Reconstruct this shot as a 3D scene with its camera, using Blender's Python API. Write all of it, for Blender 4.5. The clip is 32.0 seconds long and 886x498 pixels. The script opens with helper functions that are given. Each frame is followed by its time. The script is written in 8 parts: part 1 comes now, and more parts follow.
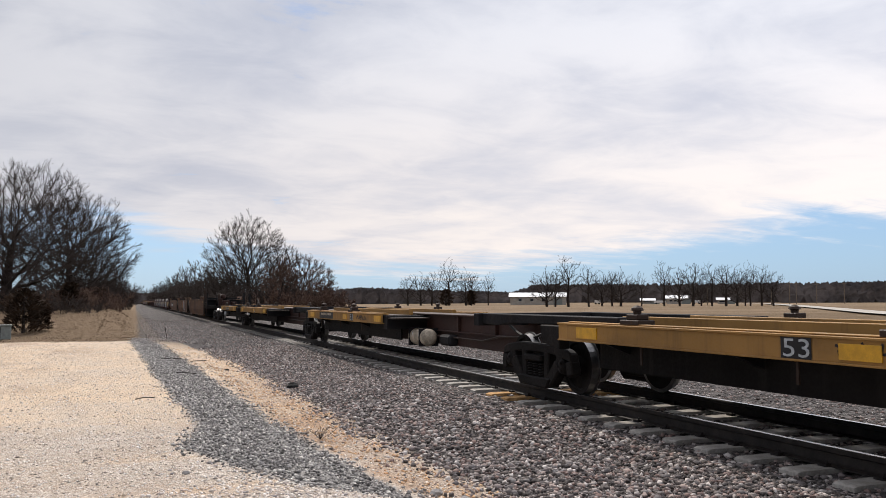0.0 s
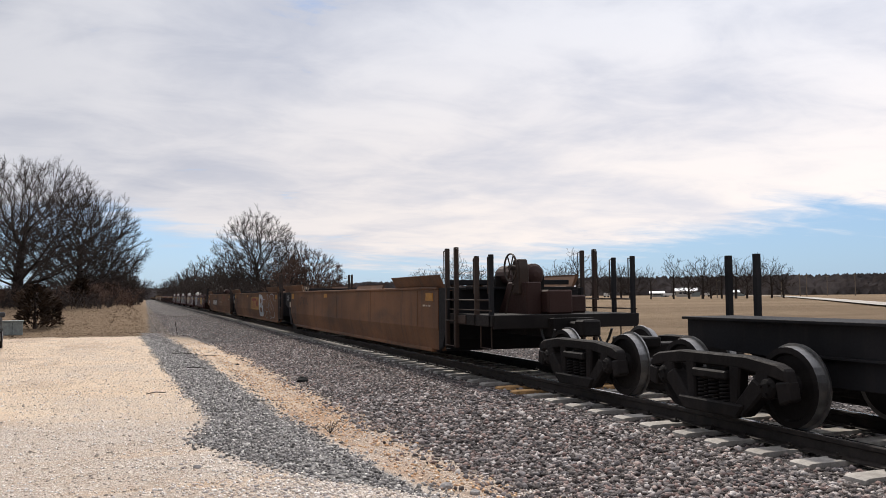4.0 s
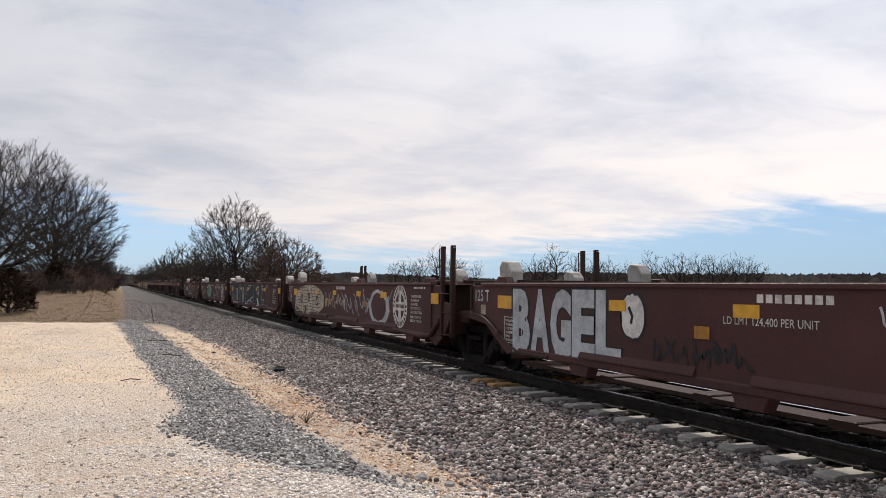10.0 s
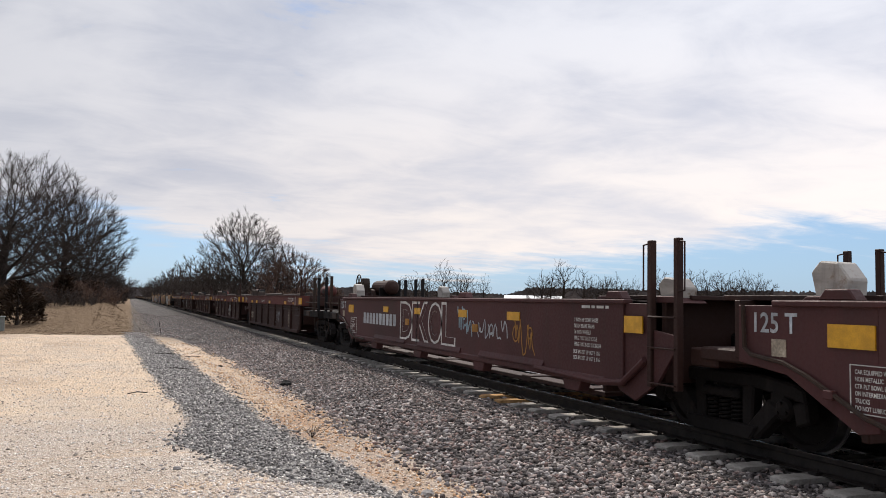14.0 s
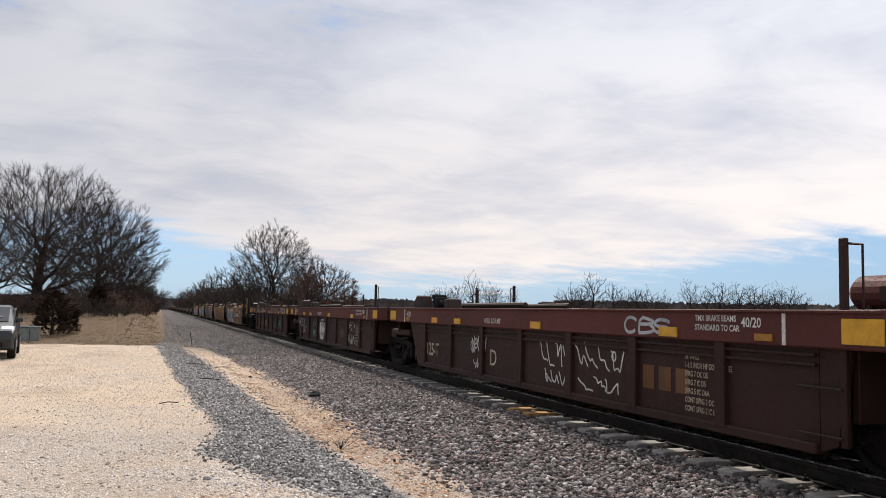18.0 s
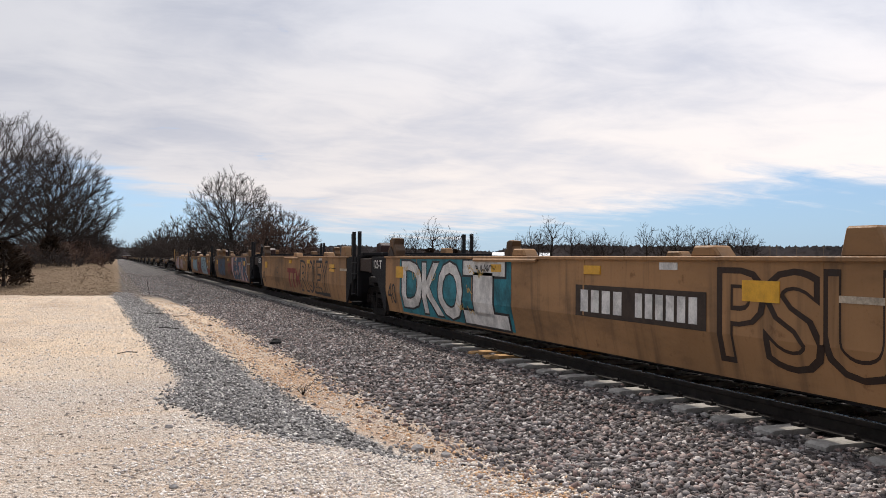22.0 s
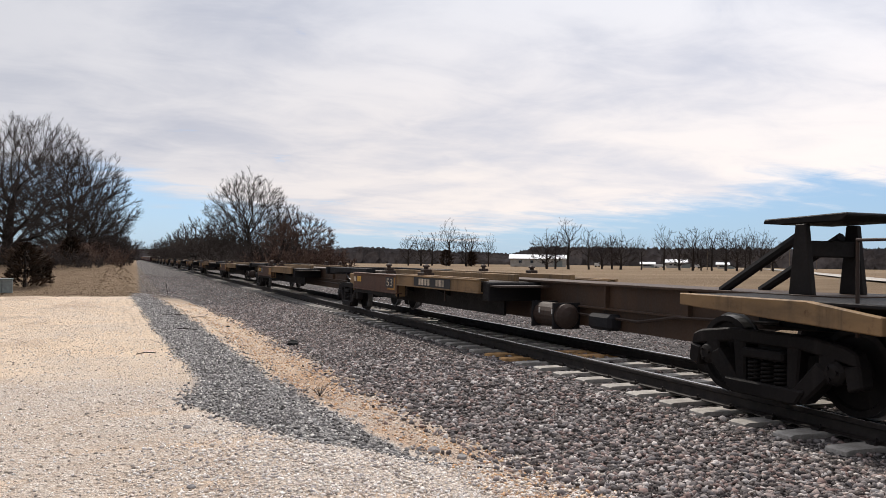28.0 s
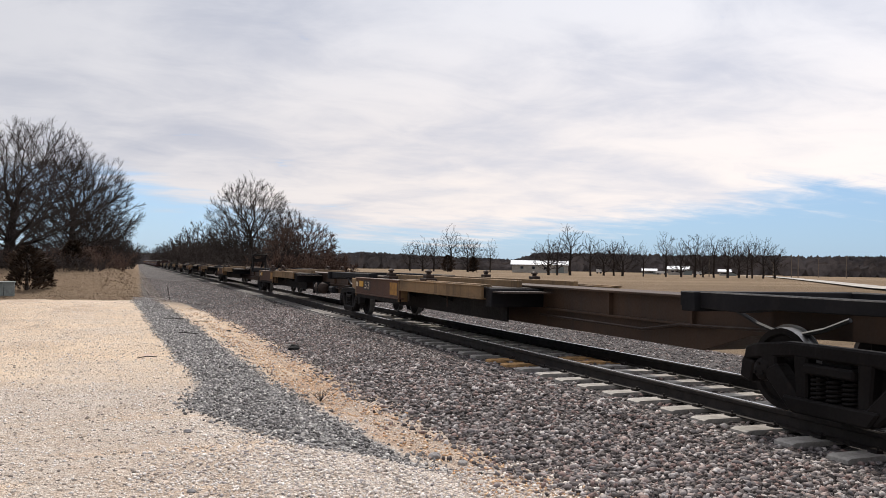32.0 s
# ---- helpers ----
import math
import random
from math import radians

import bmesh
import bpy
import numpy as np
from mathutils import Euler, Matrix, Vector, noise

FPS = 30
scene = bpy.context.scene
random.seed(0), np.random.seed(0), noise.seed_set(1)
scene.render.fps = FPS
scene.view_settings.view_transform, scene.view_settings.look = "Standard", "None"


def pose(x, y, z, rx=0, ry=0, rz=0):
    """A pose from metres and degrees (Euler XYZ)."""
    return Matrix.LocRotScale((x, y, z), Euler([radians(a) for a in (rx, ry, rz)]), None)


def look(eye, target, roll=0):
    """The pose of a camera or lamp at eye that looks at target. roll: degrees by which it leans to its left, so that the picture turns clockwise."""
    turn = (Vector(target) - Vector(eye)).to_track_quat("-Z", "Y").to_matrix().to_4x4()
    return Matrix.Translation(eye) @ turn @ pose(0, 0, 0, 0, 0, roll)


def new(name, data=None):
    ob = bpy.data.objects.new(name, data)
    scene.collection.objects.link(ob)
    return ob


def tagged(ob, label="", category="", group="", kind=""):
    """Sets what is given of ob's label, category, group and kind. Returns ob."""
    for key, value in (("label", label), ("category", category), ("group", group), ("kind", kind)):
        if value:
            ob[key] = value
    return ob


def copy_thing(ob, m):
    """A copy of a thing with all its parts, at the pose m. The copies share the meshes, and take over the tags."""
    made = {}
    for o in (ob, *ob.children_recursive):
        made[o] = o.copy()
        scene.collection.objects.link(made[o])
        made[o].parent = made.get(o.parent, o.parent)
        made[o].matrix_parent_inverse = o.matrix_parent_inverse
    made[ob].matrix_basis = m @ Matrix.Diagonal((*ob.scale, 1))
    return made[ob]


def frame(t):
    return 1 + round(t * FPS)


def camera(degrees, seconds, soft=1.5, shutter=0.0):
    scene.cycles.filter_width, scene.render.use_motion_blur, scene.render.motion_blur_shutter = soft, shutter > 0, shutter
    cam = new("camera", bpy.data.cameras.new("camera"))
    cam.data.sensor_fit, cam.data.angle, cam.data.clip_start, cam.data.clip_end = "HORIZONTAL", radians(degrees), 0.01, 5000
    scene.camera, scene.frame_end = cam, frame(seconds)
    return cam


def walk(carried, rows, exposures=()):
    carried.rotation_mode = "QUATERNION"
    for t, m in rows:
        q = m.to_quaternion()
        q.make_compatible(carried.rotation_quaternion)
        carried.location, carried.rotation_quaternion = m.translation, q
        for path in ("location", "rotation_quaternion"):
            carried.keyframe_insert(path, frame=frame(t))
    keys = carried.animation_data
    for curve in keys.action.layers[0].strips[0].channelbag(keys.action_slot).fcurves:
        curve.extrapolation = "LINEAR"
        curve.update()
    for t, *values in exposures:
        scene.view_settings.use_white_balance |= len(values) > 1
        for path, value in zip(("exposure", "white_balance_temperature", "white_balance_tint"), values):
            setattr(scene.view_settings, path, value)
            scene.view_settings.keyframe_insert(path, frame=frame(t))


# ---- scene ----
# The place: a single straight railway track along +y, a gravel drive beside it, fields beyond.
# z = 0 is the drive; the camera stands on it, hand-held, and only turns.
EYE = (0.0, 0.0, 1.52)
RAIL_TOP = 0.125
TRACK_X = 7.0
SPEED = 13.05
CLIP = 32.0


def aim(yaw, pitch, roll):
    """Camera pose: degrees right of the track, upwards, and lean."""
    return pose(*EYE, 90 + pitch, 0, -yaw) @ pose(0, 0, 0, 0, 0, roll)


cam = camera(57.53, CLIP, soft=0.9)
walk(cam, [
    (0, aim(21.20, 3.66, -0.16)), (0.5, aim(21.22, 3.67, -0.25)), (1, aim(21.23, 3.64, -0.27)), (1.5, aim(21.21, 3.57, -0.26)),
    (2, aim(21.13, 3.50, -0.24)), (2.5, aim(20.99, 3.40, -0.17)), (3, aim(20.86, 3.29, -0.19)), (3.5, aim(20.76, 3.21, -0.27)),
    (5.5, aim(19.99, 3.46, -0.83)), (6, aim(19.98, 3.51, -0.61)), (6.5, aim(20.16, 3.40, -0.26)), (7, aim(20.55, 3.20, 0.07)),
    (7.5, aim(21.09, 2.92, 0.49)), (8, aim(21.70, 2.71, 0.75)), (8.5, aim(22.25, 2.60, 0.88)), (9, aim(22.48, 2.61, 0.91)),
    (9.5, aim(22.38, 2.63, 0.83)), (10, aim(22.02, 2.67, 0.68)), (10.5, aim(21.60, 2.65, 0.58)), (11, aim(21.34, 2.67, 0.48)),
    (11.5, aim(21.22, 2.78, 0.48)), (12, aim(21.20, 3.01, 0.60)), (12.5, aim(21.26, 3.29, 0.82)), (13, aim(21.34, 3.53, 0.99)),
    (13.5, aim(21.39, 3.65, 1.11)), (14, aim(21.46, 3.73, 1.09)), (14.5, aim(21.54, 3.79, 1.03)), (16.5, aim(21.71, 4.41, 0.20)),
    (17, aim(21.19, 4.63, 0.08)), (17.5, aim(20.29, 4.75, 0.39)), (18, aim(19.41, 4.54, 1.34)), (18.5, aim(19.11, 4.16, 2.30)),
    (19, aim(19.51, 3.41, 2.80)), (19.5, aim(20.40, 2.50, 2.68)), (20, aim(21.36, 1.79, 2.10)), (20.5, aim(21.97, 1.29, 1.49)),
    (21, aim(22.20, 1.02, 1.07)), (21.5, aim(22.30, 0.87, 0.84)), (22, aim(22.34, 0.74, 0.60)), (22.5, aim(22.27, 0.64, 0.50)),
    (23, aim(22.12, 0.64, 0.51)), (23.5, aim(21.92, 0.70, 0.44)), (24, aim(21.68, 0.84, 0.46)), (24.5, aim(21.49, 0.93, 0.53)),
    (25, aim(21.32, 1.03, 0.59)), (25.5, aim(21.19, 1.10, 0.76)), (27.5, aim(21.13, 0.96, 0.79)), (28, aim(21.16, 0.86, 0.72)),
    (28.5, aim(21.17, 0.78, 0.79)), (29, aim(21.17, 0.73, 0.80)), (29.5, aim(21.16, 0.69, 0.87)), (30, aim(21.16, 0.75, 0.87)),
    (30.5, aim(21.16, 0.82, 0.91)), (31, aim(21.11, 0.98, 0.98)), (31.5, aim(21.07, 1.14, 0.97)), (32, aim(21.03, 1.25, 1.03)),
], exposures=[(0, 0.0), (CLIP, 0.0)])

# ---- light: thin broken cloud, the sun ahead and high above the track ----
SUN_AZ, SUN_EL = 5.0, 46.0


def sky_world():
    w = bpy.data.worlds.new("sky")
    scene.world = w
    w.use_nodes = True
    nt = w.node_tree
    nt.nodes.clear()

    def nd(kind, **kw):
        n = nt.nodes.new(kind)
        for k, v in kw.items():
            if k == "op":
                n.operation = v
            elif k == "clamp":
                n.use_clamp = v
        return n

    def put(sock, v):
        if isinstance(v, (int, float, tuple)):
            sock.default_value = v
        else:
            nt.links.new(v, sock)

    def mth(op, a, b=0.0, clamp=False):
        n = nd("ShaderNodeMath", op=op, clamp=clamp)
        put(n.inputs[0], a)
        put(n.inputs[1], b)
        return n.outputs[0]

    def ramp(x, lo, hi):
        n = nd("ShaderNodeMapRange")
        n.interpolation_type = "SMOOTHSTEP"
        put(n.inputs[0], x)
        put(n.inputs[1], lo)
        put(n.inputs[2], hi)
        return n.outputs[0]

    def mix(f, a, b):
        n = nd("ShaderNodeMix")
        n.data_type = "RGBA"
        put(n.inputs[0], f)
        put(n.inputs[6], a)
        put(n.inputs[7], b)
        return n.outputs[2]

    def cloud_noise(vec, scale, detail, rough, sx, sy, off):
        m = nd("ShaderNodeMapping")
        put(m.inputs[0], vec)
        m.inputs[1].default_value = (off, off * 0.7, 0)
        m.inputs[2].default_value = (0, 0, radians(-28))
        m.inputs[3].default_value = (sx, sy, 1)
        n = nd("ShaderNodeTexNoise")
        put(n.inputs["Vector"], m.outputs[0])
        n.inputs["Scale"].default_value = scale
        n.inputs["Detail"].default_value = detail
        n.inputs["Roughness"].default_value = rough
        n.inputs["Distortion"].default_value = 0.5
        return n.outputs[0]

    tc = nd("ShaderNodeTexCoord")
    sep = nd("ShaderNodeSeparateXYZ")
    nt.links.new(tc.outputs["Generated"], sep.inputs[0])
    dx, dy, dz = sep.outputs
    up = mth("MAXIMUM", dz, 0.0)
    den = mth("ADD", up, 0.10)
    flat = nd("ShaderNodeCombineXYZ")
    put(flat.inputs[0], mth("DIVIDE", dx, den))
    put(flat.inputs[1], mth("DIVIDE", dy, den))
    flat = flat.outputs[0]
    soft = cloud_noise(flat, 0.95, 5.0, 0.5, 1.0, 0.8, 3.1)
    fine = cloud_noise(flat, 2.6, 8.0, 0.6, 0.8, 1.0, 7.7)
    streak = cloud_noise(flat, 0.9, 7.0, 0.62, 0.45, 1.6, 1.3)
    # cloud brightness: grey-lilac undersides, cream lit parts
    lit = mth("ADD", mth("MULTIPLY", soft, 0.62), mth("MULTIPLY", fine, 0.38))
    lit = ramp(lit, 0.30, 0.62)
    bright = mth("ADD", mth("MULTIPLY", dx, 0.34), mth("MULTIPLY", dy, 0.10))
    bright = mth("ADD", 0.80, bright)
    # the deck is thinner and brighter high up, round the veiled sun
    bright = mth("MULTIPLY", bright, mth("ADD", 1.0, mth("MULTIPLY", ramp(up, 0.36, 0.75), 0.85)))
    cloud = mix(lit, (0.54, 0.575, 0.685, 1), (0.82, 0.83, 0.895, 1))
    # the deck turns warmer towards its lower edge
    warm = ramp(up, 0.36, 0.05)
    cloud = mix(mth("MULTIPLY", mth("MULTIPLY", warm, 0.95), ramp(dx, -0.35, 0.45)), cloud, mix(lit, (0.72, 0.71, 0.76, 1), (0.97, 0.885, 0.84, 1)))
    shade = nd("ShaderNodeVectorMath", op="SCALE")
    nt.links.new(cloud, shade.inputs[0])
    put(shade.inputs["Scale"], bright)
    cloud = shade.outputs[0]
    # lower edge of the deck, with clear sky under it
    off = mth("SUBTRACT", dx, 0.34)
    edge = mth("MINIMUM", mth("ADD", 0.036, mth("MULTIPLY", mth("MULTIPLY", off, off), 0.42)), 0.085)
    above = mth("ADD", mth("SUBTRACT", up, edge), mth("MULTIPLY", mth("SUBTRACT", mth("ADD", mth("MULTIPLY", streak, 0.6), mth("MULTIPLY", fine, 0.4)), 0.5), 0.14))
    cover = ramp(above, -0.014, 0.026)
    holes = ramp(mth("ADD", mth("MULTIPLY", fine, 0.5), mth("MULTIPLY", streak, 0.5)), 0.40, 0.33)
    cover = mth("MULTIPLY", cover, mth("SUBTRACT", 1.0, mth("MULTIPLY", holes, 0.45)), clamp=True)
    sky = nd("ShaderNodeTexSky")
    sky.sky_type = "NISHITA"
    sky.sun_disc = False
    sky.sun_elevation = radians(SUN_EL)
    sky.sun_rotation = radians(SUN_AZ)
    blue = nd("ShaderNodeMix")
    blue.data_type = "RGBA"
    blue.blend_type = "MULTIPLY"
    blue.inputs[0].default_value = 1.0
    nt.links.new(sky.outputs[0], blue.inputs[6])
    blue.inputs[7].default_value = (0.060, 0.078, 0.110, 1)
    bg = nd("ShaderNodeBackground")
    clear = mix(ramp(up, 0.0, 0.5), (0.46, 0.67, 0.91, 1), (0.20, 0.40, 0.78, 1))
    put(bg.inputs[0], mix(cover, mix(0.6, blue.outputs[2], clear), cloud))
    bg.inputs[1].default_value = 1.0
    out = nd("ShaderNodeOutputWorld")
    nt.links.new(bg.outputs[0], out.inputs[0])


sky_world()
sun_data = bpy.data.lights.new("sun", "SUN")
sun_data.energy = 3.75
sun_data.angle = radians(3.0)
sun_data.color = (1.0, 0.93, 0.84)
sun = new("sun", sun_data)
sun_dir = Vector((math.sin(radians(SUN_AZ)) * math.cos(radians(SUN_EL)), math.cos(radians(SUN_AZ)) * math.cos(radians(SUN_EL)), math.sin(radians(SUN_EL))))
sun.matrix_world = look(Vector((0, 0, 30)) + sun_dir * 40, (0, 0, 30))

# ---- materials ----
class Nodes:
    """A small shorthand for node materials."""

    def __init__(self, name):
        self.m = bpy.data.materials.new(name)
        self.m.use_nodes = True
        self.t = self.m.node_tree
        self.bsdf = self.t.nodes["Principled BSDF"]
        self.tc = self.t.nodes.new("ShaderNodeTexCoord")
        self.geo = self.t.nodes.new("ShaderNodeNewGeometry")
        self.info = self.t.nodes.new("ShaderNodeObjectInfo")

    def put(self, sock, v):
        if isinstance(v, (int, float)):
            sock.default_value = v
        elif isinstance(v, tuple):
            sock.default_value = v if len(v) == len(sock.default_value) else (*v, 1)
        else:
            self.t.links.new(v, sock)

    def math(self, op, a, b=0.0, clamp=False):
        n = self.t.nodes.new("ShaderNodeMath")
        n.operation, n.use_clamp = op, clamp
        self.put(n.inputs[0], a)
        self.put(n.inputs[1], b)
        return n.outputs[0]

    def noise(self, scale, detail=4.0, rough=0.55, stretch=(1, 1, 1), vec=None, dist=0.0):
        mp = self.t.nodes.new("ShaderNodeMapping")
        self.put(mp.inputs[0], vec or self.tc.outputs["Object"])
        mp.inputs[3].default_value = stretch
        n = self.t.nodes.new("ShaderNodeTexNoise")
        self.put(n.inputs["Vector"], mp.outputs[0])
        n.inputs["Scale"].default_value, n.inputs["Detail"].default_value = scale, detail
        n.inputs["Roughness"].default_value, n.inputs["Distortion"].default_value = rough, dist
        return n.outputs[0]

    def cells(self, scale, vec=None, feature="F1", out=0):
        n = self.t.nodes.new("ShaderNodeTexVoronoi")
        n.feature = feature
        self.put(n.inputs["Vector"], vec or self.tc.outputs["Object"])
        n.inputs["Scale"].default_value = scale
        return n.outputs[out]

    def ramp(self, x, lo, hi, a=0.0, b=1.0):
        n = self.t.nodes.new("ShaderNodeMapRange")
        n.interpolation_type = "SMOOTHSTEP"
        for i, v in enumerate((x, lo, hi, a, b)):
            self.put(n.inputs[i], v)
        return n.outputs[0]

    def mix(self, f, a, b, blend="MIX"):
        n = self.t.nodes.new("ShaderNodeMix")
        n.data_type, n.blend_type = "RGBA", blend
        self.put(n.inputs[0], f)
        self.put(n.inputs[6], a)
        self.put(n.inputs[7], b)
        return n.outputs[2]

    def split(self, vec):
        n = self.t.nodes.new("ShaderNodeSeparateXYZ")
        self.put(n.inputs[0], vec)
        return n.outputs

    def bump(self, height, strength, distance):
        n = self.t.nodes.new("ShaderNodeBump")
        n.inputs["Strength"].default_value, n.inputs["Distance"].default_value = strength, distance
        self.put(n.inputs["Height"], height)
        self.put(self.bsdf.inputs["Normal"], n.outputs[0])

    def done(self, color, rough=0.8, metal=0.0, gloss=0.5):
        self.bsdf.inputs["Specular IOR Level"].default_value = gloss
        self.put(self.bsdf.inputs["Base Color"], color)
        self.put(self.bsdf.inputs["Roughness"], rough)
        self.put(self.bsdf.inputs["Metallic"], metal)
        return self.m


def painted_steel(name, base, rust=(0.10, 0.045, 0.022), grime=(0.035, 0.03, 0.027), amount=0.5, rough=0.62, spread=0.12, gloss=0.2):
    """Weathered paint: tone drifting by unit, downward streaks, rust blooms and road grime low down."""
    k = Nodes(name)
    pos = k.tc.outputs["Object"]
    x, y, z = k.split(pos)
    broad = k.noise(0.55, 3.0)
    streak = k.noise(1.6, 5.0, 0.6, (0.6, 3.2, 0.22))
    bloom = k.noise(3.4, 7.0, 0.7)
    speck = k.noise(30.0, 4.0, 0.7)
    hi = tuple(min(1, c * (1 + spread)) for c in base)
    lo = tuple(c * (1 - 1.4 * spread) for c in base)
    col = k.mix(k.ramp(broad, 0.35, 0.65), lo, hi)
    soot = k.noise(0.9, 6.0, 0.65, (0.5, 0.45, 1.3))
    col = k.mix(k.math("MULTIPLY", k.ramp(soot, 0.47, 0.68), 0.62 * amount), col, grime)
    col = k.mix(k.math("MULTIPLY", k.ramp(streak, 0.50, 0.72), 0.62 * amount), col, grime)
    pale = k.noise(2.2, 6.0, 0.7, (0.5, 1.0, 2.6))
    col = k.mix(k.math("MULTIPLY", k.ramp(pale, 0.60, 0.78), 0.30 * amount), col, tuple(min(1, c * 1.5 + 0.03) for c in base))
    col = k.mix(k.math("MULTIPLY", k.ramp(bloom, 0.60, 0.72), 0.85 * amount), col, rust)
    col = k.mix(k.math("MULTIPLY", k.ramp(speck, 0.60, 0.75), 0.5 * amount), col, rust)
    k.bump(k.math("ADD", k.math("MULTIPLY", broad, 1.0), k.math("MULTIPLY", bloom, 0.12)), 0.35, 0.02)
    return k.done(col, k.ramp(speck, 0.3, 0.7, rough - 0.08, rough + 0.14), gloss=gloss)


def plain(name, base, rough=0.7, metal=0.0, vary=0.15, scale=8.0, bump=0.0, per_piece=0.0):
    k = Nodes(name)
    n = k.noise(scale, 5.0, 0.6)
    f = k.noise(scale * 9, 3.0, 0.6)
    s = k.math("ADD", k.math("MULTIPLY", n, 0.7), k.math("MULTIPLY", f, 0.3))
    lo = tuple(c * (1 - 2 * vary) for c in base)
    hi = tuple(min(1, c * (1 + vary)) for c in base)
    col = k.mix(k.ramp(s, 0.32, 0.68), lo, hi)
    if per_piece:
        col = k.mix(k.math("MULTIPLY", k.info.outputs["Random"], per_piece), col, tuple(c * 0.35 for c in base))
    if bump:
        k.bump(s, 0.6, bump)
    return k.done(col, rough, metal, 0.5 if rough < 0.5 else 0.3 if rough < 0.8 else 0.1)


def stones(name, tones, rough=0.85):
    """Loose stones: one of several tones for each stone, dusty grain on it."""
    k = Nodes(name)
    r = k.t.nodes.new("ShaderNodeValToRGB")
    r.color_ramp.interpolation = "CONSTANT"
    while len(r.color_ramp.elements) < len(tones):
        r.color_ramp.elements.new(0.5)
    for i, c in enumerate(tones):
        r.color_ramp.elements[i].position = i / len(tones)
        r.color_ramp.elements[i].color = (*c, 1)
    k.put(r.inputs[0], k.geo.outputs["Random Per Island"])
    n = k.noise(60.0, 5.0, 0.65)
    col = k.mix(k.ramp(n, 0.35, 0.8), r.outputs[0], k.mix(0.30, r.outputs[0], (0.40, 0.36, 0.32, 1)))
    k.bump(n, 0.6, 0.008)
    return k.done(col, rough, gloss=0.12)


def ground_material():
    """Drive gravel, dark chippings, ochre clay strip, ballast apron, dead grass and field, by place."""
    k = Nodes("ground_earth")
    pos = k.geo.outputs["Position"]
    x, y, z = k.split(pos)
    w1 = k.noise(0.45, 5.0, 0.6, vec=pos)
    w2 = k.noise(2.2, 5.0, 0.6, vec=pos)
    grit = k.noise(70.0, 3.0, 0.7, vec=pos)
    pebble = k.cells(55.0, vec=pos)
    tone = k.cells(34.0, vec=pos, out=1)
    warp = k.math("ADD", k.math("MULTIPLY", k.math("SUBTRACT", w1, 0.5), 0.9), k.math("MULTIPLY", k.math("SUBTRACT", w2, 0.5), 0.55))
    # cream limestone drive: pebbles of many tones, gap shade painted in, over tan, trodden patches
    big_tone, big_dist = k.cells(26.0, vec=pos, out=1), k.cells(26.0, vec=pos)
    gap = k.math("ADD", k.ramp(pebble, 0.34, 0.62), k.math("MULTIPLY", k.ramp(big_dist, 0.42, 0.70), 0.6), clamp=True)
    base = k.mix(k.ramp(w1, 0.40, 0.62), (0.86, 0.76, 0.665), (0.76, 0.62, 0.49))
    base = k.mix(k.math("MULTIPLY", k.ramp(w2, 0.42, 0.72), 0.5), base, (0.60, 0.48, 0.375))
    drive = k.mix(k.ramp(tone, 0.15, 0.95), k.mix(0.38, base, (0.28, 0.22, 0.17)), k.mix(0.6, base, (0.90, 0.85, 0.79)))
    drive = k.mix(k.math("MULTIPLY", k.ramp(big_tone, 0.55, 0.95), 0.5), drive, (0.80, 0.74, 0.68))
    drive = k.mix(k.math("MULTIPLY", gap, 0.68), drive, (0.34, 0.27, 0.215))
    # bare earth showing through in wheel-worn patches, ochre dust here and there
    worn = k.math("MULTIPLY", k.ramp(k.noise(0.33, 5.0, 0.62, (1, 0.8, 1), vec=pos), 0.44, 0.60), k.ramp(k.noise(3.5, 5.0, 0.7, vec=pos), 0.35, 0.6))
    drive = k.mix(k.math("MULTIPLY", worn, 0.5), drive, (0.44, 0.33, 0.245))
    dust = k.ramp(k.noise(0.8, 4.0, 0.6, (0.5, 1.4, 1), vec=pos), 0.55, 0.72)
    drive = k.mix(k.math("MULTIPLY", dust, 0.5), drive, (0.70, 0.48, 0.30))
    # finer tan dirt further along the drive
    tan = k.math("MULTIPLY", k.ramp(k.math("ADD", y, k.math("MULTIPLY", warp, 2.5)), 10.2, 12.0), k.ramp(w1, 0.30, 0.60, 0.35, 0.75))
    drive = k.mix(tan, drive, k.mix(k.ramp(w2, 0.35, 0.65), (0.76, 0.59, 0.42), (0.66, 0.51, 0.37)))
    muddy = k.math("MULTIPLY", k.ramp(k.noise(0.5, 4.0, 0.6, (0.8, 0.5, 1), vec=pos), 0.50, 0.62), k.ramp(x, -0.6, -1.6))
    drive = k.mix(k.math("MULTIPLY", muddy, 0.55), drive, (0.42, 0.31, 0.23))
    drive = k.mix(k.math("MULTIPLY", k.ramp(k.noise(6.0, 6.0, 0.75, vec=pos), 0.58, 0.72), 0.40), drive, (0.26, 0.20, 0.15))
    chips = k.mix(k.ramp(tone, 0.2, 0.8), (0.115, 0.108, 0.104), (0.34, 0.325, 0.31))
    clay = k.mix(k.ramp(w2, 0.35, 0.7), (0.56, 0.31, 0.155), (0.58, 0.46, 0.36))
    clay = k.mix(k.ramp(grit, 0.44, 0.70), clay, (0.70, 0.54, 0.40))
    # painted shade between the clay's pebbles, from the drive's mask
    clay = k.mix(k.math("MULTIPLY", gap, 0.6), clay, (0.15, 0.11, 0.085))
    lump = k.cells(17.0, vec=pos, out=1)
    bed = k.mix(k.ramp(lump, 0.15, 0.9), (0.040, 0.037, 0.036), (0.19, 0.172, 0.165))
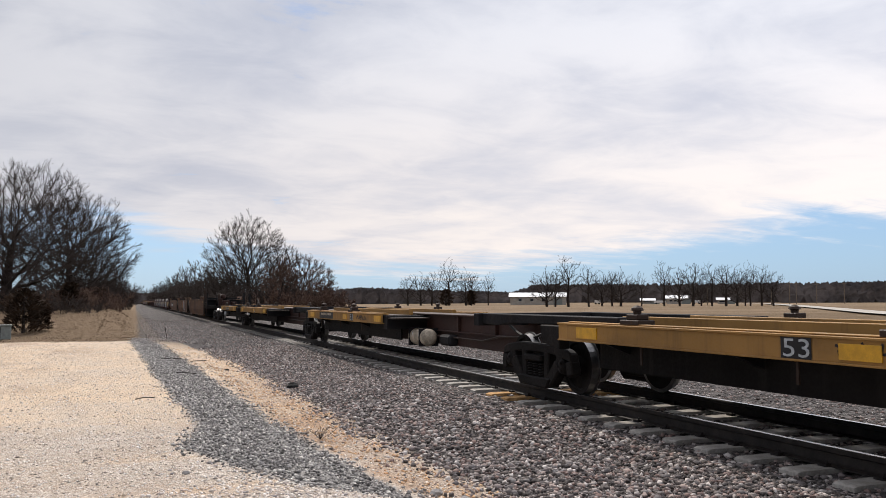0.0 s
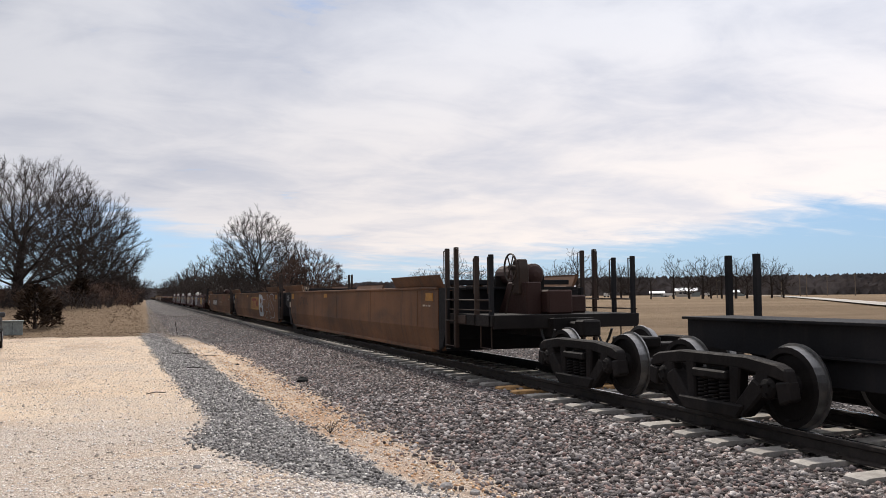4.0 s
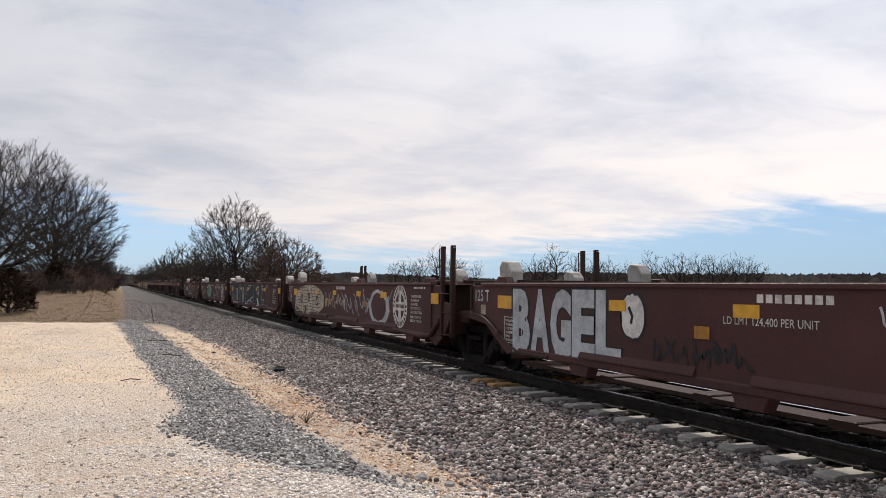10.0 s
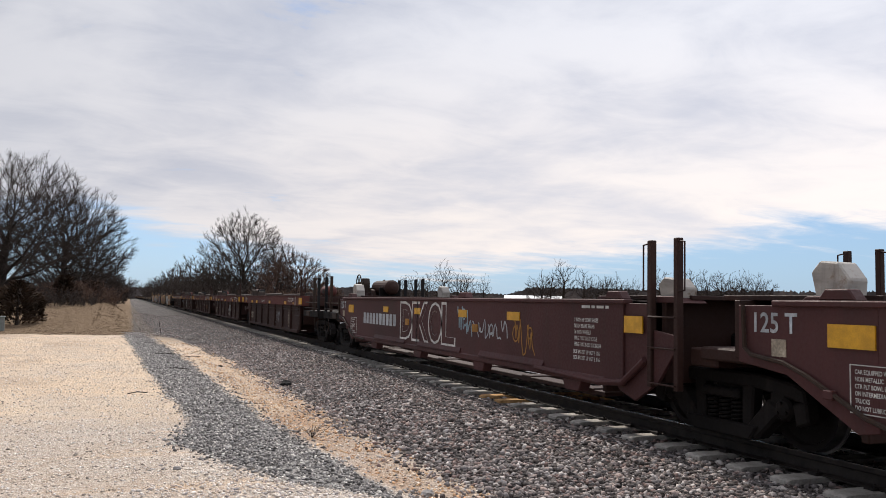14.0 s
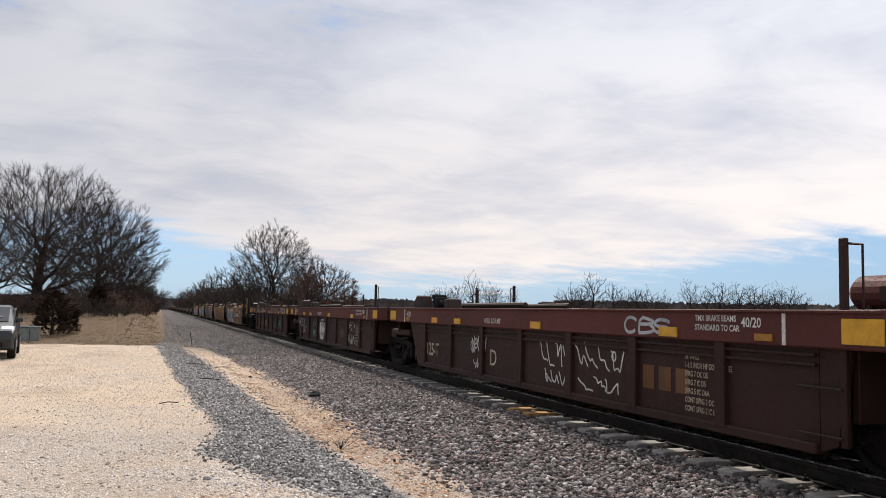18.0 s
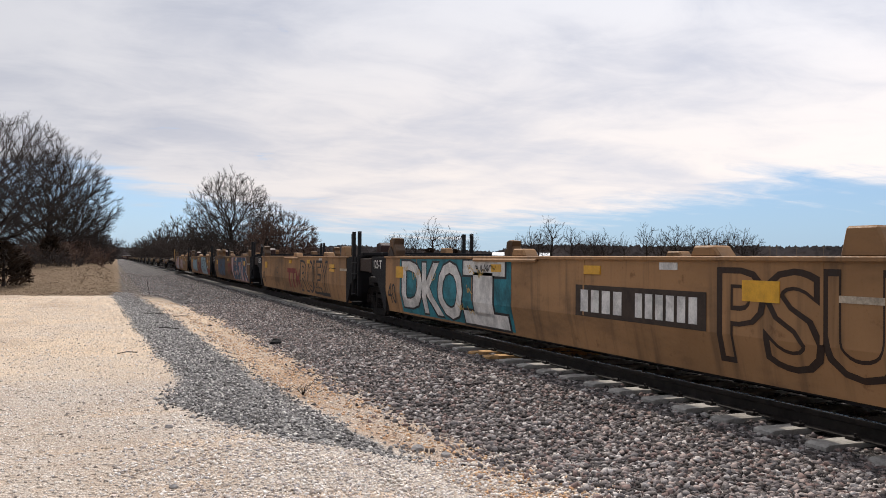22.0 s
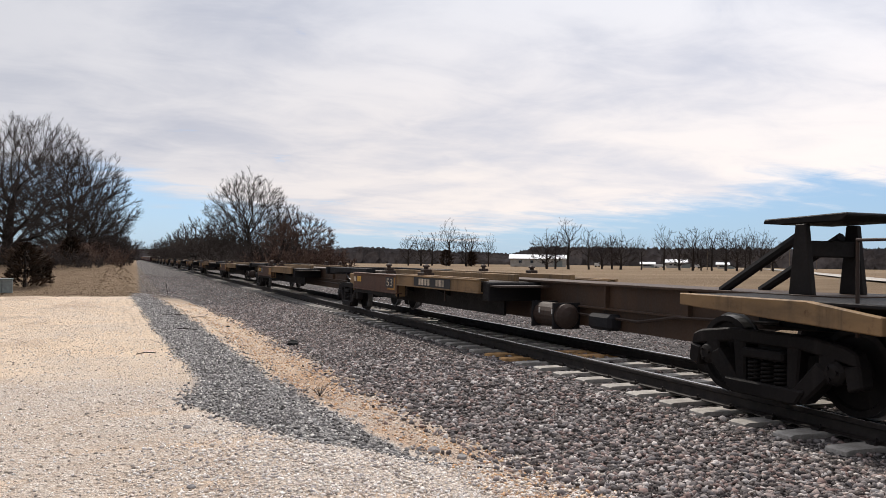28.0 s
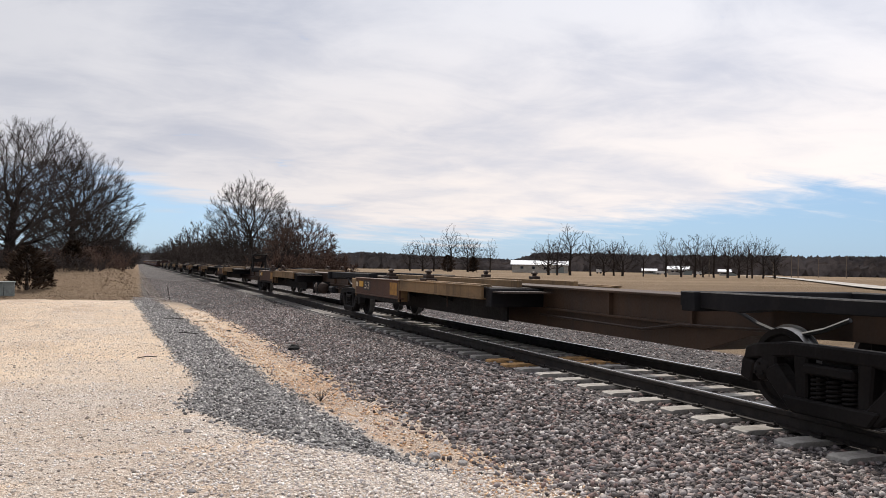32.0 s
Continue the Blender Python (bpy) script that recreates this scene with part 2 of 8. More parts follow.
    grass = k.mix(k.ramp(k.noise(5.0, 6.0, 0.7, (1, 0.5, 1), vec=pos), 0.35, 0.7), (0.165, 0.115, 0.074), (0.225, 0.160, 0.104))
    field = k.mix(k.ramp(k.noise(0.03, 5.0, 0.6, (0.35, 1.6, 1), vec=pos), 0.38, 0.62), (0.170, 0.120, 0.078), (0.235, 0.170, 0.112))
    field = k.mix(k.ramp(k.noise(0.5, 6.0, 0.7, vec=pos), 0.4, 0.75), field, (0.135, 0.100, 0.060))
    # the strips beside the drive, by their distance inside each edge
    at = k.t.nodes.new("ShaderNodeAttribute")
    at.attribute_name = "strip"
    in_chips, in_clay, in_bed = k.split(at.outputs["Vector"])
    ragged = k.math("MULTIPLY", k.math("SUBTRACT", k.noise(1.7, 6.0, 0.65, vec=pos), 0.5), 0.55)
    patch = k.ramp(k.noise(0.9, 6.0, 0.7, (1, 0.45, 1), vec=pos), 0.36, 0.60)
    dark = k.ramp(k.math("ADD", in_chips, k.math("MULTIPLY", ragged, 0.5)), -0.06, 0.10)
    ochre = k.math("MULTIPLY", k.ramp(k.math("ADD", in_clay, ragged), -0.05, 0.22), k.ramp(y, 24.0, 9.0, 0.18, 1.0))
    ochre = k.math("MULTIPLY", ochre, k.math("ADD", 0.32, k.math("MULTIPLY", patch, 0.62)))
    apron = k.ramp(k.math("ADD", in_bed, ragged), -0.10, 0.18)
    col = k.mix(dark, drive, chips)
    col = k.mix(ochre, col, clay)
    far = k.math("MULTIPLY", k.ramp(y, 26.0, 36.0), k.ramp(k.math("ADD", x, warp), 0.1, 0.5))
    col = k.mix(k.math("MULTIPLY", far, 0.92), col, k.mix(k.ramp(w2, 0.35, 0.65), (0.06, 0.055, 0.053), (0.135, 0.115, 0.10)))
    col = k.mix(apron, col, bed)
    beyond = k.ramp(k.math("ADD", y, k.math("MULTIPLY", warp, 1.6)), 33.4, 34.6)
    left = k.ramp(k.math("ADD", k.math("SUBTRACT", x, k.math("MULTIPLY", y, 0.006)), k.math("MULTIPLY", warp, 0.6)), 0.35, 0.0)
    col = k.mix(k.math("MULTIPLY", beyond, left), col, grass)
    col = k.mix(k.ramp(x, 12.0, 13.2), col, field)
    col = k.mix(k.ramp(x, -9.0, -13.0), col, grass)
    h = k.math("ADD", k.math("MULTIPLY", pebble, -0.8), k.math("ADD", k.math("MULTIPLY", grit, 0.35), k.math("MULTIPLY", big_dist, -0.8)))
    k.bump(h, 1.0, 0.03)
    return k.done(col, 0.95, gloss=0.06)


M_GROUND = ground_material()
M_BALLAST = stones("ballast_stone", [(0.036, 0.031, 0.031), (0.122, 0.106, 0.104), (0.20, 0.168, 0.162), (0.058, 0.046, 0.043), (0.30, 0.265, 0.25), (0.20, 0.135, 0.12), (0.50, 0.455, 0.43), (0.135, 0.122, 0.123), (0.072, 0.061, 0.059), (0.33, 0.26, 0.235)])
M_CHIPS = stones("dark_chippings", [(0.085, 0.080, 0.078), (0.22, 0.207, 0.20), (0.38, 0.36, 0.345), (0.15, 0.142, 0.139), (0.60, 0.57, 0.53), (0.28, 0.264, 0.254)])
M_LIME = stones("limestone_gravel", [(0.74, 0.67, 0.59), (0.64, 0.54, 0.44), (0.82, 0.76, 0.70), (0.68, 0.56, 0.45), (0.48, 0.41, 0.35), (0.78, 0.73, 0.69), (0.28, 0.24, 0.205)])
M_PALEMIX = stones("pale_broken_stone", [(0.74, 0.66, 0.58), (0.80, 0.73, 0.66), (0.50, 0.44, 0.40), (0.68, 0.57, 0.47), (0.36, 0.33, 0.32), (0.78, 0.72, 0.67), (0.60, 0.50, 0.44), (0.66, 0.60, 0.54)])
M_OCHRE = stones("ochre_gravel", [(0.60, 0.35, 0.18), (0.68, 0.54, 0.41), (0.52, 0.31, 0.17), (0.76, 0.69, 0.61), (0.36, 0.26, 0.21), (0.66, 0.44, 0.26), (0.30, 0.27, 0.255)])
M_CONCRETE = plain("sleeper_concrete", (0.43, 0.398, 0.36), 0.9, vary=0.2, scale=5, bump=0.01, per_piece=0.35)
M_OAK = plain("new_timber", (0.56, 0.33, 0.15), 0.85, vary=0.25, scale=6, bump=0.008)
M_RAIL = plain("rail_web", (0.028, 0.022, 0.019), 0.7, 0.2, vary=0.3, scale=6)
M_RAILTOP = plain("rail_head", (0.55, 0.55, 0.56), 0.22, 1.0, vary=0.1, scale=4)
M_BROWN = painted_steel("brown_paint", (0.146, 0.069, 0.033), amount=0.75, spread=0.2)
M_TAN = painted_steel("tan_paint", (0.30, 0.165, 0.076), amount=0.75, spread=0.16)
M_TANOLD = painted_steel("rusty_tan_paint", (0.185, 0.098, 0.044), rust=(0.085, 0.036, 0.018), amount=1.1, spread=0.22)
M_YELLOW = painted_steel("yellow_paint", (0.33, 0.18, 0.055), amount=0.5)
M_MAROON = painted_steel("maroon_paint", (0.070, 0.028, 0.0275), rust=(0.05, 0.025, 0.018), amount=0.4)
M_RED = painted_steel("oxide_red_paint", (0.102, 0.031, 0.026), rust=(0.06, 0.028, 0.02), amount=0.35)
M_OXBROWN = painted_steel("red_brown_beam_paint", (0.105, 0.053, 0.035), rust=(0.05, 0.028, 0.02), amount=0.7)
M_OCHREBROWN = painted_steel("worn_ochre_paint", (0.24, 0.150, 0.074), rust=(0.085, 0.045, 0.026), amount=1.0)
M_DKBROWN = painted_steel("dark_brown_paint", (0.036, 0.016, 0.0125), rust=(0.045, 0.025, 0.018), amount=0.35)
M_BLACK = painted_steel("black_paint", (0.016, 0.0155, 0.017), rust=(0.03, 0.019, 0.013), amount=0.45, spread=0.2, gloss=0.08)
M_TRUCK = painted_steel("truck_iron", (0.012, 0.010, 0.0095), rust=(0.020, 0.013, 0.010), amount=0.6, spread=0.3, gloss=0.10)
M_RUST = painted_steel("rusty_steel", (0.036, 0.022, 0.016), rust=(0.06, 0.028, 0.014), amount=0.8)
M_TREAD = plain("wheel_tread", (0.20, 0.195, 0.19), 0.42, 1.0, vary=0.15)
M_WHITE = plain("white_paint", (0.62, 0.60, 0.57), 0.7, vary=0.2, scale=5)
M_CREAM = plain("faded_cream_paint", (0.46, 0.39, 0.30), 0.75, vary=0.28, scale=4)
M_REFLECT = plain("yellow_reflector", (0.62, 0.32, 0.012), 0.45, vary=0.12)
M_ORANGE = plain("faded_orange_plate", (0.36, 0.17, 0.03), 0.6, vary=0.2)
M_DARKPAINT = plain("dark_number_panel", (0.045, 0.03, 0.022), 0.7, vary=0.2)
M_SPRAYBLACK = plain("black_spray_paint", (0.014, 0.013, 0.015), 0.55, vary=0.2)
M_NAVY = plain("navy_spray_paint", (0.013, 0.016, 0.026), 0.55, vary=0.25, scale=3)
M_SLATE = plain("slate_blue_spray_paint", (0.045, 0.075, 0.12), 0.6, vary=0.25, scale=3)
M_TEAL = plain("teal_spray_paint", (0.018, 0.16, 0.20), 0.6, vary=0.3, scale=3)
M_MINT = plain("mint_spray_paint", (0.30, 0.46, 0.38), 0.7, vary=0.3, scale=3)
M_GREEN = plain("dark_green_spray_paint", (0.035, 0.10, 0.075), 0.6, vary=0.3)
M_AQUA = plain("aqua_spray_paint", (0.12, 0.36, 0.30), 0.6, vary=0.3)
M_PINK = plain("pink_spray_paint", (0.50, 0.33, 0.31), 0.7, vary=0.25, scale=3)
M_FADED = plain("faded_emblem_paint", (0.135, 0.078, 0.055), 0.75, vary=0.3, scale=4)
M_SALMON = plain("salmon_spray_paint", (0.42, 0.19, 0.13), 0.7, vary=0.25, scale=3)
M_WINE = plain("wine_red_spray_paint", (0.15, 0.024, 0.034), 0.65, vary=0.25, scale=3)
M_LOGO = plain("oxblood_panel_paint", (0.20, 0.030, 0.022), 0.65, vary=0.2, scale=3)
M_GOLD = plain("yellow_spray_paint", (0.55, 0.36, 0.10), 0.65, vary=0.25, scale=3)
M_GREYPAINT = plain("pale_grey_spray_paint", (0.42, 0.44, 0.46), 0.7, vary=0.2, scale=3)
M_SKYPAINT = plain("pale_blue_spray_paint", (0.28, 0.39, 0.44), 0.65, vary=0.2, scale=3)
M_BARK = plain("grey_bark", (0.044, 0.035, 0.030), 0.95, vary=0.3, scale=3)
M_TWIG = plain("twig_bark", (0.050, 0.039, 0.034), 0.95, vary=0.25, scale=1.0)
M_TWIGRED = plain("russet_twigs", (0.100, 0.063, 0.049), 0.95, vary=0.3, scale=1.0)
M_WORNWHITE = painted_steel("worn_white_paint", (0.48, 0.45, 0.41), rust=(0.16, 0.09, 0.05), amount=0.9)
M_SILL = painted_steel("brown_sill_paint", (0.060, 0.035, 0.022), rust=(0.05, 0.03, 0.02), amount=0.7)
# paler than the near bark: distance haze is mixed into this colour
M_HAZYWOOD = plain("far_woods", (0.120, 0.104, 0.100), 0.95, vary=0.3, scale=0.05)
M_CEDAR = plain("cedar_foliage", (0.055, 0.037, 0.026), 0.9, vary=0.4, scale=2.0)
M_DRYGRASS = plain("dry_grass", (0.200, 0.141, 0.091), 0.95, vary=0.28, scale=0.7)
M_CARPAINT = plain("black_car_paint", (0.012, 0.013, 0.016), 0.3, vary=0.1)
M_RUBBER = plain("rubber", (0.018, 0.018, 0.018), 0.85)
M_ALLOY = plain("alloy", (0.40, 0.40, 0.41), 0.35, 0.9)
M_ROOF = plain("white_metal_roof", (0.78, 0.78, 0.78), 0.4, vary=0.06, scale=1)
M_SIDING = plain("cream_siding", (0.36, 0.33, 0.29), 0.8, vary=0.1, scale=1)
M_DARKGLASS = plain("window_glass", (0.012, 0.014, 0.018), 0.12)
M_BOXGREY = plain("galvanised_box", (0.20, 0.22, 0.21), 0.55, 0.3, vary=0.15)
M_POLE = plain("weathered_pole", (0.17, 0.135, 0.105), 0.9, vary=0.2)
M_LANE = plain("pale_gravel_lane", (0.40, 0.37, 0.33), 0.95, vary=0.15, scale=0.3)
M_HOSE = plain("black_hose", (0.02, 0.02, 0.02), 0.6)

# ---- shapes ----
def part(name, bm, material, parent=None, label="", at=None):
    """One mesh object, under a thing or a part."""
    me = bpy.data.meshes.new(name)
    bm.to_mesh(me)
    bm.free()
    me.materials.append(material)
    ob = new(name, me)
    if parent:
        ob.parent = parent
    if at is not None:
        ob.matrix_basis = at
    if label:
        ob["label"] = label
    return ob


def share(name, ob, parent, m):
    """Another piece on the same mesh."""
    o = new(name, ob.data)
    o.parent = parent
    o.matrix_basis = m
    return o


def raw(name, verts, faces, material, parent=None, smooth=False):
    me = bpy.data.meshes.new(name)
    me.from_pydata(verts, [], faces)
    me.materials.append(material)
    if smooth:
        me.polygons.foreach_set("use_smooth", [True] * len(me.polygons))
    me.update()
    ob = new(name, me)
    if parent:
        ob.parent = parent
    return ob


def box(bm, x0, x1, y0, y1, z0, z1, bevel=0.0):
    r = bmesh.ops.create_cube(bm, size=1, matrix=Matrix.LocRotScale(((x0 + x1) / 2, (y0 + y1) / 2, (z0 + z1) / 2), None, (abs(x1 - x0), abs(y1 - y0), abs(z1 - z0))))
    if bevel:
        es = {e for v in r["verts"] for e in v.link_edges}
        bmesh.ops.bevel(bm, geom=list(es), offset=bevel, segments=1, affect="EDGES")
    return bm


def boxes(*rows, bevel=0.0):
    bm = bmesh.new()
    for r in rows:
        box(bm, *r, bevel=bevel)
    return bm


def prism(bm, pts, a, b, axis="x", bevel=0.0):
    """A flat outline, convex or not, drawn out along an axis from a to b. pts: (y, z) for x, (x, z) for y, (x, y) for z."""
    def at(p, d):
        return {"x": (d, p[0], p[1]), "y": (p[0], d, p[1]), "z": (p[0], p[1], d)}[axis]
    lo = [bm.verts.new(at(p, a)) for p in pts]
    hi = [bm.verts.new(at(p, b)) for p in pts]
    n = len(pts)
    fs = [bm.faces.new(lo[::-1]), bm.faces.new(hi)]
    for i in range(n):
        fs.append(bm.faces.new((lo[i], lo[(i + 1) % n], hi[(i + 1) % n], hi[i])))
    bmesh.ops.recalc_face_normals(bm, faces=fs)
    if bevel:
        bmesh.ops.bevel(bm, geom=list({e for f in fs for e in f.edges}), offset=bevel, segments=1, affect="EDGES")
    return bm


def tube(bm, a, b, r, r2=None, seg=8, caps=True):
    """A round bar from a to b."""
    a, b = Vector(a), Vector(b)
    d = b - a
    m = Matrix.Translation((a + b) / 2) @ d.to_track_quat("Z", "Y").to_matrix().to_4x4()
    bmesh.ops.create_cone(bm, cap_ends=caps, segments=seg, radius1=r, radius2=r if r2 is None else r2, depth=d.length, matrix=m)
    return bm


def bent(bm, pts, r, seg=6):
    """One unbroken round bar along a bent line."""
    ps = [Vector(p) for p in pts]
    runs = [(b - a).normalized() for a, b in zip(ps, ps[1:])]
    side = runs[0].orthogonal().normalized()
    rings = []
    for i, p in enumerate(ps):
        a, b = runs[max(i - 1, 0)], runs[min(i, len(runs) - 1)]
        t = (a + b).normalized() if (a + b).length > 0.05 else b
        side = (side - t * side.dot(t)).normalized()
        up = t.cross(side)
        rings.append([bm.verts.new(p + (side * math.cos(k * math.tau / seg) + up * math.sin(k * math.tau / seg)) * r) for k in range(seg)])
    for p, q in zip(rings, rings[1:]):
        for i in range(seg):
            bm.faces.new((p[i], p[(i + 1) % seg], q[(i + 1) % seg], q[i]))
    bm.faces.new(rings[0][::-1])
    bm.faces.new(rings[-1])
    return bm


def lathe(bm, prof, seg=24, axis="x", at=(0, 0, 0)):
    """prof: (distance along the axis, radius), turned about the axis."""
    rings = []
    for d, r in prof:
        ring = []
        for i in range(seg):
            t = 2 * math.pi * i / seg
            c, s = r * math.cos(t), r * math.sin(t)
            p = {"x": (d, c, s), "y": (c, d, s), "z": (c, s, d)}[axis]
            ring.append(bm.verts.new(Vector(p) + Vector(at)))
        rings.append(ring)
    fs = []
    for p, q in zip(rings, rings[1:]):
        for i in range(seg):
            fs.append(bm.faces.new((p[i], p[(i + 1) % seg], q[(i + 1) % seg], q[i])))
    fs.append(bm.faces.new(rings[0][::-1]))
    fs.append(bm.faces.new(rings[-1]))
    bmesh.ops.recalc_face_normals(bm, faces=fs)
    return bm


def ring(bm, centre, radius, r, axis="x", seg=20, sides=6):
    """A torus."""
    rows = []
    for i in range(seg):
        t = 2 * math.pi * i / seg
        row = []
        for j in range(sides):
            p = 2 * math.pi * j / sides
            d, q = r * math.sin(p), radius + r * math.cos(p)
            c, s = q * math.cos(t), q * math.sin(t)
            row.append(bm.verts.new(Vector(centre) + Vector({"x": (d, c, s), "y": (c, d, s), "z": (c, s, d)}[axis])))
        rows.append(row)
    for i in range(seg):
        for j in range(sides):
            bm.faces.new((rows[i][j], rows[(i + 1) % seg][j], rows[(i + 1) % seg][(j + 1) % sides], rows[i][(j + 1) % sides]))
    return bm


def thing(name, m=None, label="", category="", group="", kind=""):
    e = new(name)
    e.empty_display_size = 0.3
    if m is not None:
        e.matrix_basis = m
    return tagged(e, label, category, group, kind)


def lettering(name, text, material, parent, x, y, z, height, wide=1.0, label="", lean=0.0, fat=None):
    """Painted characters on the side that faces -x; y runs away from the reader's right. (y, z): lower left corner as read."""
    cu = bpy.data.curves.new("letters", "FONT")
    cu.body = text
    cu.size = height * 1.38
    cu.resolution_u = 3
    cu.shear = lean
    cu.offset = 0.022 * height if fat is None else fat
    tmp = bpy.data.objects.new("letters", cu)
    me = bpy.data.meshes.new_from_object(tmp)
    bpy.data.objects.remove(tmp)
    bpy.data.curves.remove(cu)
    for v in me.vertices:
        v.co = Vector((x, y - v.co.x * wide, z + v.co.y))
    me.materials.append(material)
    ob = new(name, me)
    ob.parent = parent
    if label:
        ob["label"] = label
    return ob


def sheet(name, pts, material, parent, x, label=""):
    """A flat painted patch on the side that faces -x, outline (y, z)."""
    bm = bmesh.new()
    f = bm.faces.new([bm.verts.new((x, p[0], p[1])) for p in pts])
    bmesh.ops.triangulate(bm, faces=[f])
    bmesh.ops.recalc_face_normals(bm, faces=bm.faces)
    return part(name, bm, material, parent, label)


def rect(y0, y1, z0, z1):
    return [(y0, z0), (y1, z0), (y1, z1), (y0, z1)]


def blob(y0, y1, z0, z1, seed, n=26, rough=0.10, square=3.0):
    """An uneven rounded outline that fills a rectangle."""
    rng = random.Random(seed)
    cy, cz, hy, hz = (y0 + y1) / 2, (z0 + z1) / 2, abs(y1 - y0) / 2, (z1 - z0) / 2
    out = []
    for i in range(n):
        t = 2 * math.pi * i / n
        c, s = math.cos(t), math.sin(t)
        q = (abs(c) ** square + abs(s) ** square) ** (-1 / square)
        k = min(1.0, q * (1 - rough * rng.random()))
        out.append((cy + hy * c * k, cz + hz * s * k))
    return out


def strokes(name, lines, width, material, parent, x, label=""):
    """Sprayed lines on the side that faces -x: each a list of (y, z)."""
    bm = bmesh.new()
    for k, pts in enumerate(lines):
        d = x - 0.0006 * (k % 5)
        ps = [Vector(p) for p in pts]
        left, right = [], []
        for i, p in enumerate(ps):
            t = (ps[min(i + 1, len(ps) - 1)] - ps[max(i - 1, 0)])
            t = t.normalized() if t.length else Vector((1, 0))
            n = Vector((-t.y, t.x)) * width / 2
            left.append(bm.verts.new((d, p.x + n.x, p.y + n.y)))
            right.append(bm.verts.new((d, p.x - n.x, p.y - n.y)))
        for i in range(len(ps) - 1):
            bm.faces.new((left[i], left[i + 1], right[i + 1], right[i]))
    return part(name, bm, material, parent, label)


def small_print(parent, y, z, w, rows, material, x, gap=0.075, seed=1):
    """Lines of stencilled small print too small to read, as bars."""
    rng = random.Random(seed)
    bm = bmesh.new()
    for r in range(rows):
        yy = y
        end = y - w * rng.uniform(0.75, 1.0)
        while yy > end:
            n = rng.uniform(0.06, 0.20)
            zz = z - r * gap
            vs = [bm.verts.new((x, a, b)) for a, b in ((yy, zz), (yy - n, zz), (yy - n, zz + gap * 0.5), (yy, zz + gap * 0.5))]
            bm.faces.new(vs)
            yy -= n + 0.04
    bmesh.ops.recalc_face_normals(bm, faces=bm.faces)
    return part("stencilled_print", bm, material, parent)

# ---- the large structure: ground, track ----
def lerp_profile(x, pts):
    for (a, za), (b, zb) in zip(pts, pts[1:]):
        if x <= b:
            k = max(0.0, min(1.0, (x - a) / (b - a)))
            k = k * k * (3 - 2 * k)
            return za + (zb - za) * k
    return pts[-1][1]


PROFILE = [(-2000, 0.0), (0.3, 0.0), (1.2, -0.02), (1.8, -0.07), (2.4, -0.17), (2.9, -0.19), (4.4, -0.125), (5.2, -0.100), (8.6, -0.095), (10.8, -0.10), (12.6, -0.38), (14.5, -0.45), (80.0, -0.30), (300.0, 0.0), (2000, 0.0)]


def ground_z(x, y):
    z = lerp_profile(x, PROFILE)
    if x < 0.9:  # rough grass bank beyond the drive
        k = max(0.0, min(1.0, (y - 33.5) / 26.0)) * max(0.0, min(1.0, (0.9 - x) / 2.2)) * max(0.0, min(1.0, (x + 16) / 8.0))
        z += 0.95 * k * k * (3 - 2 * k)
    near = max(0.0, 1 - abs(y - 15) / 60)
    if abs(x) < 60 and not 5.0 < x < 9.4:
        z += 0.035 * near * noise.noise((x * 0.6, y * 0.6, 0)) + 0.012 * near * noise.noise((x * 2.3, y * 2.3, 4))
    if x > 40:  # gentle rise of the far fields
        z += 0.35 * max(0.0, min(1.0, (math.hypot(x, y) - 160) / 200)) * noise.noise((x * 0.008, y * 0.008, 2))
    return z


def spaced(stops):
    out = []
    for a, b, s in stops:
        n = max(1, round((b - a) / s))
        out += [a + (b - a) * i / n for i in range(n)]
    return out + [stops[-1][1]]


def chips_left(y):
    """Edge between the drive and the grey chippings."""
    return np.interp(y, [6.2, 6.9, 7.7, 8.8, 9.6, 11, 14.6, 19.5, 24.7, 33.4], [2.5, 1.35, 0.98, 0.50, 0.66, 0.80, 0.63, 0.45, 0.33, 0.06])


def chips_right(y):
    """Edge between the chippings and the clay of the ditch."""
    return np.interp(y, [6.2, 7.05, 8.1, 9.7, 12, 16.5, 25.9, 35.9], [2.45, 2.28, 2.1, 1.87, 1.76, 1.62, 1.25, 0.7])


def clay_right(y):
    """Foot of the ballast shoulder."""
    return np.interp(y, [3.5, 6.0, 7.3, 8.1, 12.4, 22, 29, 36], [3.6, 3.2, 3.05, 2.95, 2.90, 2.80, 2.4, 1.2])


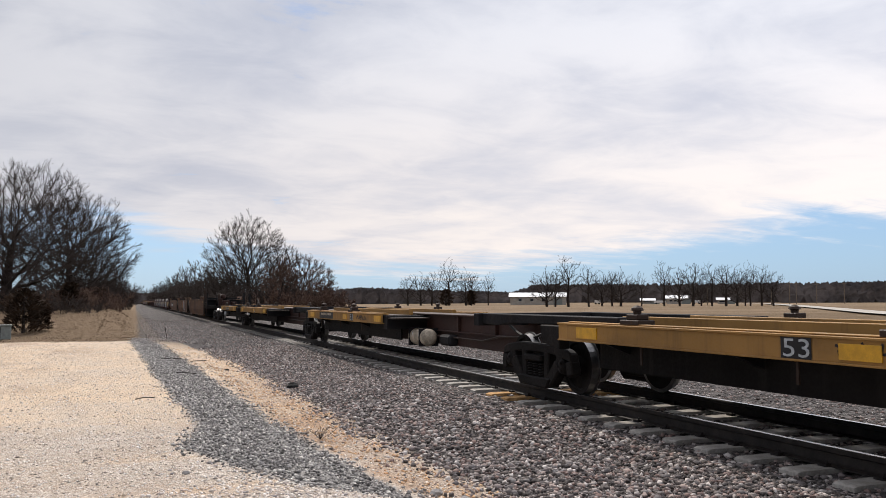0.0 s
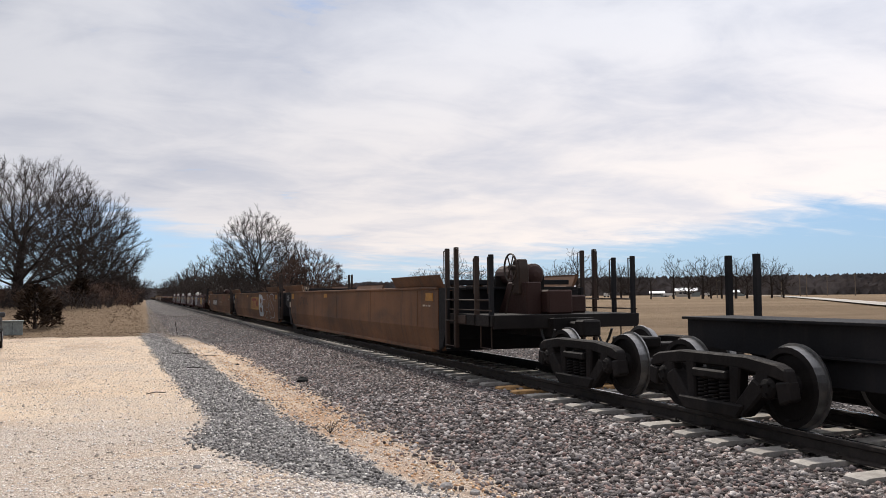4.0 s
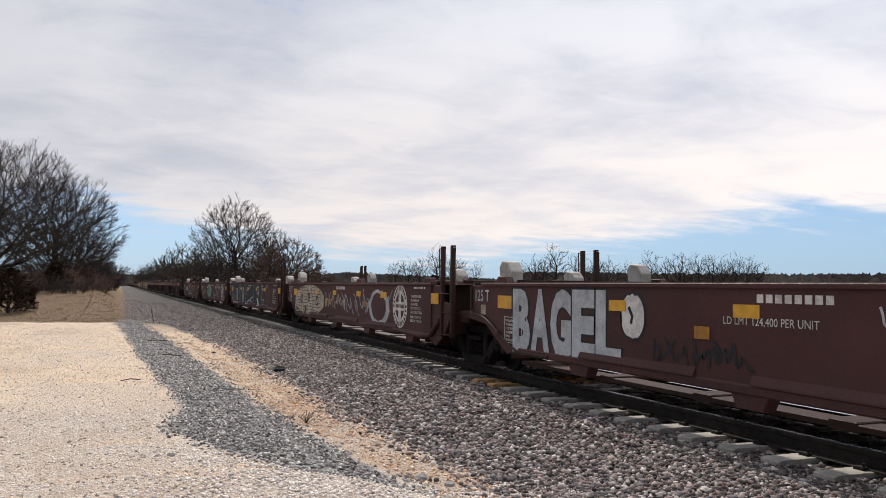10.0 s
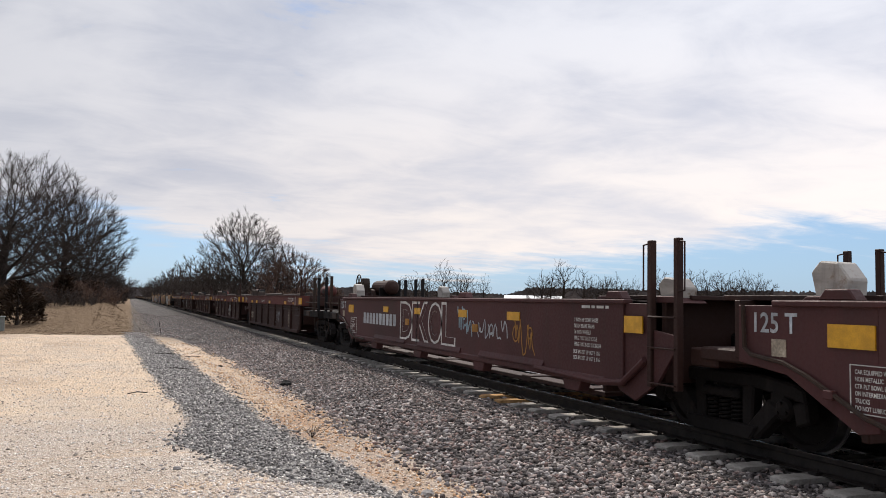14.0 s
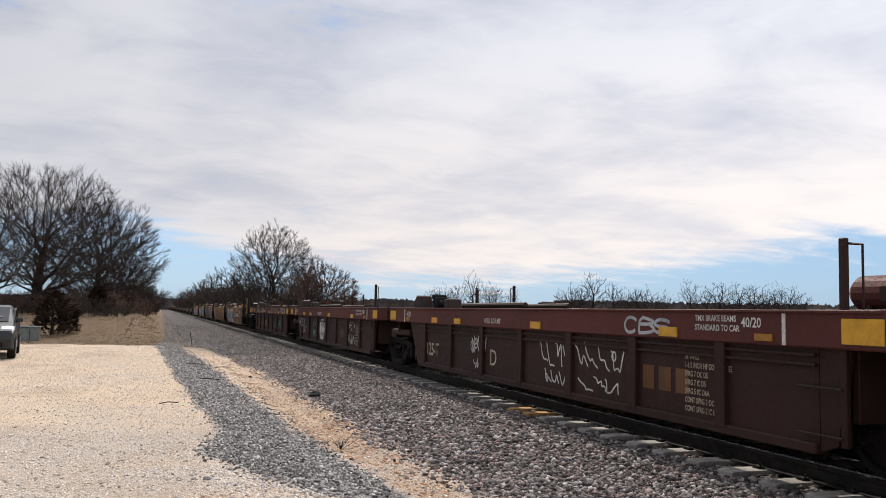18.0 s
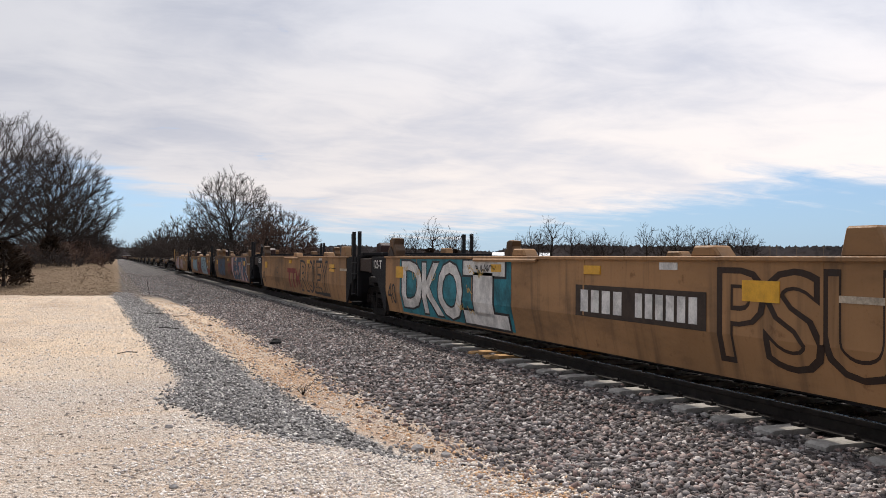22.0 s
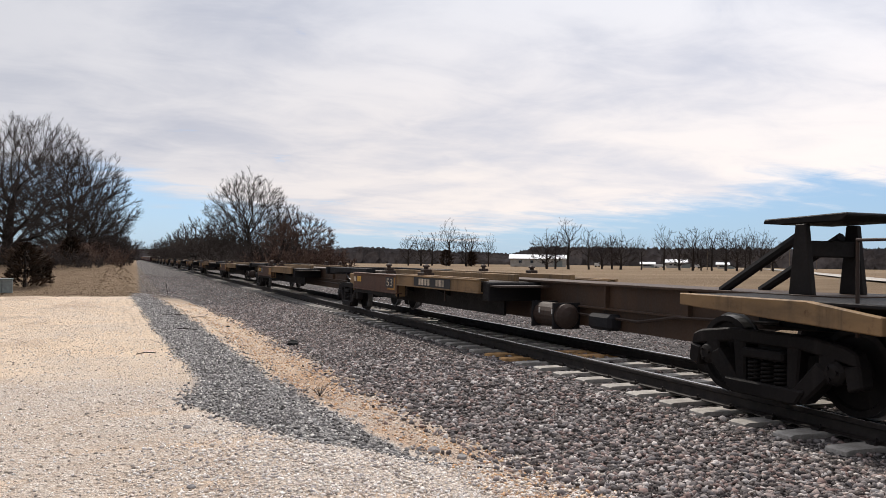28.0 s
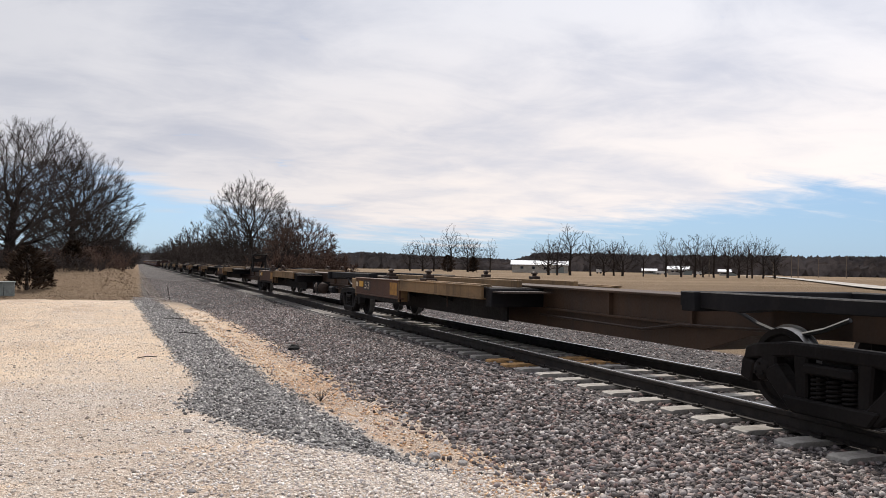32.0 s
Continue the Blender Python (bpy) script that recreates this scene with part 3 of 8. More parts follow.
def make_ground():
    xs = spaced([(-2500, -400, 300), (-400, -60, 40), (-60, -12, 4), (-12, -4, 0.8), (-4, 6, 0.2), (6, 12, 0.4), (12, 40, 3), (40, 400, 15), (400, 2500, 300)])
    ys = spaced([(-2500, -200, 300), (-200, -20, 15), (-20, 3, 1.5), (3, 30, 0.25), (30, 60, 0.6), (60, 200, 5), (200, 600, 20), (600, 2500, 300)])
    vs = [(x, y, ground_z(x, y)) for y in ys for x in xs]
    n = len(xs)
    fs = [(j * n + i, j * n + i + 1, (j + 1) * n + i + 1, (j + 1) * n + i) for j in range(len(ys) - 1) for i in range(n - 1)]
    ob = raw("ground", vs, fs, M_GROUND, smooth=True)
    co = np.array(vs)
    px, py = co[:, 0], co[:, 1]
    left, right, bed = chips_left(py), chips_right(py), clay_right(py)
    strip = np.stack([np.minimum(px - left, right - px), np.minimum(px - right, bed - px), px - bed], 1)
    ob.data.attributes.new("strip", "FLOAT_VECTOR", "POINT").data.foreach_set("vector", np.clip(strip, -3, 3).astype(np.float32).ravel())
    return tagged(ob, "pale limestone gravel drive, clay verge and dry winter fields", "ground", kind="structure")


ground = make_ground()


def stone_shapes(rng, n, coarse=False):
    """Angular stones: an icosahedron, squashed and roughened."""
    bm = bmesh.new()
    if coarse:  # eight faces do for the small and the far ones
        vs = [bm.verts.new(c) for c in ((1, 0, 0), (-1, 0, 0), (0, 1, 0), (0, -1, 0), (0, 0, 1), (0, 0, -1))]
        for t in ((0, 2, 4), (2, 1, 4), (1, 3, 4), (3, 0, 4), (2, 0, 5), (1, 2, 5), (3, 1, 5), (0, 3, 5)):
            bm.faces.new([vs[i] for i in t])
        bm.verts.index_update()
    else:
        bmesh.ops.create_icosphere(bm, subdivisions=1, radius=1.15)
    base = np.array([v.co for v in bm.verts])
    tri = np.array([[v.index for v in f.verts] for f in bm.faces])
    bm.free()
    out = []
    for _ in range(n):
        v = base * (0.74 + 0.52 * rng.random((len(base), 1))) + (rng.normal(0, 0.16, base.shape) if coarse else 0)
        for _ in range(0 if coarse else 4):  # broken faces
            f = rng.normal(size=3)
            f /= np.linalg.norm(f)
            v = v - np.maximum(v @ f - rng.uniform(0.30, 0.6), 0)[:, None] * f
        v = v * np.array([1.0, 0.55 + 0.45 * rng.random(), 0.42 + 0.3 * rng.random()])
        out.append(v)
    return out, tri


def scatter(name, label, material, spots, size, seed, sink=0.35, coarse=False):
    """Loose stones as one object; spots: array of x, y, z; size: (least, most) half length."""
    rng = np.random.default_rng(seed)
    shapes, tri = stone_shapes(rng, 24, coarse)
    n, nv, nf = len(spots), len(shapes[0]), len(tri)
    pick = rng.integers(0, len(shapes), n)
    s = size[0] + (size[1] - size[0]) * rng.random(n) ** 1.6
    a, b = rng.random(n) * 6.283, (rng.random(n) - 0.5) * 1.9
    v = np.array(shapes)[pick] * s[:, None, None]
    cb, sb = np.cos(b)[:, None], np.sin(b)[:, None]
    y, z = v[:, :, 1] * cb - v[:, :, 2] * sb, v[:, :, 1] * sb + v[:, :, 2] * cb
    ca, sa = np.cos(a)[:, None], np.sin(a)[:, None]
    x, y = v[:, :, 0] * ca - y * sa, v[:, :, 0] * sa + y * ca
    co = np.stack([x + spots[:, 0:1], y + spots[:, 1:2], z + spots[:, 2:3] + (s * sink)[:, None]], 2).reshape(-1, 3)
    idx = (tri[None] + (np.arange(n) * nv)[:, None, None]).reshape(-1)
    me = bpy.data.meshes.new(name)
    me.vertices.add(len(co))
    me.vertices.foreach_set("co", co.astype(np.float32).ravel())
    me.loops.add(len(idx))
    me.loops.foreach_set("vertex_index", idx.astype(np.int32))
    me.polygons.add(n * nf)
    me.polygons.foreach_set("loop_start", np.arange(0, n * nf * 3, 3, dtype=np.int32))
    me.materials.append(material)
    me.update(calc_edges=True)
    return tagged(new(name, me), label, "gravel", kind="stuff")


def spots(rng, n, x0, x1, y0, y1, keep=None, power=1.0):
    x = x0 + (x1 - x0) * rng.random(n)
    y = y0 + (y1 - y0) * rng.random(n) ** power
    if keep is not None:
        ok = keep(x, y)
        x, y = x[ok], y[ok]
    z = np.array([ground_z(a, b) for a, b in zip(x, y)])
    return np.stack([x, y, z], 1)


def edge_wave(y):
    return 0.16 * np.sin(y * 1.3) + 0.11 * np.sin(y * 3.1 + 1.0) + 0.07 * np.sin(y * 7.7)


def soft_edge(rng, v, width):
    """True where v is above a ragged threshold."""
    return v > rng.normal(0, width, len(v))


def loose_stones():
    rng = np.random.default_rng(11)
    wob = edge_wave

    def off_sleeper(y, gap):
        return np.abs(((y - 5.29 + 0.305) % 0.61) - 0.305) > gap
    # crushed grey ballast: the apron below the sleepers and the bed itself
    a = spots(rng, 62000, 2.0, 5.75, 4.0, 30, lambda x, y: soft_edge(rng, x + 0.4 * wob(y) - clay_right(y) + 0.05, 0.16), 1.55)
    b = spots(rng, 12000, 5.6, 8.5, 3.6, 26, lambda x, y: off_sleeper(y, 0.135) & (np.abs(x - TRACK_X + 0.755) > 0.1) & (np.abs(x - TRACK_X - 0.755) > 0.1), 1.5)
    c = spots(rng, 9000, 2.3, 5.9, 30, 75, lambda x, y: soft_edge(rng, x + wob(y) - 2.6, 0.3), 1.3)
    c2 = spots(rng, 3500, 0.7, 2.6, 33, 80, None, 1.2)
    d = spots(rng, 15000, 8.2, 11.8, 4.0, 45, None, 1.4)
    a[:, 2] -= np.where(a[:, 0] > 5.4, 0.015, 0.0)
    near = a[:, 1] < 13
    scatter("ballast_stones", "angular grey and brown crushed ballast beside the rails", M_BALLAST, np.concatenate([a[near], b]), (0.013, 0.047), 1, 0.22)
    scatter("ballast_stones", "grey and brown crushed ballast further along the track", M_BALLAST, np.concatenate([a[~near], c, c2, d]), (0.013, 0.042), 5, 0.15, True)
    # bluish chippings spilled along the edge of the drive
    e = spots(rng, 52000, -0.2, 2.6, 6.2, 36, lambda x, y: soft_edge(rng, x - chips_left(y) - 0.25 * wob(y), 0.07) & soft_edge(rng, chips_right(y) + 0.3 * wob(y) - x, 0.12) & ((y > 7.6) | (rng.random(len(y)) < 0.55)), 1.6)
    scatter("grey_chippings", "bluish grey stone chippings along the drive's edge", M_CHIPS, e, (0.009, 0.030), 2, 0.25, True)
    f = spots(rng, 22000, 1.2, 3.6, 5.0, 30, lambda x, y: soft_edge(rng, x - chips_right(y) - 0.12 + 0.3 * wob(y), 0.10) & soft_edge(rng, clay_right(y) - x + 0.3 * wob(y), 0.14) & (rng.random(len(y)) < np.interp(y, [12, 26], [0.9, 0.25])), 1.5)
    scatter("ochre_pebbles", "ochre clay-stained pebbles in the shallow ditch", M_OCHRE, f, (0.007, 0.028), 3, 0.2, True)
    g = spots(rng, 48000, -6.0, 2.4, 4.2, 32, lambda x, y: soft_edge(rng, chips_left(y) + 0.3 * wob(y) - x, 0.10), 2.3)
    scatter("drive_gravel", "pale cream limestone gravel of the drive", M_LIME, g, (0.005, 0.021), 4, 0.15, True)
    # coarser pale stones where drive, ditch and ballast run together
    h = spots(rng, 21000, 0.0, 3.6, 3.8, 8.0, lambda x, y: soft_edge(rng, chips_left(y) - x + np.where(y < 6.4, 1.2, 0.0), 0.12) & soft_edge(rng, x - 0.2 - 0.25 * (y - 4) + wob(y), 0.6))
    scatter("pale_cobbles", "mixed cream and grey broken stone at the ditch's mouth", M_PALEMIX, h, (0.006, 0.024), 6, 0.15)


loose_stones()


def rail_profile():
    """Half of the rail's outline, foot to head: (x, z) below the running surface."""
    half = [(0.076, -0.180), (0.076, -0.166), (0.012, -0.150), (0.009, -0.060), (0.036, -0.046), (0.037, -0.012), (0.030, -0.001)]
    return half + [(-x, z) for x, z in half[::-1]]


def make_track():
    # rails as long bars in lengths, then the bright running band
    for x, n in ((TRACK_X - 0.755, "rail"), (TRACK_X + 0.755, "rail")):
        r = thing(n, pose(x, 0, RAIL_TOP), "dark rusty steel rail with a bright worn top", "rail", "rails of the track", "structure")
        bm = bmesh.new()
        prism(bm, rail_profile(), -420, 900, "y")
        part("rail_web", bm, M_RAIL, r)
        part("running_surface", boxes((-0.026, 0.026, -420, 900, -0.002, 0.002)), M_RAILTOP, r, "bright worn running band")
    pitch, y0 = 0.61, 5.29
    bed = thing("sleeper_bed", None, "grey concrete sleepers half sunk in ballast", "sleepers", kind="structure")
    bm = bmesh.new()
    prism(bm, [(-1.295, -0.20), (-1.295, -0.015), (-1.25, 0.0), (1.25, 0.0), (1.295, -0.015), (1.295, -0.20)], -0.115, 0.115, "y")
    first = part("sleeper", bm, M_CONCRETE, bed, at=pose(TRACK_X, y0, RAIL_TOP - 0.176))
    bm = bmesh.new()
    for s in (-0.755, 0.755):
        for d in (-0.10, 0.10):
            box(bm, s + d - 0.035, s + d + 0.035, -0.05, 0.05, 0.0, 0.03)
            tube(bm, (s + d, -0.03, 0.0), (s + d, -0.03, 0.06), 0.012, seg=6)
    clip = part("rail_clip", bm, M_RAIL, first)
    rng = random.Random(5)
    for i in range(-24, 250):
        if i == 0:
            continue
        m = pose(TRACK_X + rng.uniform(-0.015, 0.015), y0 + pitch * i + rng.uniform(-0.02, 0.02), RAIL_TOP - 0.176, 0, 0, rng.uniform(-0.6, 0.6))
        o = share("sleeper", first, bed, m)
        if i in (11, 12):
            o.data = first.data.copy()
            o.data.materials[0] = M_OAK
            o["label"] = "new yellow timber sleeper"
        if -3 < i < 45:
            share("rail_clip", clip, o, Matrix())
    bm = bmesh.new()
    for i in range(250, 900):
        box(bm, TRACK_X - 1.295, TRACK_X + 1.295, y0 + pitch * i - 0.115, y0 + pitch * i + 0.115, RAIL_TOP - 0.33, RAIL_TOP - 0.176)
    o = part("far_sleepers", bm, M_CONCRETE, bed)
    o["kind"] = "stuff"


make_track()

# ---- trees, brush, far woods ----
def grow(seed, height, radius, clear, points, trunk, lean, tip, sprays, spread):
    """A bare tree: twigs reach for points spread through a domed crown by the shortest way back to the bole.
    Returns arrays of from, to, radius, radius for the limbs and for the twigs."""
    rng = np.random.default_rng(seed)
    low = clear * height
    zc = low + (height - low) * 0.42
    u = rng.normal(size=(points, 3))
    u /= np.linalg.norm(u, axis=1)[:, None]
    r = rng.random(points) ** (1 / 2.7)
    az = np.arctan2(u[:, 1], u[:, 0])
    lump = 1 + spread * (0.6 * np.sin(3 * az + seed + 2 * u[:, 2]) + 0.5 * np.sin(5 * az + 2 * seed) + 0.5 * np.sin(7 * u[:, 2] + 2 * az + seed))
    p = u * (r * lump)[:, None]
    up = np.where(p[:, 2] > 0, height - zc, zc - low)
    p = np.stack([p[:, 0] * radius + lean, p[:, 1] * radius, np.clip(zc + p[:, 2] * up, 0.3, None)], 1)
    bole = np.arange(-0.3, low + (height - low) * 0.34, 0.45)
    co = [np.array((lean * max(0, z) / height + 0.10 * math.sin(z * 0.7 + seed), 0.08 * math.cos(z * 0.9 + seed), z)) for z in bole]
    parent = [max(0, i - 1) for i in range(len(co))]
    path = [0.45 * i * 0.75 for i in range(len(co))]
    best, near = np.full(points, 1e9), np.zeros(points, int)
    free = np.ones(points, bool)

    def reach(i):
        d = np.linalg.norm(p - co[i], axis=1)
        c = d + 0.62 * path[i] + 0.5 * np.maximum(0, co[i][2] - p[:, 2])
        m = c < best
        best[m], near[m] = c[m], i
    for i in range(2, len(co)):
        reach(i)
    for _ in range(points):
        j = int(np.argmin(np.where(free, best, 1e9)))
        free[j] = False
        a = near[j]
        d = float(np.linalg.norm(p[j] - co[a]))
        n = max(1, min(6, int(d / (0.09 * radius + 0.25))))
        for k in range(1, n + 1):  # long reaches bend a little
            f = k / n
            q = co[a] * (1 - f) + p[j] * f + (rng.normal(0, 0.03 * d, 3) + np.array((0, 0, 0.07 * d * math.sin(3.14 * f))) if k < n else 0)
            parent.append(a if k == 1 else len(co) - 1)
            path.append(path[parent[-1]] + d / n)
            co.append(q)
            if k == n or k % 2 == 0:
                reach(len(co) - 1)
    n = len(co)
    load = np.ones(n)
    for i in range(n - 1, 0, -1):
        load[parent[i]] += load[i]
    co, parent = np.array(co), np.array(parent)
    thick = tip * load ** (math.log(trunk / tip) / math.log(load.max()))
    i = np.arange(1, n)
    limbs = (co[parent[i]], co[i], np.minimum(thick[parent[i]], thick[i] * 1.5 + 0.004), thick[i])
    heavy = load[i] > 0.025 * load.max()
    # sprays of fine twigs on the light ends
    ends = i[load[i] < 9]
    ends = np.repeat(ends, sprays)
    m = len(ends)

    def unit(v):
        return v / (np.linalg.norm(v, axis=1)[:, None] + 1e-9)
    way = unit(co[ends] - co[parent[ends]])
    out = unit(co[ends] - np.array((lean, 0, zc * 0.8)))
    base = co[ends] + (co[parent[ends]] - co[ends]) * rng.random((m, 1)) * 0.8
    size = 0.050 * radius + 0.20
    rows = []

    def shoot(base, way, length, wide, ra, rb):
        d = unit(way + rng.normal(0, wide, base.shape) + np.array((0, 0, 0.16)))
        tip_ = base + d * length[:, None]
        rows.append((base, tip_, np.full(len(base), ra), np.full(len(base), rb)))
        return tip_, d
    e, d = shoot(base, way * 0.8 + out * 0.6, size * rng.uniform(0.4, 1.0, m), 0.42, tip * 0.85, tip * 0.7)
    e2, d2 = shoot(e, d, size * rng.uniform(0.3, 0.8, m), 0.28, tip * 0.7, tip * 0.45)
    for k in (0.3, 0.8):
        shoot(base + (e - base) * k, d, size * rng.uniform(0.3, 0.8, m), 0.55, tip * 0.6, tip * 0.45)
    shoot(e + (e2 - e) * 0.4, d2, size * rng.uniform(0.2, 0.6, m), 0.55, tip * 0.6, tip * 0.45)
    return [c[heavy] for c in limbs], [np.concatenate(c) for c in zip(*([tuple(c[~heavy] for c in limbs)] + rows))]


def tubes(name, segs, material, parent, sides=3, thin=0.0):
    """Tapered bars from arrays of from, to, radius, radius, as one mesh."""
    a, b, r1, r2 = segs
    n = len(a)
    r1, r2 = np.maximum(r1, thin), np.maximum(r2, thin)
    d = b - a
    d = d / (np.linalg.norm(d, axis=1)[:, None] + 1e-9)
    u = np.cross(d, np.array([0.31, 0.87, 0.38]))
    u /= np.linalg.norm(u, axis=1)[:, None] + 1e-9
    w = np.cross(d, u)
    vs = []
    for p, r in ((a, r1), (b, r2)):
        for i in range(sides):
            t = 6.28319 * i / sides
            vs.append(p + (u * math.cos(t) + w * math.sin(t)) * r[:, None])
    co = np.stack(vs, 1).reshape(-1, 3)
    quad = np.array([(i, (i + 1) % sides, sides + (i + 1) % sides, sides + i) for i in range(sides)])
    idx = (quad[None] + (np.arange(n) * 2 * sides)[:, None, None]).reshape(-1)
    me = bpy.data.meshes.new(name)
    me.vertices.add(len(co))
    me.vertices.foreach_set("co", co.astype(np.float32).ravel())
    me.loops.add(len(idx))
    me.loops.foreach_set("vertex_index", idx.astype(np.int32))
    me.polygons.add(n * sides)
    me.polygons.foreach_set("loop_start", np.arange(0, n * sides * 4, 4, dtype=np.int32))
    me.materials.append(material)
    me.update(calc_edges=True)
    ob = new(name, me)
    ob.parent = parent
    return ob


def bare_tree(name, seed, height, radius, label, at, group="", material=None, trunk=0.35, clear=0.22, points=500, thin=0.012, lean=0.0, sprays=4, spread=0.07):
    t = thing(name, at, label, "tree", group)
    limbs, twigs = grow(seed, height, radius, clear, points, trunk, lean, thin, sprays, spread)
    tubes("trunk", limbs, M_BARK, t, 6)
    tubes("crown", twigs, material or M_TWIG, t, 3)
    return t


def polar(az, dist, z=0.0):
    return (math.sin(radians(az)) * dist, math.cos(radians(az)) * dist, z)


def thicket(name, seed, n, wx, wy, h, label, at, material, group="", thin=0.010):
    """Tangled leafless brush: stems that fork twice."""
    rng = np.random.default_rng(seed)
    t = thing(name, at, label, "bush", group)

    def unit(v):
        return v / np.linalg.norm(v, axis=1)[:, None]
    p = np.stack([rng.uniform(-wx, wx, n), rng.uniform(-wy, wy, n), np.full(n, -0.1)], 1)
    hh = h * rng.uniform(0.45, 1.0, n) * (0.75 + 0.25 * np.cos(p[:, 0] / wx * 1.6))
    d = unit(np.stack([rng.normal(0, 0.35, n), rng.normal(0, 0.35, n), np.ones(n)], 1))
    stem, spray = [], []
    q = p
    for i in range(3):
        d = unit(d + np.stack([rng.normal(0, 0.22, n), rng.normal(0, 0.22, n), np.zeros(n)], 1))
        e = q + d * (hh / 3)[:, None]
        stem.append((q, e, np.full(n, thin * (2.2 - 0.5 * i)), np.full(n, thin * (1.8 - 0.5 * i))))
        for _ in range(5):
            f = unit(d + rng.normal(0, 0.6, (n, 3)))
            m = e + f * (hh * rng.uniform(0.12, 0.30, n))[:, None]
            spray.append((e, m, np.full(n, thin * 1.2), np.full(n, thin)))
            for _ in range(2):
                g = unit(f + rng.normal(0, 0.57, (n, 3)))
                spray.append((m, m + g * (hh * rng.uniform(0.08, 0.18, n))[:, None], np.full(n, thin), np.full(n, thin * 0.8)))
        q = e
    tubes("tangle", [np.concatenate(c) for c in zip(*(stem + spray))], material, t, 3)
    return t


def cedar(seed, height, width, at, label, group=""):
    """A red cedar: a stem with tiers of scaly sprays."""
    rng = random.Random(seed)
    t = thing("cedar_shrub", at, label, "shrub", group)
    part("stem", tube(bmesh.new(), (0, 0, -0.2), (0, 0, height * 0.8), width * 0.05, width * 0.02, 6), M_BARK, t)
    vs, fs = [], []
    for _ in range(1500):
        k = rng.random() ** 0.8
        z = height * (0.04 + 0.96 * k)
        r = width * 0.5 * (1 - k) ** 0.38 * min(1, 0.55 + 2 * k) * rng.uniform(0.35, 1.1) * (1 + 0.25 * math.sin(z * 5 + seed))
        a = rng.uniform(0, 6.283)
        c = Vector((r * math.cos(a), r * math.sin(a), z))
        out = Vector((math.cos(a), math.sin(a), rng.uniform(0.1, 0.9))).normalized()
        side = out.cross(Vector((rng.gauss(0, 1), rng.gauss(0, 1), rng.gauss(0, 1)))).normalized()
        s = rng.uniform(0.10, 0.24) * height / 3
        o = len(vs)
        vs += [c - out * s * 0.5 + side * s * 0.35, c - out * s * 0.5 - side * s * 0.35, c + out * s - side * s * 0.12, c + out * s * 1.2 + side * s * 0.15]
        fs.append((o, o + 1, o + 2, o + 3))
    raw("foliage", vs, fs, M_CEDAR, t)
    return t


def trees():
    g = "bare trees beside the drive"
    oak = "large bare winter oak with grey branches"
    bare_tree("oak_tree", 3, 10.6, 5.3, oak, pose(*polar(-7.2, 60, 0.25)), g, trunk=0.42, clear=0.20, points=1500, thin=0.0085, lean=0.5, sprays=5)
    bare_tree("oak_tree", 21, 10.6, 5.5, "broad bare winter oak with dense dark twigs", pose(*polar(-3.6, 78, 0.9)), g, trunk=0.46, clear=0.05, points=1700, thin=0.0105, sprays=5)
    bare_tree("oak_tree", 8, 10.4, 4.8, oak, pose(*polar(-10.2, 70, 0.2)), g, trunk=0.36, thin=0.010, points=800)
    bare_tree("oak_tree", 13, 8.6, 3.9, oak, pose(*polar(-2.1, 104, 0.9)), g, trunk=0.34, clear=0.03, thin=0.014, points=700)
    bare_tree("oak_tree", 17, 6.4, 3.2, oak, pose(*polar(-1.0, 150, 0.5)), g, trunk=0.30, clear=0.03, thin=0.020, points=350)
    # beyond the track: the tall crown, its neighbours, the rounded russet clump
    g2 = "bare trees beyond the track"
    bare_tree("oak_tree", 5, 15.8, 7.2, "tall round-crowned bare oak beyond the track", pose(*polar(7.6, 134, -0.3)), g2, trunk=0.55, clear=0.10, points=1500, thin=0.014, sprays=5, spread=0.06)
    bare_tree("oak_tree", 12, 12.6, 3.8, "bare oak with thin upright twigs", pose(*polar(9.9, 138, -0.3)), g2, trunk=0.36, thin=0.014, points=420, spread=0.15)
    low = "rounded tree with fine russet twigs"
    bare_tree("russet_tree", 31, 8.9, 5.4, low, pose(*polar(11.1, 122, -0.3)), g2, M_TWIGRED, trunk=0.28, clear=0.02, points=1100, thin=0.015, sprays=5, spread=0.06)
    dense = "low rounded tree with dense russet twigs"
    bare_tree("russet_tree", 33, 5.6, 3.0, dense, pose(*polar(12.5, 116, -0.3)), g2, M_TWIGRED, trunk=0.2, clear=0.02, points=420, thin=0.018, spread=0.1)
    bare_tree("russet_tree", 35, 7.0, 4.0, dense, pose(*polar(9.7, 118, -0.3)), g2, M_TWIGRED, trunk=0.24, clear=0.02, points=520, thin=0.019, spread=0.1)
    for i, (az, d, h, r) in enumerate(((5.3, 150, 8.8, 4.6), (6.2, 146, 9.6, 3.8), (4.1, 175, 10.2, 4.6), (3.2, 220, 9.6, 5.0), (2.5, 290, 9.6, 5.4), (1.9, 380, 10.0, 5.8), (6.8, 128, 6.0, 3.6), (4.8, 165, 6.5, 4.0), (3.7, 195, 7.0, 4.4), (8.7, 128, 6.0, 3.6))):
        bare_tree("bare_tree", 40 + i, h, r, "bare winter tree in the row beyond the track", pose(*polar(az, d, -0.3)), g2, trunk=0.3, clear=0.04, points=400, thin=0.011 + 0.00007 * d)
    # field trees: four grown, then repeated
    g3 = "bare trees scattered in the far field"
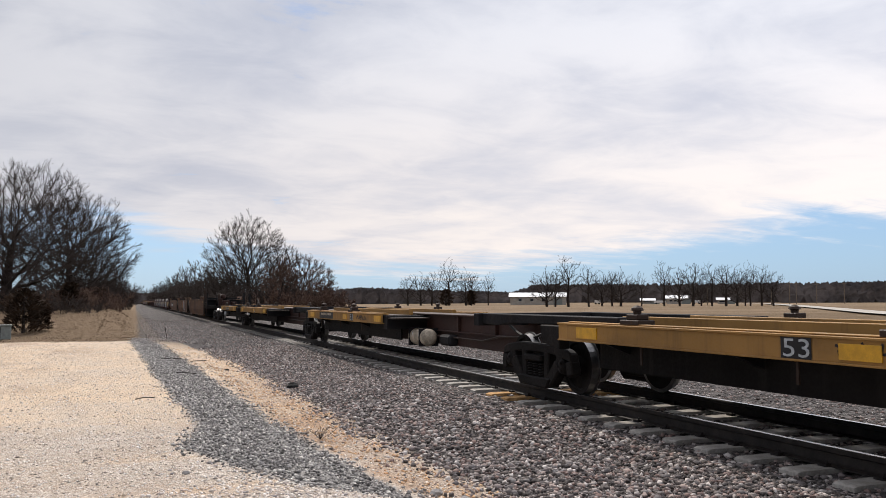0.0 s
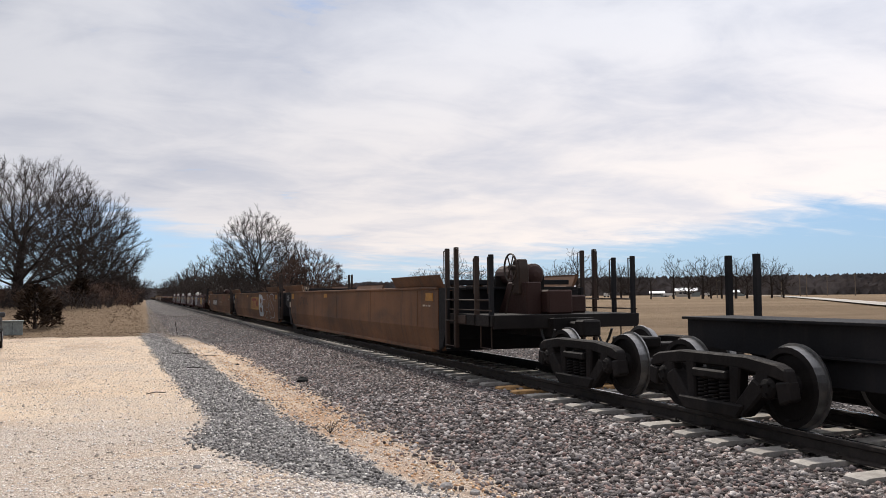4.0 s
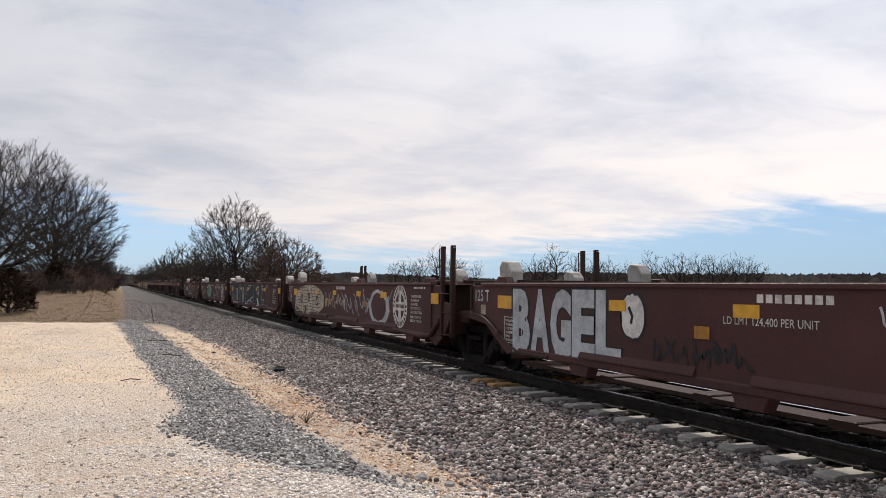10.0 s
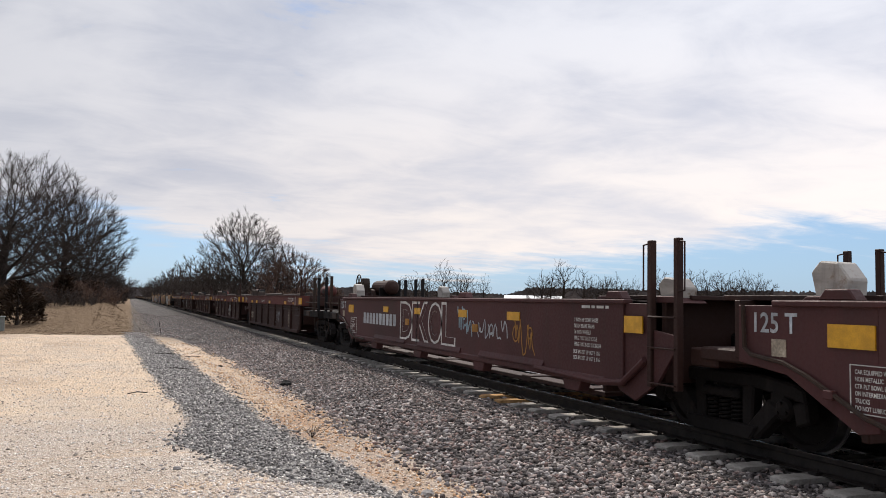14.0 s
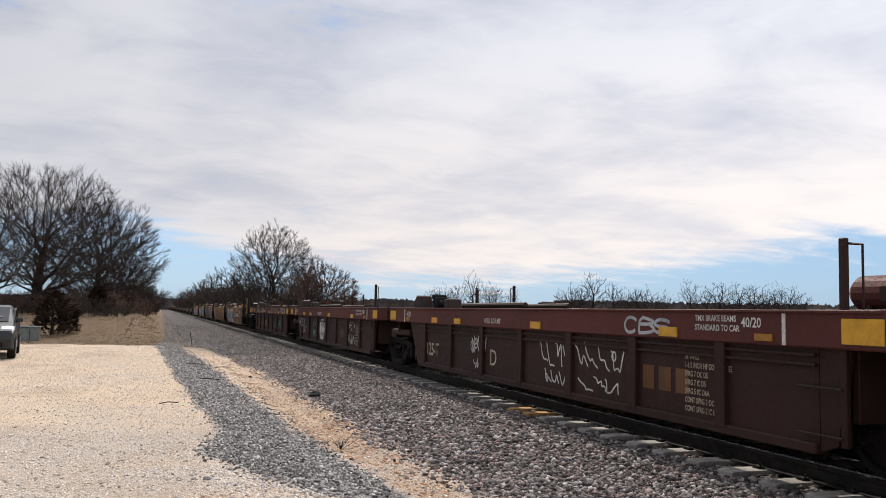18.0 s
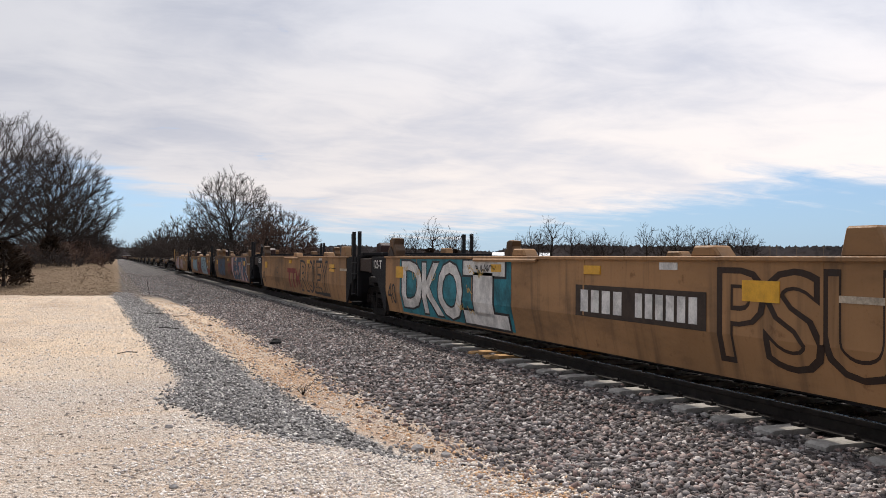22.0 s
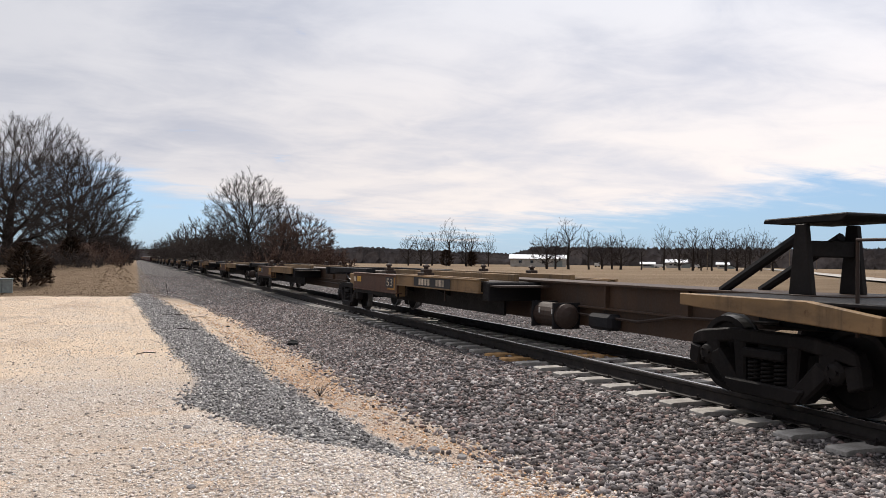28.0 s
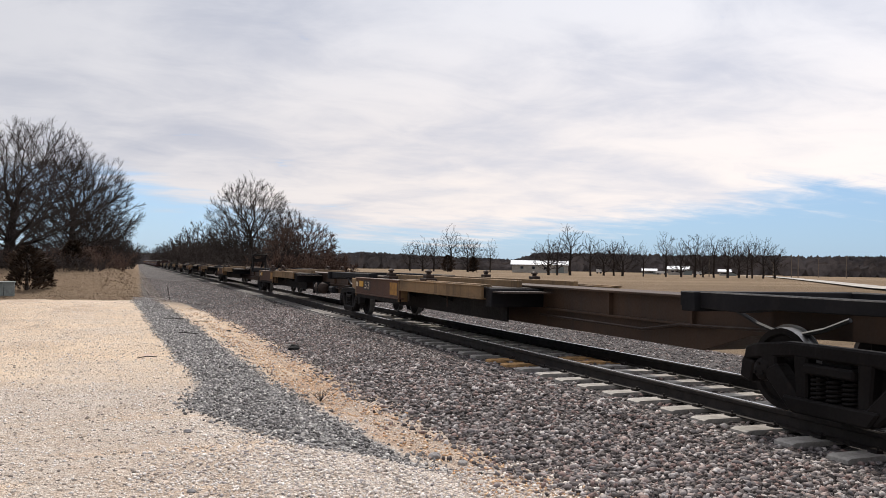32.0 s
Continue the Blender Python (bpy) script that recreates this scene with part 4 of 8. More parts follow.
    protos = [bare_tree("field_tree", 60 + i, h, r, "leafless field tree with open forked limbs", pose(*polar(az, d, -0.2)), g3, trunk=0.40, clear=c, points=n, thin=0.019, sprays=3, spread=0.13)
              for i, (az, d, h, r, n, c) in enumerate(((30.0, 232, 14.2, 4.8, 200, 0.24), (21.6, 292, 16.4, 4.6, 200, 0.28), (38.4, 240, 12.6, 5.0, 220, 0.22), (33.6, 240, 10.4, 5.6, 300, 0.12)))]
    rows = ((18.7, 295, 2, 0.86), (19.6, 292, 3, 1.12), (20.4, 296, 2, 1.0), (22.8, 290, 3, 1.22), (23.2, 298, 0, 0.85), (24.4, 294, 1, 0.70), (28.5, 232, 3, 1.02), (29.1, 230, 2, 0.80),
            (31.4, 230, 0, 0.80), (32.3, 246, 3, 0.95), (33.0, 246, 2, 0.85), (35.0, 238, 1, 0.58), (36.5, 240, 0, 0.90), (37.5, 240, 3, 0.98), (39.6, 243, 0, 0.86), (40.5, 240, 2, 0.95),
            (41.2, 244, 3, 1.05), (42.0, 242, 1, 0.74), (42.7, 245, 0, 0.80), (43.4, 246, 2, 0.80), (38.9, 246, 3, 0.7), (41.7, 250, 2, 0.7))
    rng = random.Random(9)
    for az, d, p, s in rows:
        c = copy_thing(protos[p], pose(*polar(az, d, -0.2), 0, 0, rng.uniform(0, 360)))
        c.scale = (s * rng.uniform(0.85, 1.0), s * rng.uniform(0.85, 1.0), s)
    # brush under the trees
    g4 = "leafless brush along the edges"
    for i, (az, d, wx, h, red_) in enumerate(((-4.9, 56, 3.2, 2.2, 1), (-2.7, 64, 2.6, 2.6, 1), (-1.3, 82, 2.0, 3.2, 0), (-8.0, 60, 4.0, 2.8, 1), (-3.9, 76, 4.0, 3.8, 1), (-0.9, 120, 2.2, 4.4, 0), (-6.2, 78, 4.0, 3.2, 0), (-10.5, 70, 5.0, 3.4, 1), (-1.9, 98, 2.4, 4.0, 0), (-5.4, 68, 3.0, 3.0, 0), (-3.0, 90, 3.0, 4.0, 1))):
        thicket("brush", 70 + i, 120, wx, 3.0, h * (0.55 + 0.12 * (i % 3)), "tangle of leafless russet brush under the trees", pose(*polar(az, d, ground_z(*polar(az, d)[:2]) - 0.1)), M_TWIGRED if red_ and i % 2 else M_TWIG, g4, 0.007 + 0.00007 * d)
    for i, (az, d, wx, h) in enumerate(((7.2, 118, 6, 3.6), (9.2, 116, 6, 3.8), (11.0, 112, 6, 3.6), (12.6, 114, 3.5, 2.6), (5.9, 135, 6, 4.6), (5.0, 170, 7, 5.6), (4.0, 220, 8, 6.5), (3.2, 290, 9, 7.5))):
        thicket("brush", 90 + i, 130, wx, 4.0, h, "dense leafless brush beyond the track", pose(*polar(az, d, -0.3)), M_TWIGRED if i in (2, 3) else M_TWIG, g4, 0.022 + 0.0001 * d)
    cedar(1, 1.95, 1.9, pose(*polar(-6.2, 40, ground_z(*polar(-6.2, 40)[:2]))), "dark reddish cedar shrub beside the grey box")
    cedar(2, 1.3, 1.2, pose(*polar(-5.2, 41.5, ground_z(*polar(-5.2, 41.5)[:2]))), "low dark cedar shrub", "")
    cedar(4, 1.9, 2.2, pose(*polar(-3.6, 62, ground_z(*polar(-3.6, 62)[:2]))), "dark cedar shrub under the oak")
    cedar(6, 1.7, 3.2, pose(*polar(-2.1, 72, ground_z(*polar(-2.1, 72)[:2]))), "dark spreading cedar at the edge of the brush")
    cedar(7, 5.2, 4.0, pose(*polar(23.2, 286, -0.2)), "dark cedar among the field trees")
    cedar(8, 5.6, 6.0, pose(*polar(21.4, 284, -0.2)), "broad dark shrub among the field trees")


trees()


def far_woods():
    """The wooded skyline right round the fields, many slim crowns in one mesh."""
    rng = random.Random(77)
    vs, fs = [], []

    def spike(x, y, h, w):
        o = len(vs)
        a = math.atan2(x, y)
        ux, uy = math.cos(a), -math.sin(a)
        k = rng.uniform(0.5, 0.9)
        pts = [(-0.18, 0), (0.18, 0), (0.5, 0.45), (0.36, 0.8), (rng.uniform(-0.2, 0.2), 1.0), (-0.36, 0.78), (-0.5, 0.5)]
        for p, q in pts:
            vs.append((x + ux * p * w * rng.uniform(0.7, 1.2), y + uy * p * w, q * h * rng.uniform(0.92, 1.05) - 0.8))
        fs.append((o, o + 1, o + 2, o + 6))
        fs.append((o + 6, o + 2, o + 3, o + 5))
        fs.append((o + 5, o + 3, o + 4))

    def height(az):
        pts = [(-180, 8), (-20, 8), (-8, 8), (0, 8), (12, 9), (15.4, 11.5), (19, 10.5), (23, 9.0), (26, 8.4), (28, 13.5), (32, 13.5), (37, 13), (42, 13.4), (50, 13.8), (70, 12), (180, 8)]
        return lerp_profile(az, pts)

    for i in range(15000):
        az = rng.uniform(-25, 75) if i < 12500 else rng.uniform(75, 335)
        d = rng.uniform(480, 640) if az < 44 else rng.uniform(430, 560)
        az2 = az if az < 180 else az - 360
        h = height(az2) * rng.uniform(0.72, 1.02)
        spike(*polar(az, d)[:2], h * d / 560, rng.uniform(4.0, 10.0))
    ob = raw("far_woods", vs, fs, M_HAZYWOOD)
    tagged(ob, "leafless grey-brown woods on the skyline beyond the fields", "woods", kind="stuff")


far_woods()


def grass_stuff():
    rng = random.Random(4)
    vs, fs = [], []
    for i in range(34000):
        if i < 29500:
            x = rng.uniform(-9, 1.2)
            y = 33.6 + 0.7 * noise.noise((x * 0.5, 3, 0)) + 0.4 * noise.noise((x * 1.7, 7, 0)) + 34 * rng.random() ** 1.3
            if x > 0.4 - (y - 34) * 0.02 + rng.gauss(0, 0.2):
                continue
            h = rng.uniform(0.006, 0.022)
        else:
            x, y = rng.uniform(-12, -6), rng.uniform(24, 40)
            h = rng.uniform(0.02, 0.08)
        z = ground_z(x, y)
        w = rng.uniform(0.02, 0.07)
        a = rng.uniform(0, 3.14)
        dx, dy = math.cos(a) * w, math.sin(a) * w
        o = len(vs)
        vs += [(x - dx, y - dy, z - 0.02), (x + dx, y + dy, z - 0.02), (x + rng.gauss(0, 0.12), y + rng.gauss(0, 0.12), z + h)]
        fs.append((o, o + 1, o + 2))
    tagged(raw("dry_grass", vs, fs, M_DRYGRASS), "matted tan winter grass on the bank", "grass", kind="stuff")


grass_stuff()

# ---- far farmstead, lane, poles; the parked car and small things near the drive ----
def shed(az, d, length, depth, wall, ridge, label):
    """A long low farm building with a white metal roof; its long side faces the track."""
    b = thing("farm_shed", pose(*polar(az, d, -0.1), 0, 0, -az), label, "building")
    h = length / 2
    for n, r in (("wall", (-h, h, -0.15, 0.0, 0, wall)), ("wall", (-h, h, depth, depth + 0.15, 0, wall)), ("wall", (-h, -h + 0.15, 0, depth, 0, wall)), ("wall", (h - 0.15, h, 0, depth, 0, wall))):
        part(n, boxes(r), M_SIDING, b)
    for s in (0, 1):
        a, c = (-0.6, depth / 2) if s == 0 else (depth + 0.6, depth / 2)
        part("roof", prism(bmesh.new(), [(a, wall - 0.05), (c, ridge), (c, ridge + 0.12), (a, wall + 0.07)], -h - 0.6, h + 0.6), M_ROOF, b, "white metal roof")
    for k in range(4):
        x = -h * 0.7 + k * h * 0.42
        w = part("window", boxes((x, x + 1.1, -0.22, -0.12, wall * 0.45, wall * 0.8)), M_DARKGLASS, b)
        part("window_head", boxes((x - 0.1, x + 1.2, -0.2, -0.14, wall * 0.8, wall * 0.8 + 0.1)), M_WHITE, w)
        part("window_sill", boxes((x - 0.1, x + 1.2, -0.2, -0.14, wall * 0.45 - 0.1, wall * 0.45)), M_WHITE, w)
    part("door", boxes((h * 0.55, h * 0.55 + 3.2, -0.25, -0.15, 0, wall * 0.8)), M_BOXGREY, b)
    return b


def farm():
    shed(27.9, 300, 20.5, 9, 2.9, 4.4, "long cream farm shed with a white metal roof")
    shed(37.3, 330, 7.6, 6, 2.2, 3.4, "small white farmhouse among bare trees")
    shed(35.4, 335, 5.0, 5, 1.4, 2.2, "low white outbuilding beside the barn")
    shed(40.3, 335, 4.2, 4, 1.6, 2.4, "small white shed beside the trees")
    for az, w, h in ((36.2, 4.4, 0.9), (38.6, 3.0, 1.0), (32.0, 2.2, 1.2)):
        t = thing("farm_trailer", pose(*polar(az, 320, -0.1), 0, 0, -az), "white parked farm trailer in the yard", "trailer")
        part("body", boxes((-w / 2, w / 2, 0, 2, 0.5, 0.5 + h), bevel=0.06), M_WHITE, t)
        for x in (-w * 0.3, w * 0.3):
            part("wheel", lathe(bmesh.new(), [(-0.1, 0.34), (-0.08, 0.4), (0.08, 0.4), (0.1, 0.34)], 14, "y", (x, 0.1, 0.4)), M_RUBBER, t)
    for az, d, h in ((43.3, 280, 5.4), (44.4, 280, 7.4), (44.8, 300, 7.8), (46.0, 330, 7.8), (47.6, 320, 8.0), (33.0, 260, 5.0), (39.3, 270, 6.0)):
        p = thing("utility_pole", pose(*polar(az, d, -0.1)), "weathered wooden utility pole at the field's edge", "pole", "utility poles")
        part("post", tube(bmesh.new(), (0, 0, -0.5), (0, 0, h), 0.16, 0.11, 8), M_POLE, p)
        part("crossarm", boxes((-1.0, 1.0, -0.06, 0.06, h - 0.75, h - 0.6)), M_POLE, p)
    # pale lane across the field
    pts = [polar(a, d) for a, d in ((62, 60), (56, 78), (49.9, 110), (46.6, 170), (44.6, 240), (43.1, 320), (41, 360))]
    vs, fs = [], []
    for i, p in enumerate(pts):
        q = Vector(pts[min(i + 1, len(pts) - 1)]) - Vector(pts[max(i - 1, 0)])
        n = Vector((-q.y, q.x, 0)).normalized() * 2.2
        for s in (-1, 1):
            x, y = p[0] + s * n.x, p[1] + s * n.y
            vs.append((x, y, lerp_profile(x, PROFILE) + 0.22))
        if i:
            fs.append((2 * i - 2, 2 * i - 1, 2 * i + 1, 2 * i))
    lane = raw("lane", vs, fs, M_LANE)
    tagged(lane, "pale gravel lane curving across the field", "lane", kind="structure")


farm()


def parked_car():
    c = thing("parked_car", pose(-4.62, 26.2, 0.0, 0, 0, 6), "black hatchback parked nose-on beside the drive", "car")
    # y: -2 nose towards the camera, +2 tail
    prof = [(-2.0, 0.30), (-2.05, 0.55), (-1.98, 0.78), (-1.2, 0.96), (-0.95, 1.00), (-0.15, 1.42), (0.3, 1.47), (1.2, 1.43), (1.85, 1.08), (2.02, 0.9), (2.0, 0.35), (1.7, 0.24), (-1.7, 0.24)]
    bm = bmesh.new()
    secs = ((-0.86, 0.93), (-0.80, 0.985), (0.0, 1.0), (0.80, 0.985), (0.86, 0.93))
    rows = []
    for x, k in secs:
        rows.append([bm.verts.new((x * (1 - max(0, z - 0.95) * 0.38), y * k, 0.24 + (z - 0.24) * (k if z > 0.9 else 1))) for y, z in prof])
    for a, b in zip(rows, rows[1:]):
        for i in range(len(prof)):
            j = (i + 1) % len(prof)
            bm.faces.new((a[i], a[j], b[j], b[i]))
    bm.faces.new(rows[0])
    bm.faces.new(rows[-1][::-1])
    bmesh.ops.recalc_face_normals(bm, faces=bm.faces)
    part("body", bm, M_CARPAINT, c)
    part("windscreen", prism(bmesh.new(), [(-0.93, 1.012), (-0.20, 1.405), (-0.17, 1.40), (-0.90, 1.005)], -0.66, 0.66), M_DARKGLASS, c)
    for s in (-1, 1):
        part("side_window", prism(bmesh.new(), [(-0.55, 1.02), (-0.10, 1.33), (0.45, 1.38), (0.45, 1.0)], s * 0.742, s * 0.80), M_DARKGLASS, c)
        part("side_window", prism(bmesh.new(), [(0.52, 1.0), (0.52, 1.38), (1.1, 1.34), (1.5, 1.05)], s * 0.742, s * 0.80), M_DARKGLASS, c)
        part("headlight", prism(bmesh.new(), [(-1.95, 0.68), (-1.97, 0.76), (-1.5, 0.90), (-1.42, 0.86), (-1.8, 0.68)], s * 0.52, s * 0.85, bevel=0.02), M_ALLOY, c, "clear headlight")
        m = part("mirror", boxes((s * 0.84, s * 1.02, -0.72, -0.52, 0.98, 1.12), bevel=0.03), M_CARPAINT, c)
        part("mirror_stalk", boxes((s * 0.78, s * 0.88, -0.66, -0.60, 0.97, 1.01)), M_CARPAINT, m)
        for y in (-1.25, 1.25):
            w = part("wheel", lathe(bmesh.new(), [(-0.1, 0.22), (-0.1, 0.29), (-0.07, 0.315), (0.07, 0.315), (0.1, 0.29), (0.1, 0.22)], 24, "x"), M_RUBBER, c, "", pose(s * 0.80, y, 0.315))
            part("rim", lathe(bmesh.new(), [(-0.09, 0.06), (-0.105, 0.20), (-0.06, 0.23), (0.06, 0.23), (0.105, 0.20), (0.09, 0.06)], 16, "x"), M_ALLOY, w)
    part("grille", boxes((-0.45, 0.45, -2.05, -1.96, 0.58, 0.68), (-0.6, 0.6, -2.04, -1.94, 0.34, 0.46), bevel=0.01), M_RUBBER, c)
    part("plate", boxes((-0.16, 0.16, -2.07, -2.03, 0.50, 0.57)), M_WHITE, c)
    part("sticker", boxes((0.42, 0.52, -0.735, -0.72, 1.11, 1.16)), M_WHITE, c)


parked_car()


def small_things():
    b = thing("utility_box", pose(*polar(-7.45, 36.8, 0.0), 0, 0, 6), "grey metal utility box by the cedar", "utility box")
    part("cabinet", boxes((-0.38, 0.38, -0.2, 0.2, 0.0, 0.56), bevel=0.02), M_BOXGREY, b)
    part("lid", boxes((-0.41, 0.41, -0.23, 0.23, 0.56, 0.61), bevel=0.015), M_BOXGREY, b)
    part("door_line", boxes((-0.01, 0.01, -0.206, -0.2, 0.06, 0.52)), M_RUBBER, b)
    p = thing("marker_stake", pose(1.5, 35.3, ground_z(1.5, 35.3)), "thin leaning dark stake in the gravel", "stake")
    part("rod", tube(bmesh.new(), (0, 0, -0.1), (-0.12, 0, 0.55), 0.013, seg=6), M_BARK, p)
    rng = random.Random(3)
    for i, (x, y, s, lab) in enumerate(((3.02, 16.0, 0.085, "dark clod of earth on the ballast"), (3.1, 16.4, 0.07, "dark clod of earth on the ballast"), (2.55, 6.75, 0.05, "large grey stone in the ditch"), (2.72, 6.5, 0.04, "large grey stone in the ditch"), (0.5, 7.6, 0.028, "dark stone on the drive"), (0.4, 5.6, 0.025, "dark stone on the drive"), (2.25, 20.4, 0.045, "dark clod of earth on the ballast"))):
        bm = bmesh.new()
        bmesh.ops.create_icosphere(bm, subdivisions=2, radius=s)
        for v in bm.verts:
            v.co = Vector((v.co.x * 1.3, v.co.y, v.co.z * 0.7)) * rng.uniform(0.75, 1.2)
        o = part("stone", bm, M_RUBBER if "clod" in lab else M_CHIPS, None, "", pose(x, y, ground_z(x, y) + s * 0.3))
        tagged(o, lab, "stone", "loose stones")
    for i, (x, y, l, a) in enumerate(((1.14, 17.9, 0.45, 150), (1.05, 22.4, 0.5, 170), (1.7, 22.0, 0.4, 10), (0.25, 13.3, 0.28, 5))):
        t = thing("fallen_twig", pose(x, y, ground_z(x, y) + 0.03, 0, 0, a), "short dead twig on the gravel", "twig", "dead twigs")
        part("stick", bent(bmesh.new(), [(-l / 2, 0, 0), (0, 0.03, 0.02), (l / 2, -0.02, 0.01)], 0.008), M_BARK, t)
    w = thing("dead_weed", pose(2.15, 9.6, ground_z(2.15, 9.6)), "wiry dead weed in the ditch", "weed")
    bm = bmesh.new()
    for _ in range(16):
        a, r = rng.uniform(0, 6.28), rng.uniform(0.08, 0.3)
        bent(bm, [(0, 0, 0), (r * 0.5 * math.cos(a), r * 0.5 * math.sin(a), rng.uniform(0.05, 0.14)), (r * math.cos(a), r * math.sin(a), rng.uniform(0.0, 0.18))], 0.0026, 4)
    part("stalk", bm, M_BARK, w)


small_things()

# ---- the train: articulated well cars and spine cars, all running towards the camera ----
SIDE = 1.50  # half width
WHEEL_R = 0.42
WEB = 0.46  # underside of the black sheets that stand for shade under the platforms
MADE = {}


def cached(key, build, *materials):
    """A mesh that many parts share."""
    if key not in MADE:
        bm = build()
        me = bpy.data.meshes.new(key)
        bm.to_mesh(me)
        bm.free()
        for m in materials:
            me.materials.append(m)
        MADE[key] = me
    return MADE[key]


def side_frame_mesh():
    """A cast side frame: arched top, jaws over the axle boxes, diagonals round two openings, the spring seat."""
    bm = bmesh.new()
    x0, x1 = -0.07, 0.07
    prism(bm, [(-1.14, 0.50), (-1.10, 0.64), (-0.98, 0.69), (-0.55, 0.745), (0.55, 0.745), (0.98, 0.69), (1.10, 0.64), (1.14, 0.50), (0.80, 0.56), (0.45, 0.60), (-0.45, 0.60), (-0.80, 0.56)], x0, x1, bevel=0.02)
    for s in (-1, 1):
        prism(bm, [(s * 1.14, 0.53), (s * 1.17, 0.33), (s * 1.01, 0.27), (s * 0.96, 0.50)], x0 - 0.01, x1 + 0.01, bevel=0.02)
        prism(bm, [(s * 0.90, 0.60), (s * 0.68, 0.60), (s * 0.66, 0.40), (s * 0.80, 0.30)], x0, x1, bevel=0.02)
        prism(bm, [(s * 0.86, 0.42), (s * 0.66, 0.52), (s * 0.30, 0.14), (s * 0.50, 0.075)], x0 - 0.02, x1 + 0.02, bevel=0.025)
        prism(bm, [(s * 0.46, 0.63), (s * 0.28, 0.63), (s * 0.28, 0.18), (s * 0.42, 0.18)], x0, x1, bevel=0.02)
    prism(bm, [(-0.55, 0.22), (-0.44, 0.065), (0.44, 0.065), (0.55, 0.22)], x0 - 0.05, x1 + 0.05, bevel=0.02)
    box(bm, x0 - 0.05, x1 + 0.05, -0.29, 0.29, 0.46, 0.56, 0.02)
    return bm


def wheelset_mesh():
    bm = bmesh.new()
    for s in (-1, 1):
        prof = [(-0.075, 0.39), (-0.070, 0.445), (-0.045, 0.45), (-0.045, 0.42), (0.065, 0.41), (0.068, 0.35), (0.03, 0.33), (0.02, 0.16), (0.07, 0.13), (0.07, 0.06)]
        lathe(bm, [(s * (0.725 + d), r) for d, r in prof], 32)
        lathe(bm, [(s * d, r) for d, r in ((0.86, 0.085), (0.90, 0.115), (1.04, 0.115), (1.07, 0.09), (1.085, 0.05))], 12)
        for i in range(3):
            a = 2.094 * i
            tube(bm, (s * 1.06, 0.06 * math.cos(a), 0.06 * math.sin(a)), (s * 1.10, 0.06 * math.cos(a), 0.06 * math.sin(a)), 0.018, seg=6)
    tube(bm, (-0.95, 0, 0), (0.95, 0, 0), 0.08, seg=12)
    for f in bm.faces:  # the polished tread and flange
        c = f.calc_center_median()
        if math.hypot(c.y, c.z) > 0.402 and len(f.verts) == 4:
            f.material_index = 1
    return bm


def add_truck(parent, y):
    """A two-axle truck under a car: bolster with side frames, spring nests and wheelsets."""
    # its upright side plates are added to block the bright view through the springs
    t = part("truck", boxes((-0.98, 0.98, -0.18, 0.18, 0.50, 0.66), (-0.25, 0.25, -0.28, 0.28, 0.60, 0.76), (-0.88, -0.82, -0.30, 0.30, 0.14, 0.52), (0.82, 0.88, -0.30, 0.30, 0.14, 0.52), bevel=0.02), M_TRUCK, parent, "black cast-iron truck", pose(0, y, 0))
    sf = cached("side_frame", side_frame_mesh, M_TRUCK)
    ws = cached("wheelset", wheelset_mesh, M_TRUCK, M_TREAD)

    def spring():
        bm, rows, n = bmesh.new(), [], 60
        for i in range(n + 1):
            a = 5.5 * 2 * math.pi * i / n
            row = []
            for j in range(5):
                q = 2 * math.pi * j / 5
                r = 0.068 + 0.016 * math.cos(q)
                row.append(bm.verts.new((r * math.cos(a), r * math.sin(a), 0.22 + 0.235 * i / n + 0.016 * math.sin(q))))
            rows.append(row)
        for p, q in zip(rows, rows[1:]):
            for j in range(5):
                bm.faces.new((p[j], p[(j + 1) % 5], q[(j + 1) % 5], q[j]))
        return bm
    sp = cached("coil_spring", spring, M_TRUCK)
    for s in (-1, 1):
        o = new("side_frame", sf)
        o.parent = t
        o.matrix_basis = pose(s * 0.98, 0, 0)
        for d in (-0.18, 0.0, 0.18):
            o = new("coil_spring", sp)
            o.parent = t
            o.matrix_basis = pose(s * 0.99, d, 0)
    for s in (-1, 1):
        o = new("wheelset", ws)
        o.parent = t
        o.matrix_basis = pose(0, s * 0.86, WHEEL_R)
    return t


def grab(parent, pts, r=0.013, material=None, name="grab_iron"):
    return part(name, bent(bmesh.new(), pts, r), material or M_RUST, parent)


def ladder(parent, y, x, z0, z1, rungs, material, gap=0.47):
    for d, hoop in ((0.0, 1), (-gap, -1)):
        part("ladder_post", boxes((x - 0.03, x + 0.05, y + d - 0.038, y + d + 0.038, z0, z1), bevel=0.008), material, parent)
        h = hoop * 0.13
        grab(parent, [(x - 0.01, y + d, z1 - 0.03), (x - 0.01, y + d + h, z1 - 0.05), (x - 0.01, y + d + h, z1 - 0.58), (x - 0.01, y + d, z1 - 0.60)], 0.011, material, "hand_hoop")
    for z in rungs:
        grab(parent, [(x - 0.04, y, z), (x - 0.04, y - gap, z)], 0.012, material, "rung")


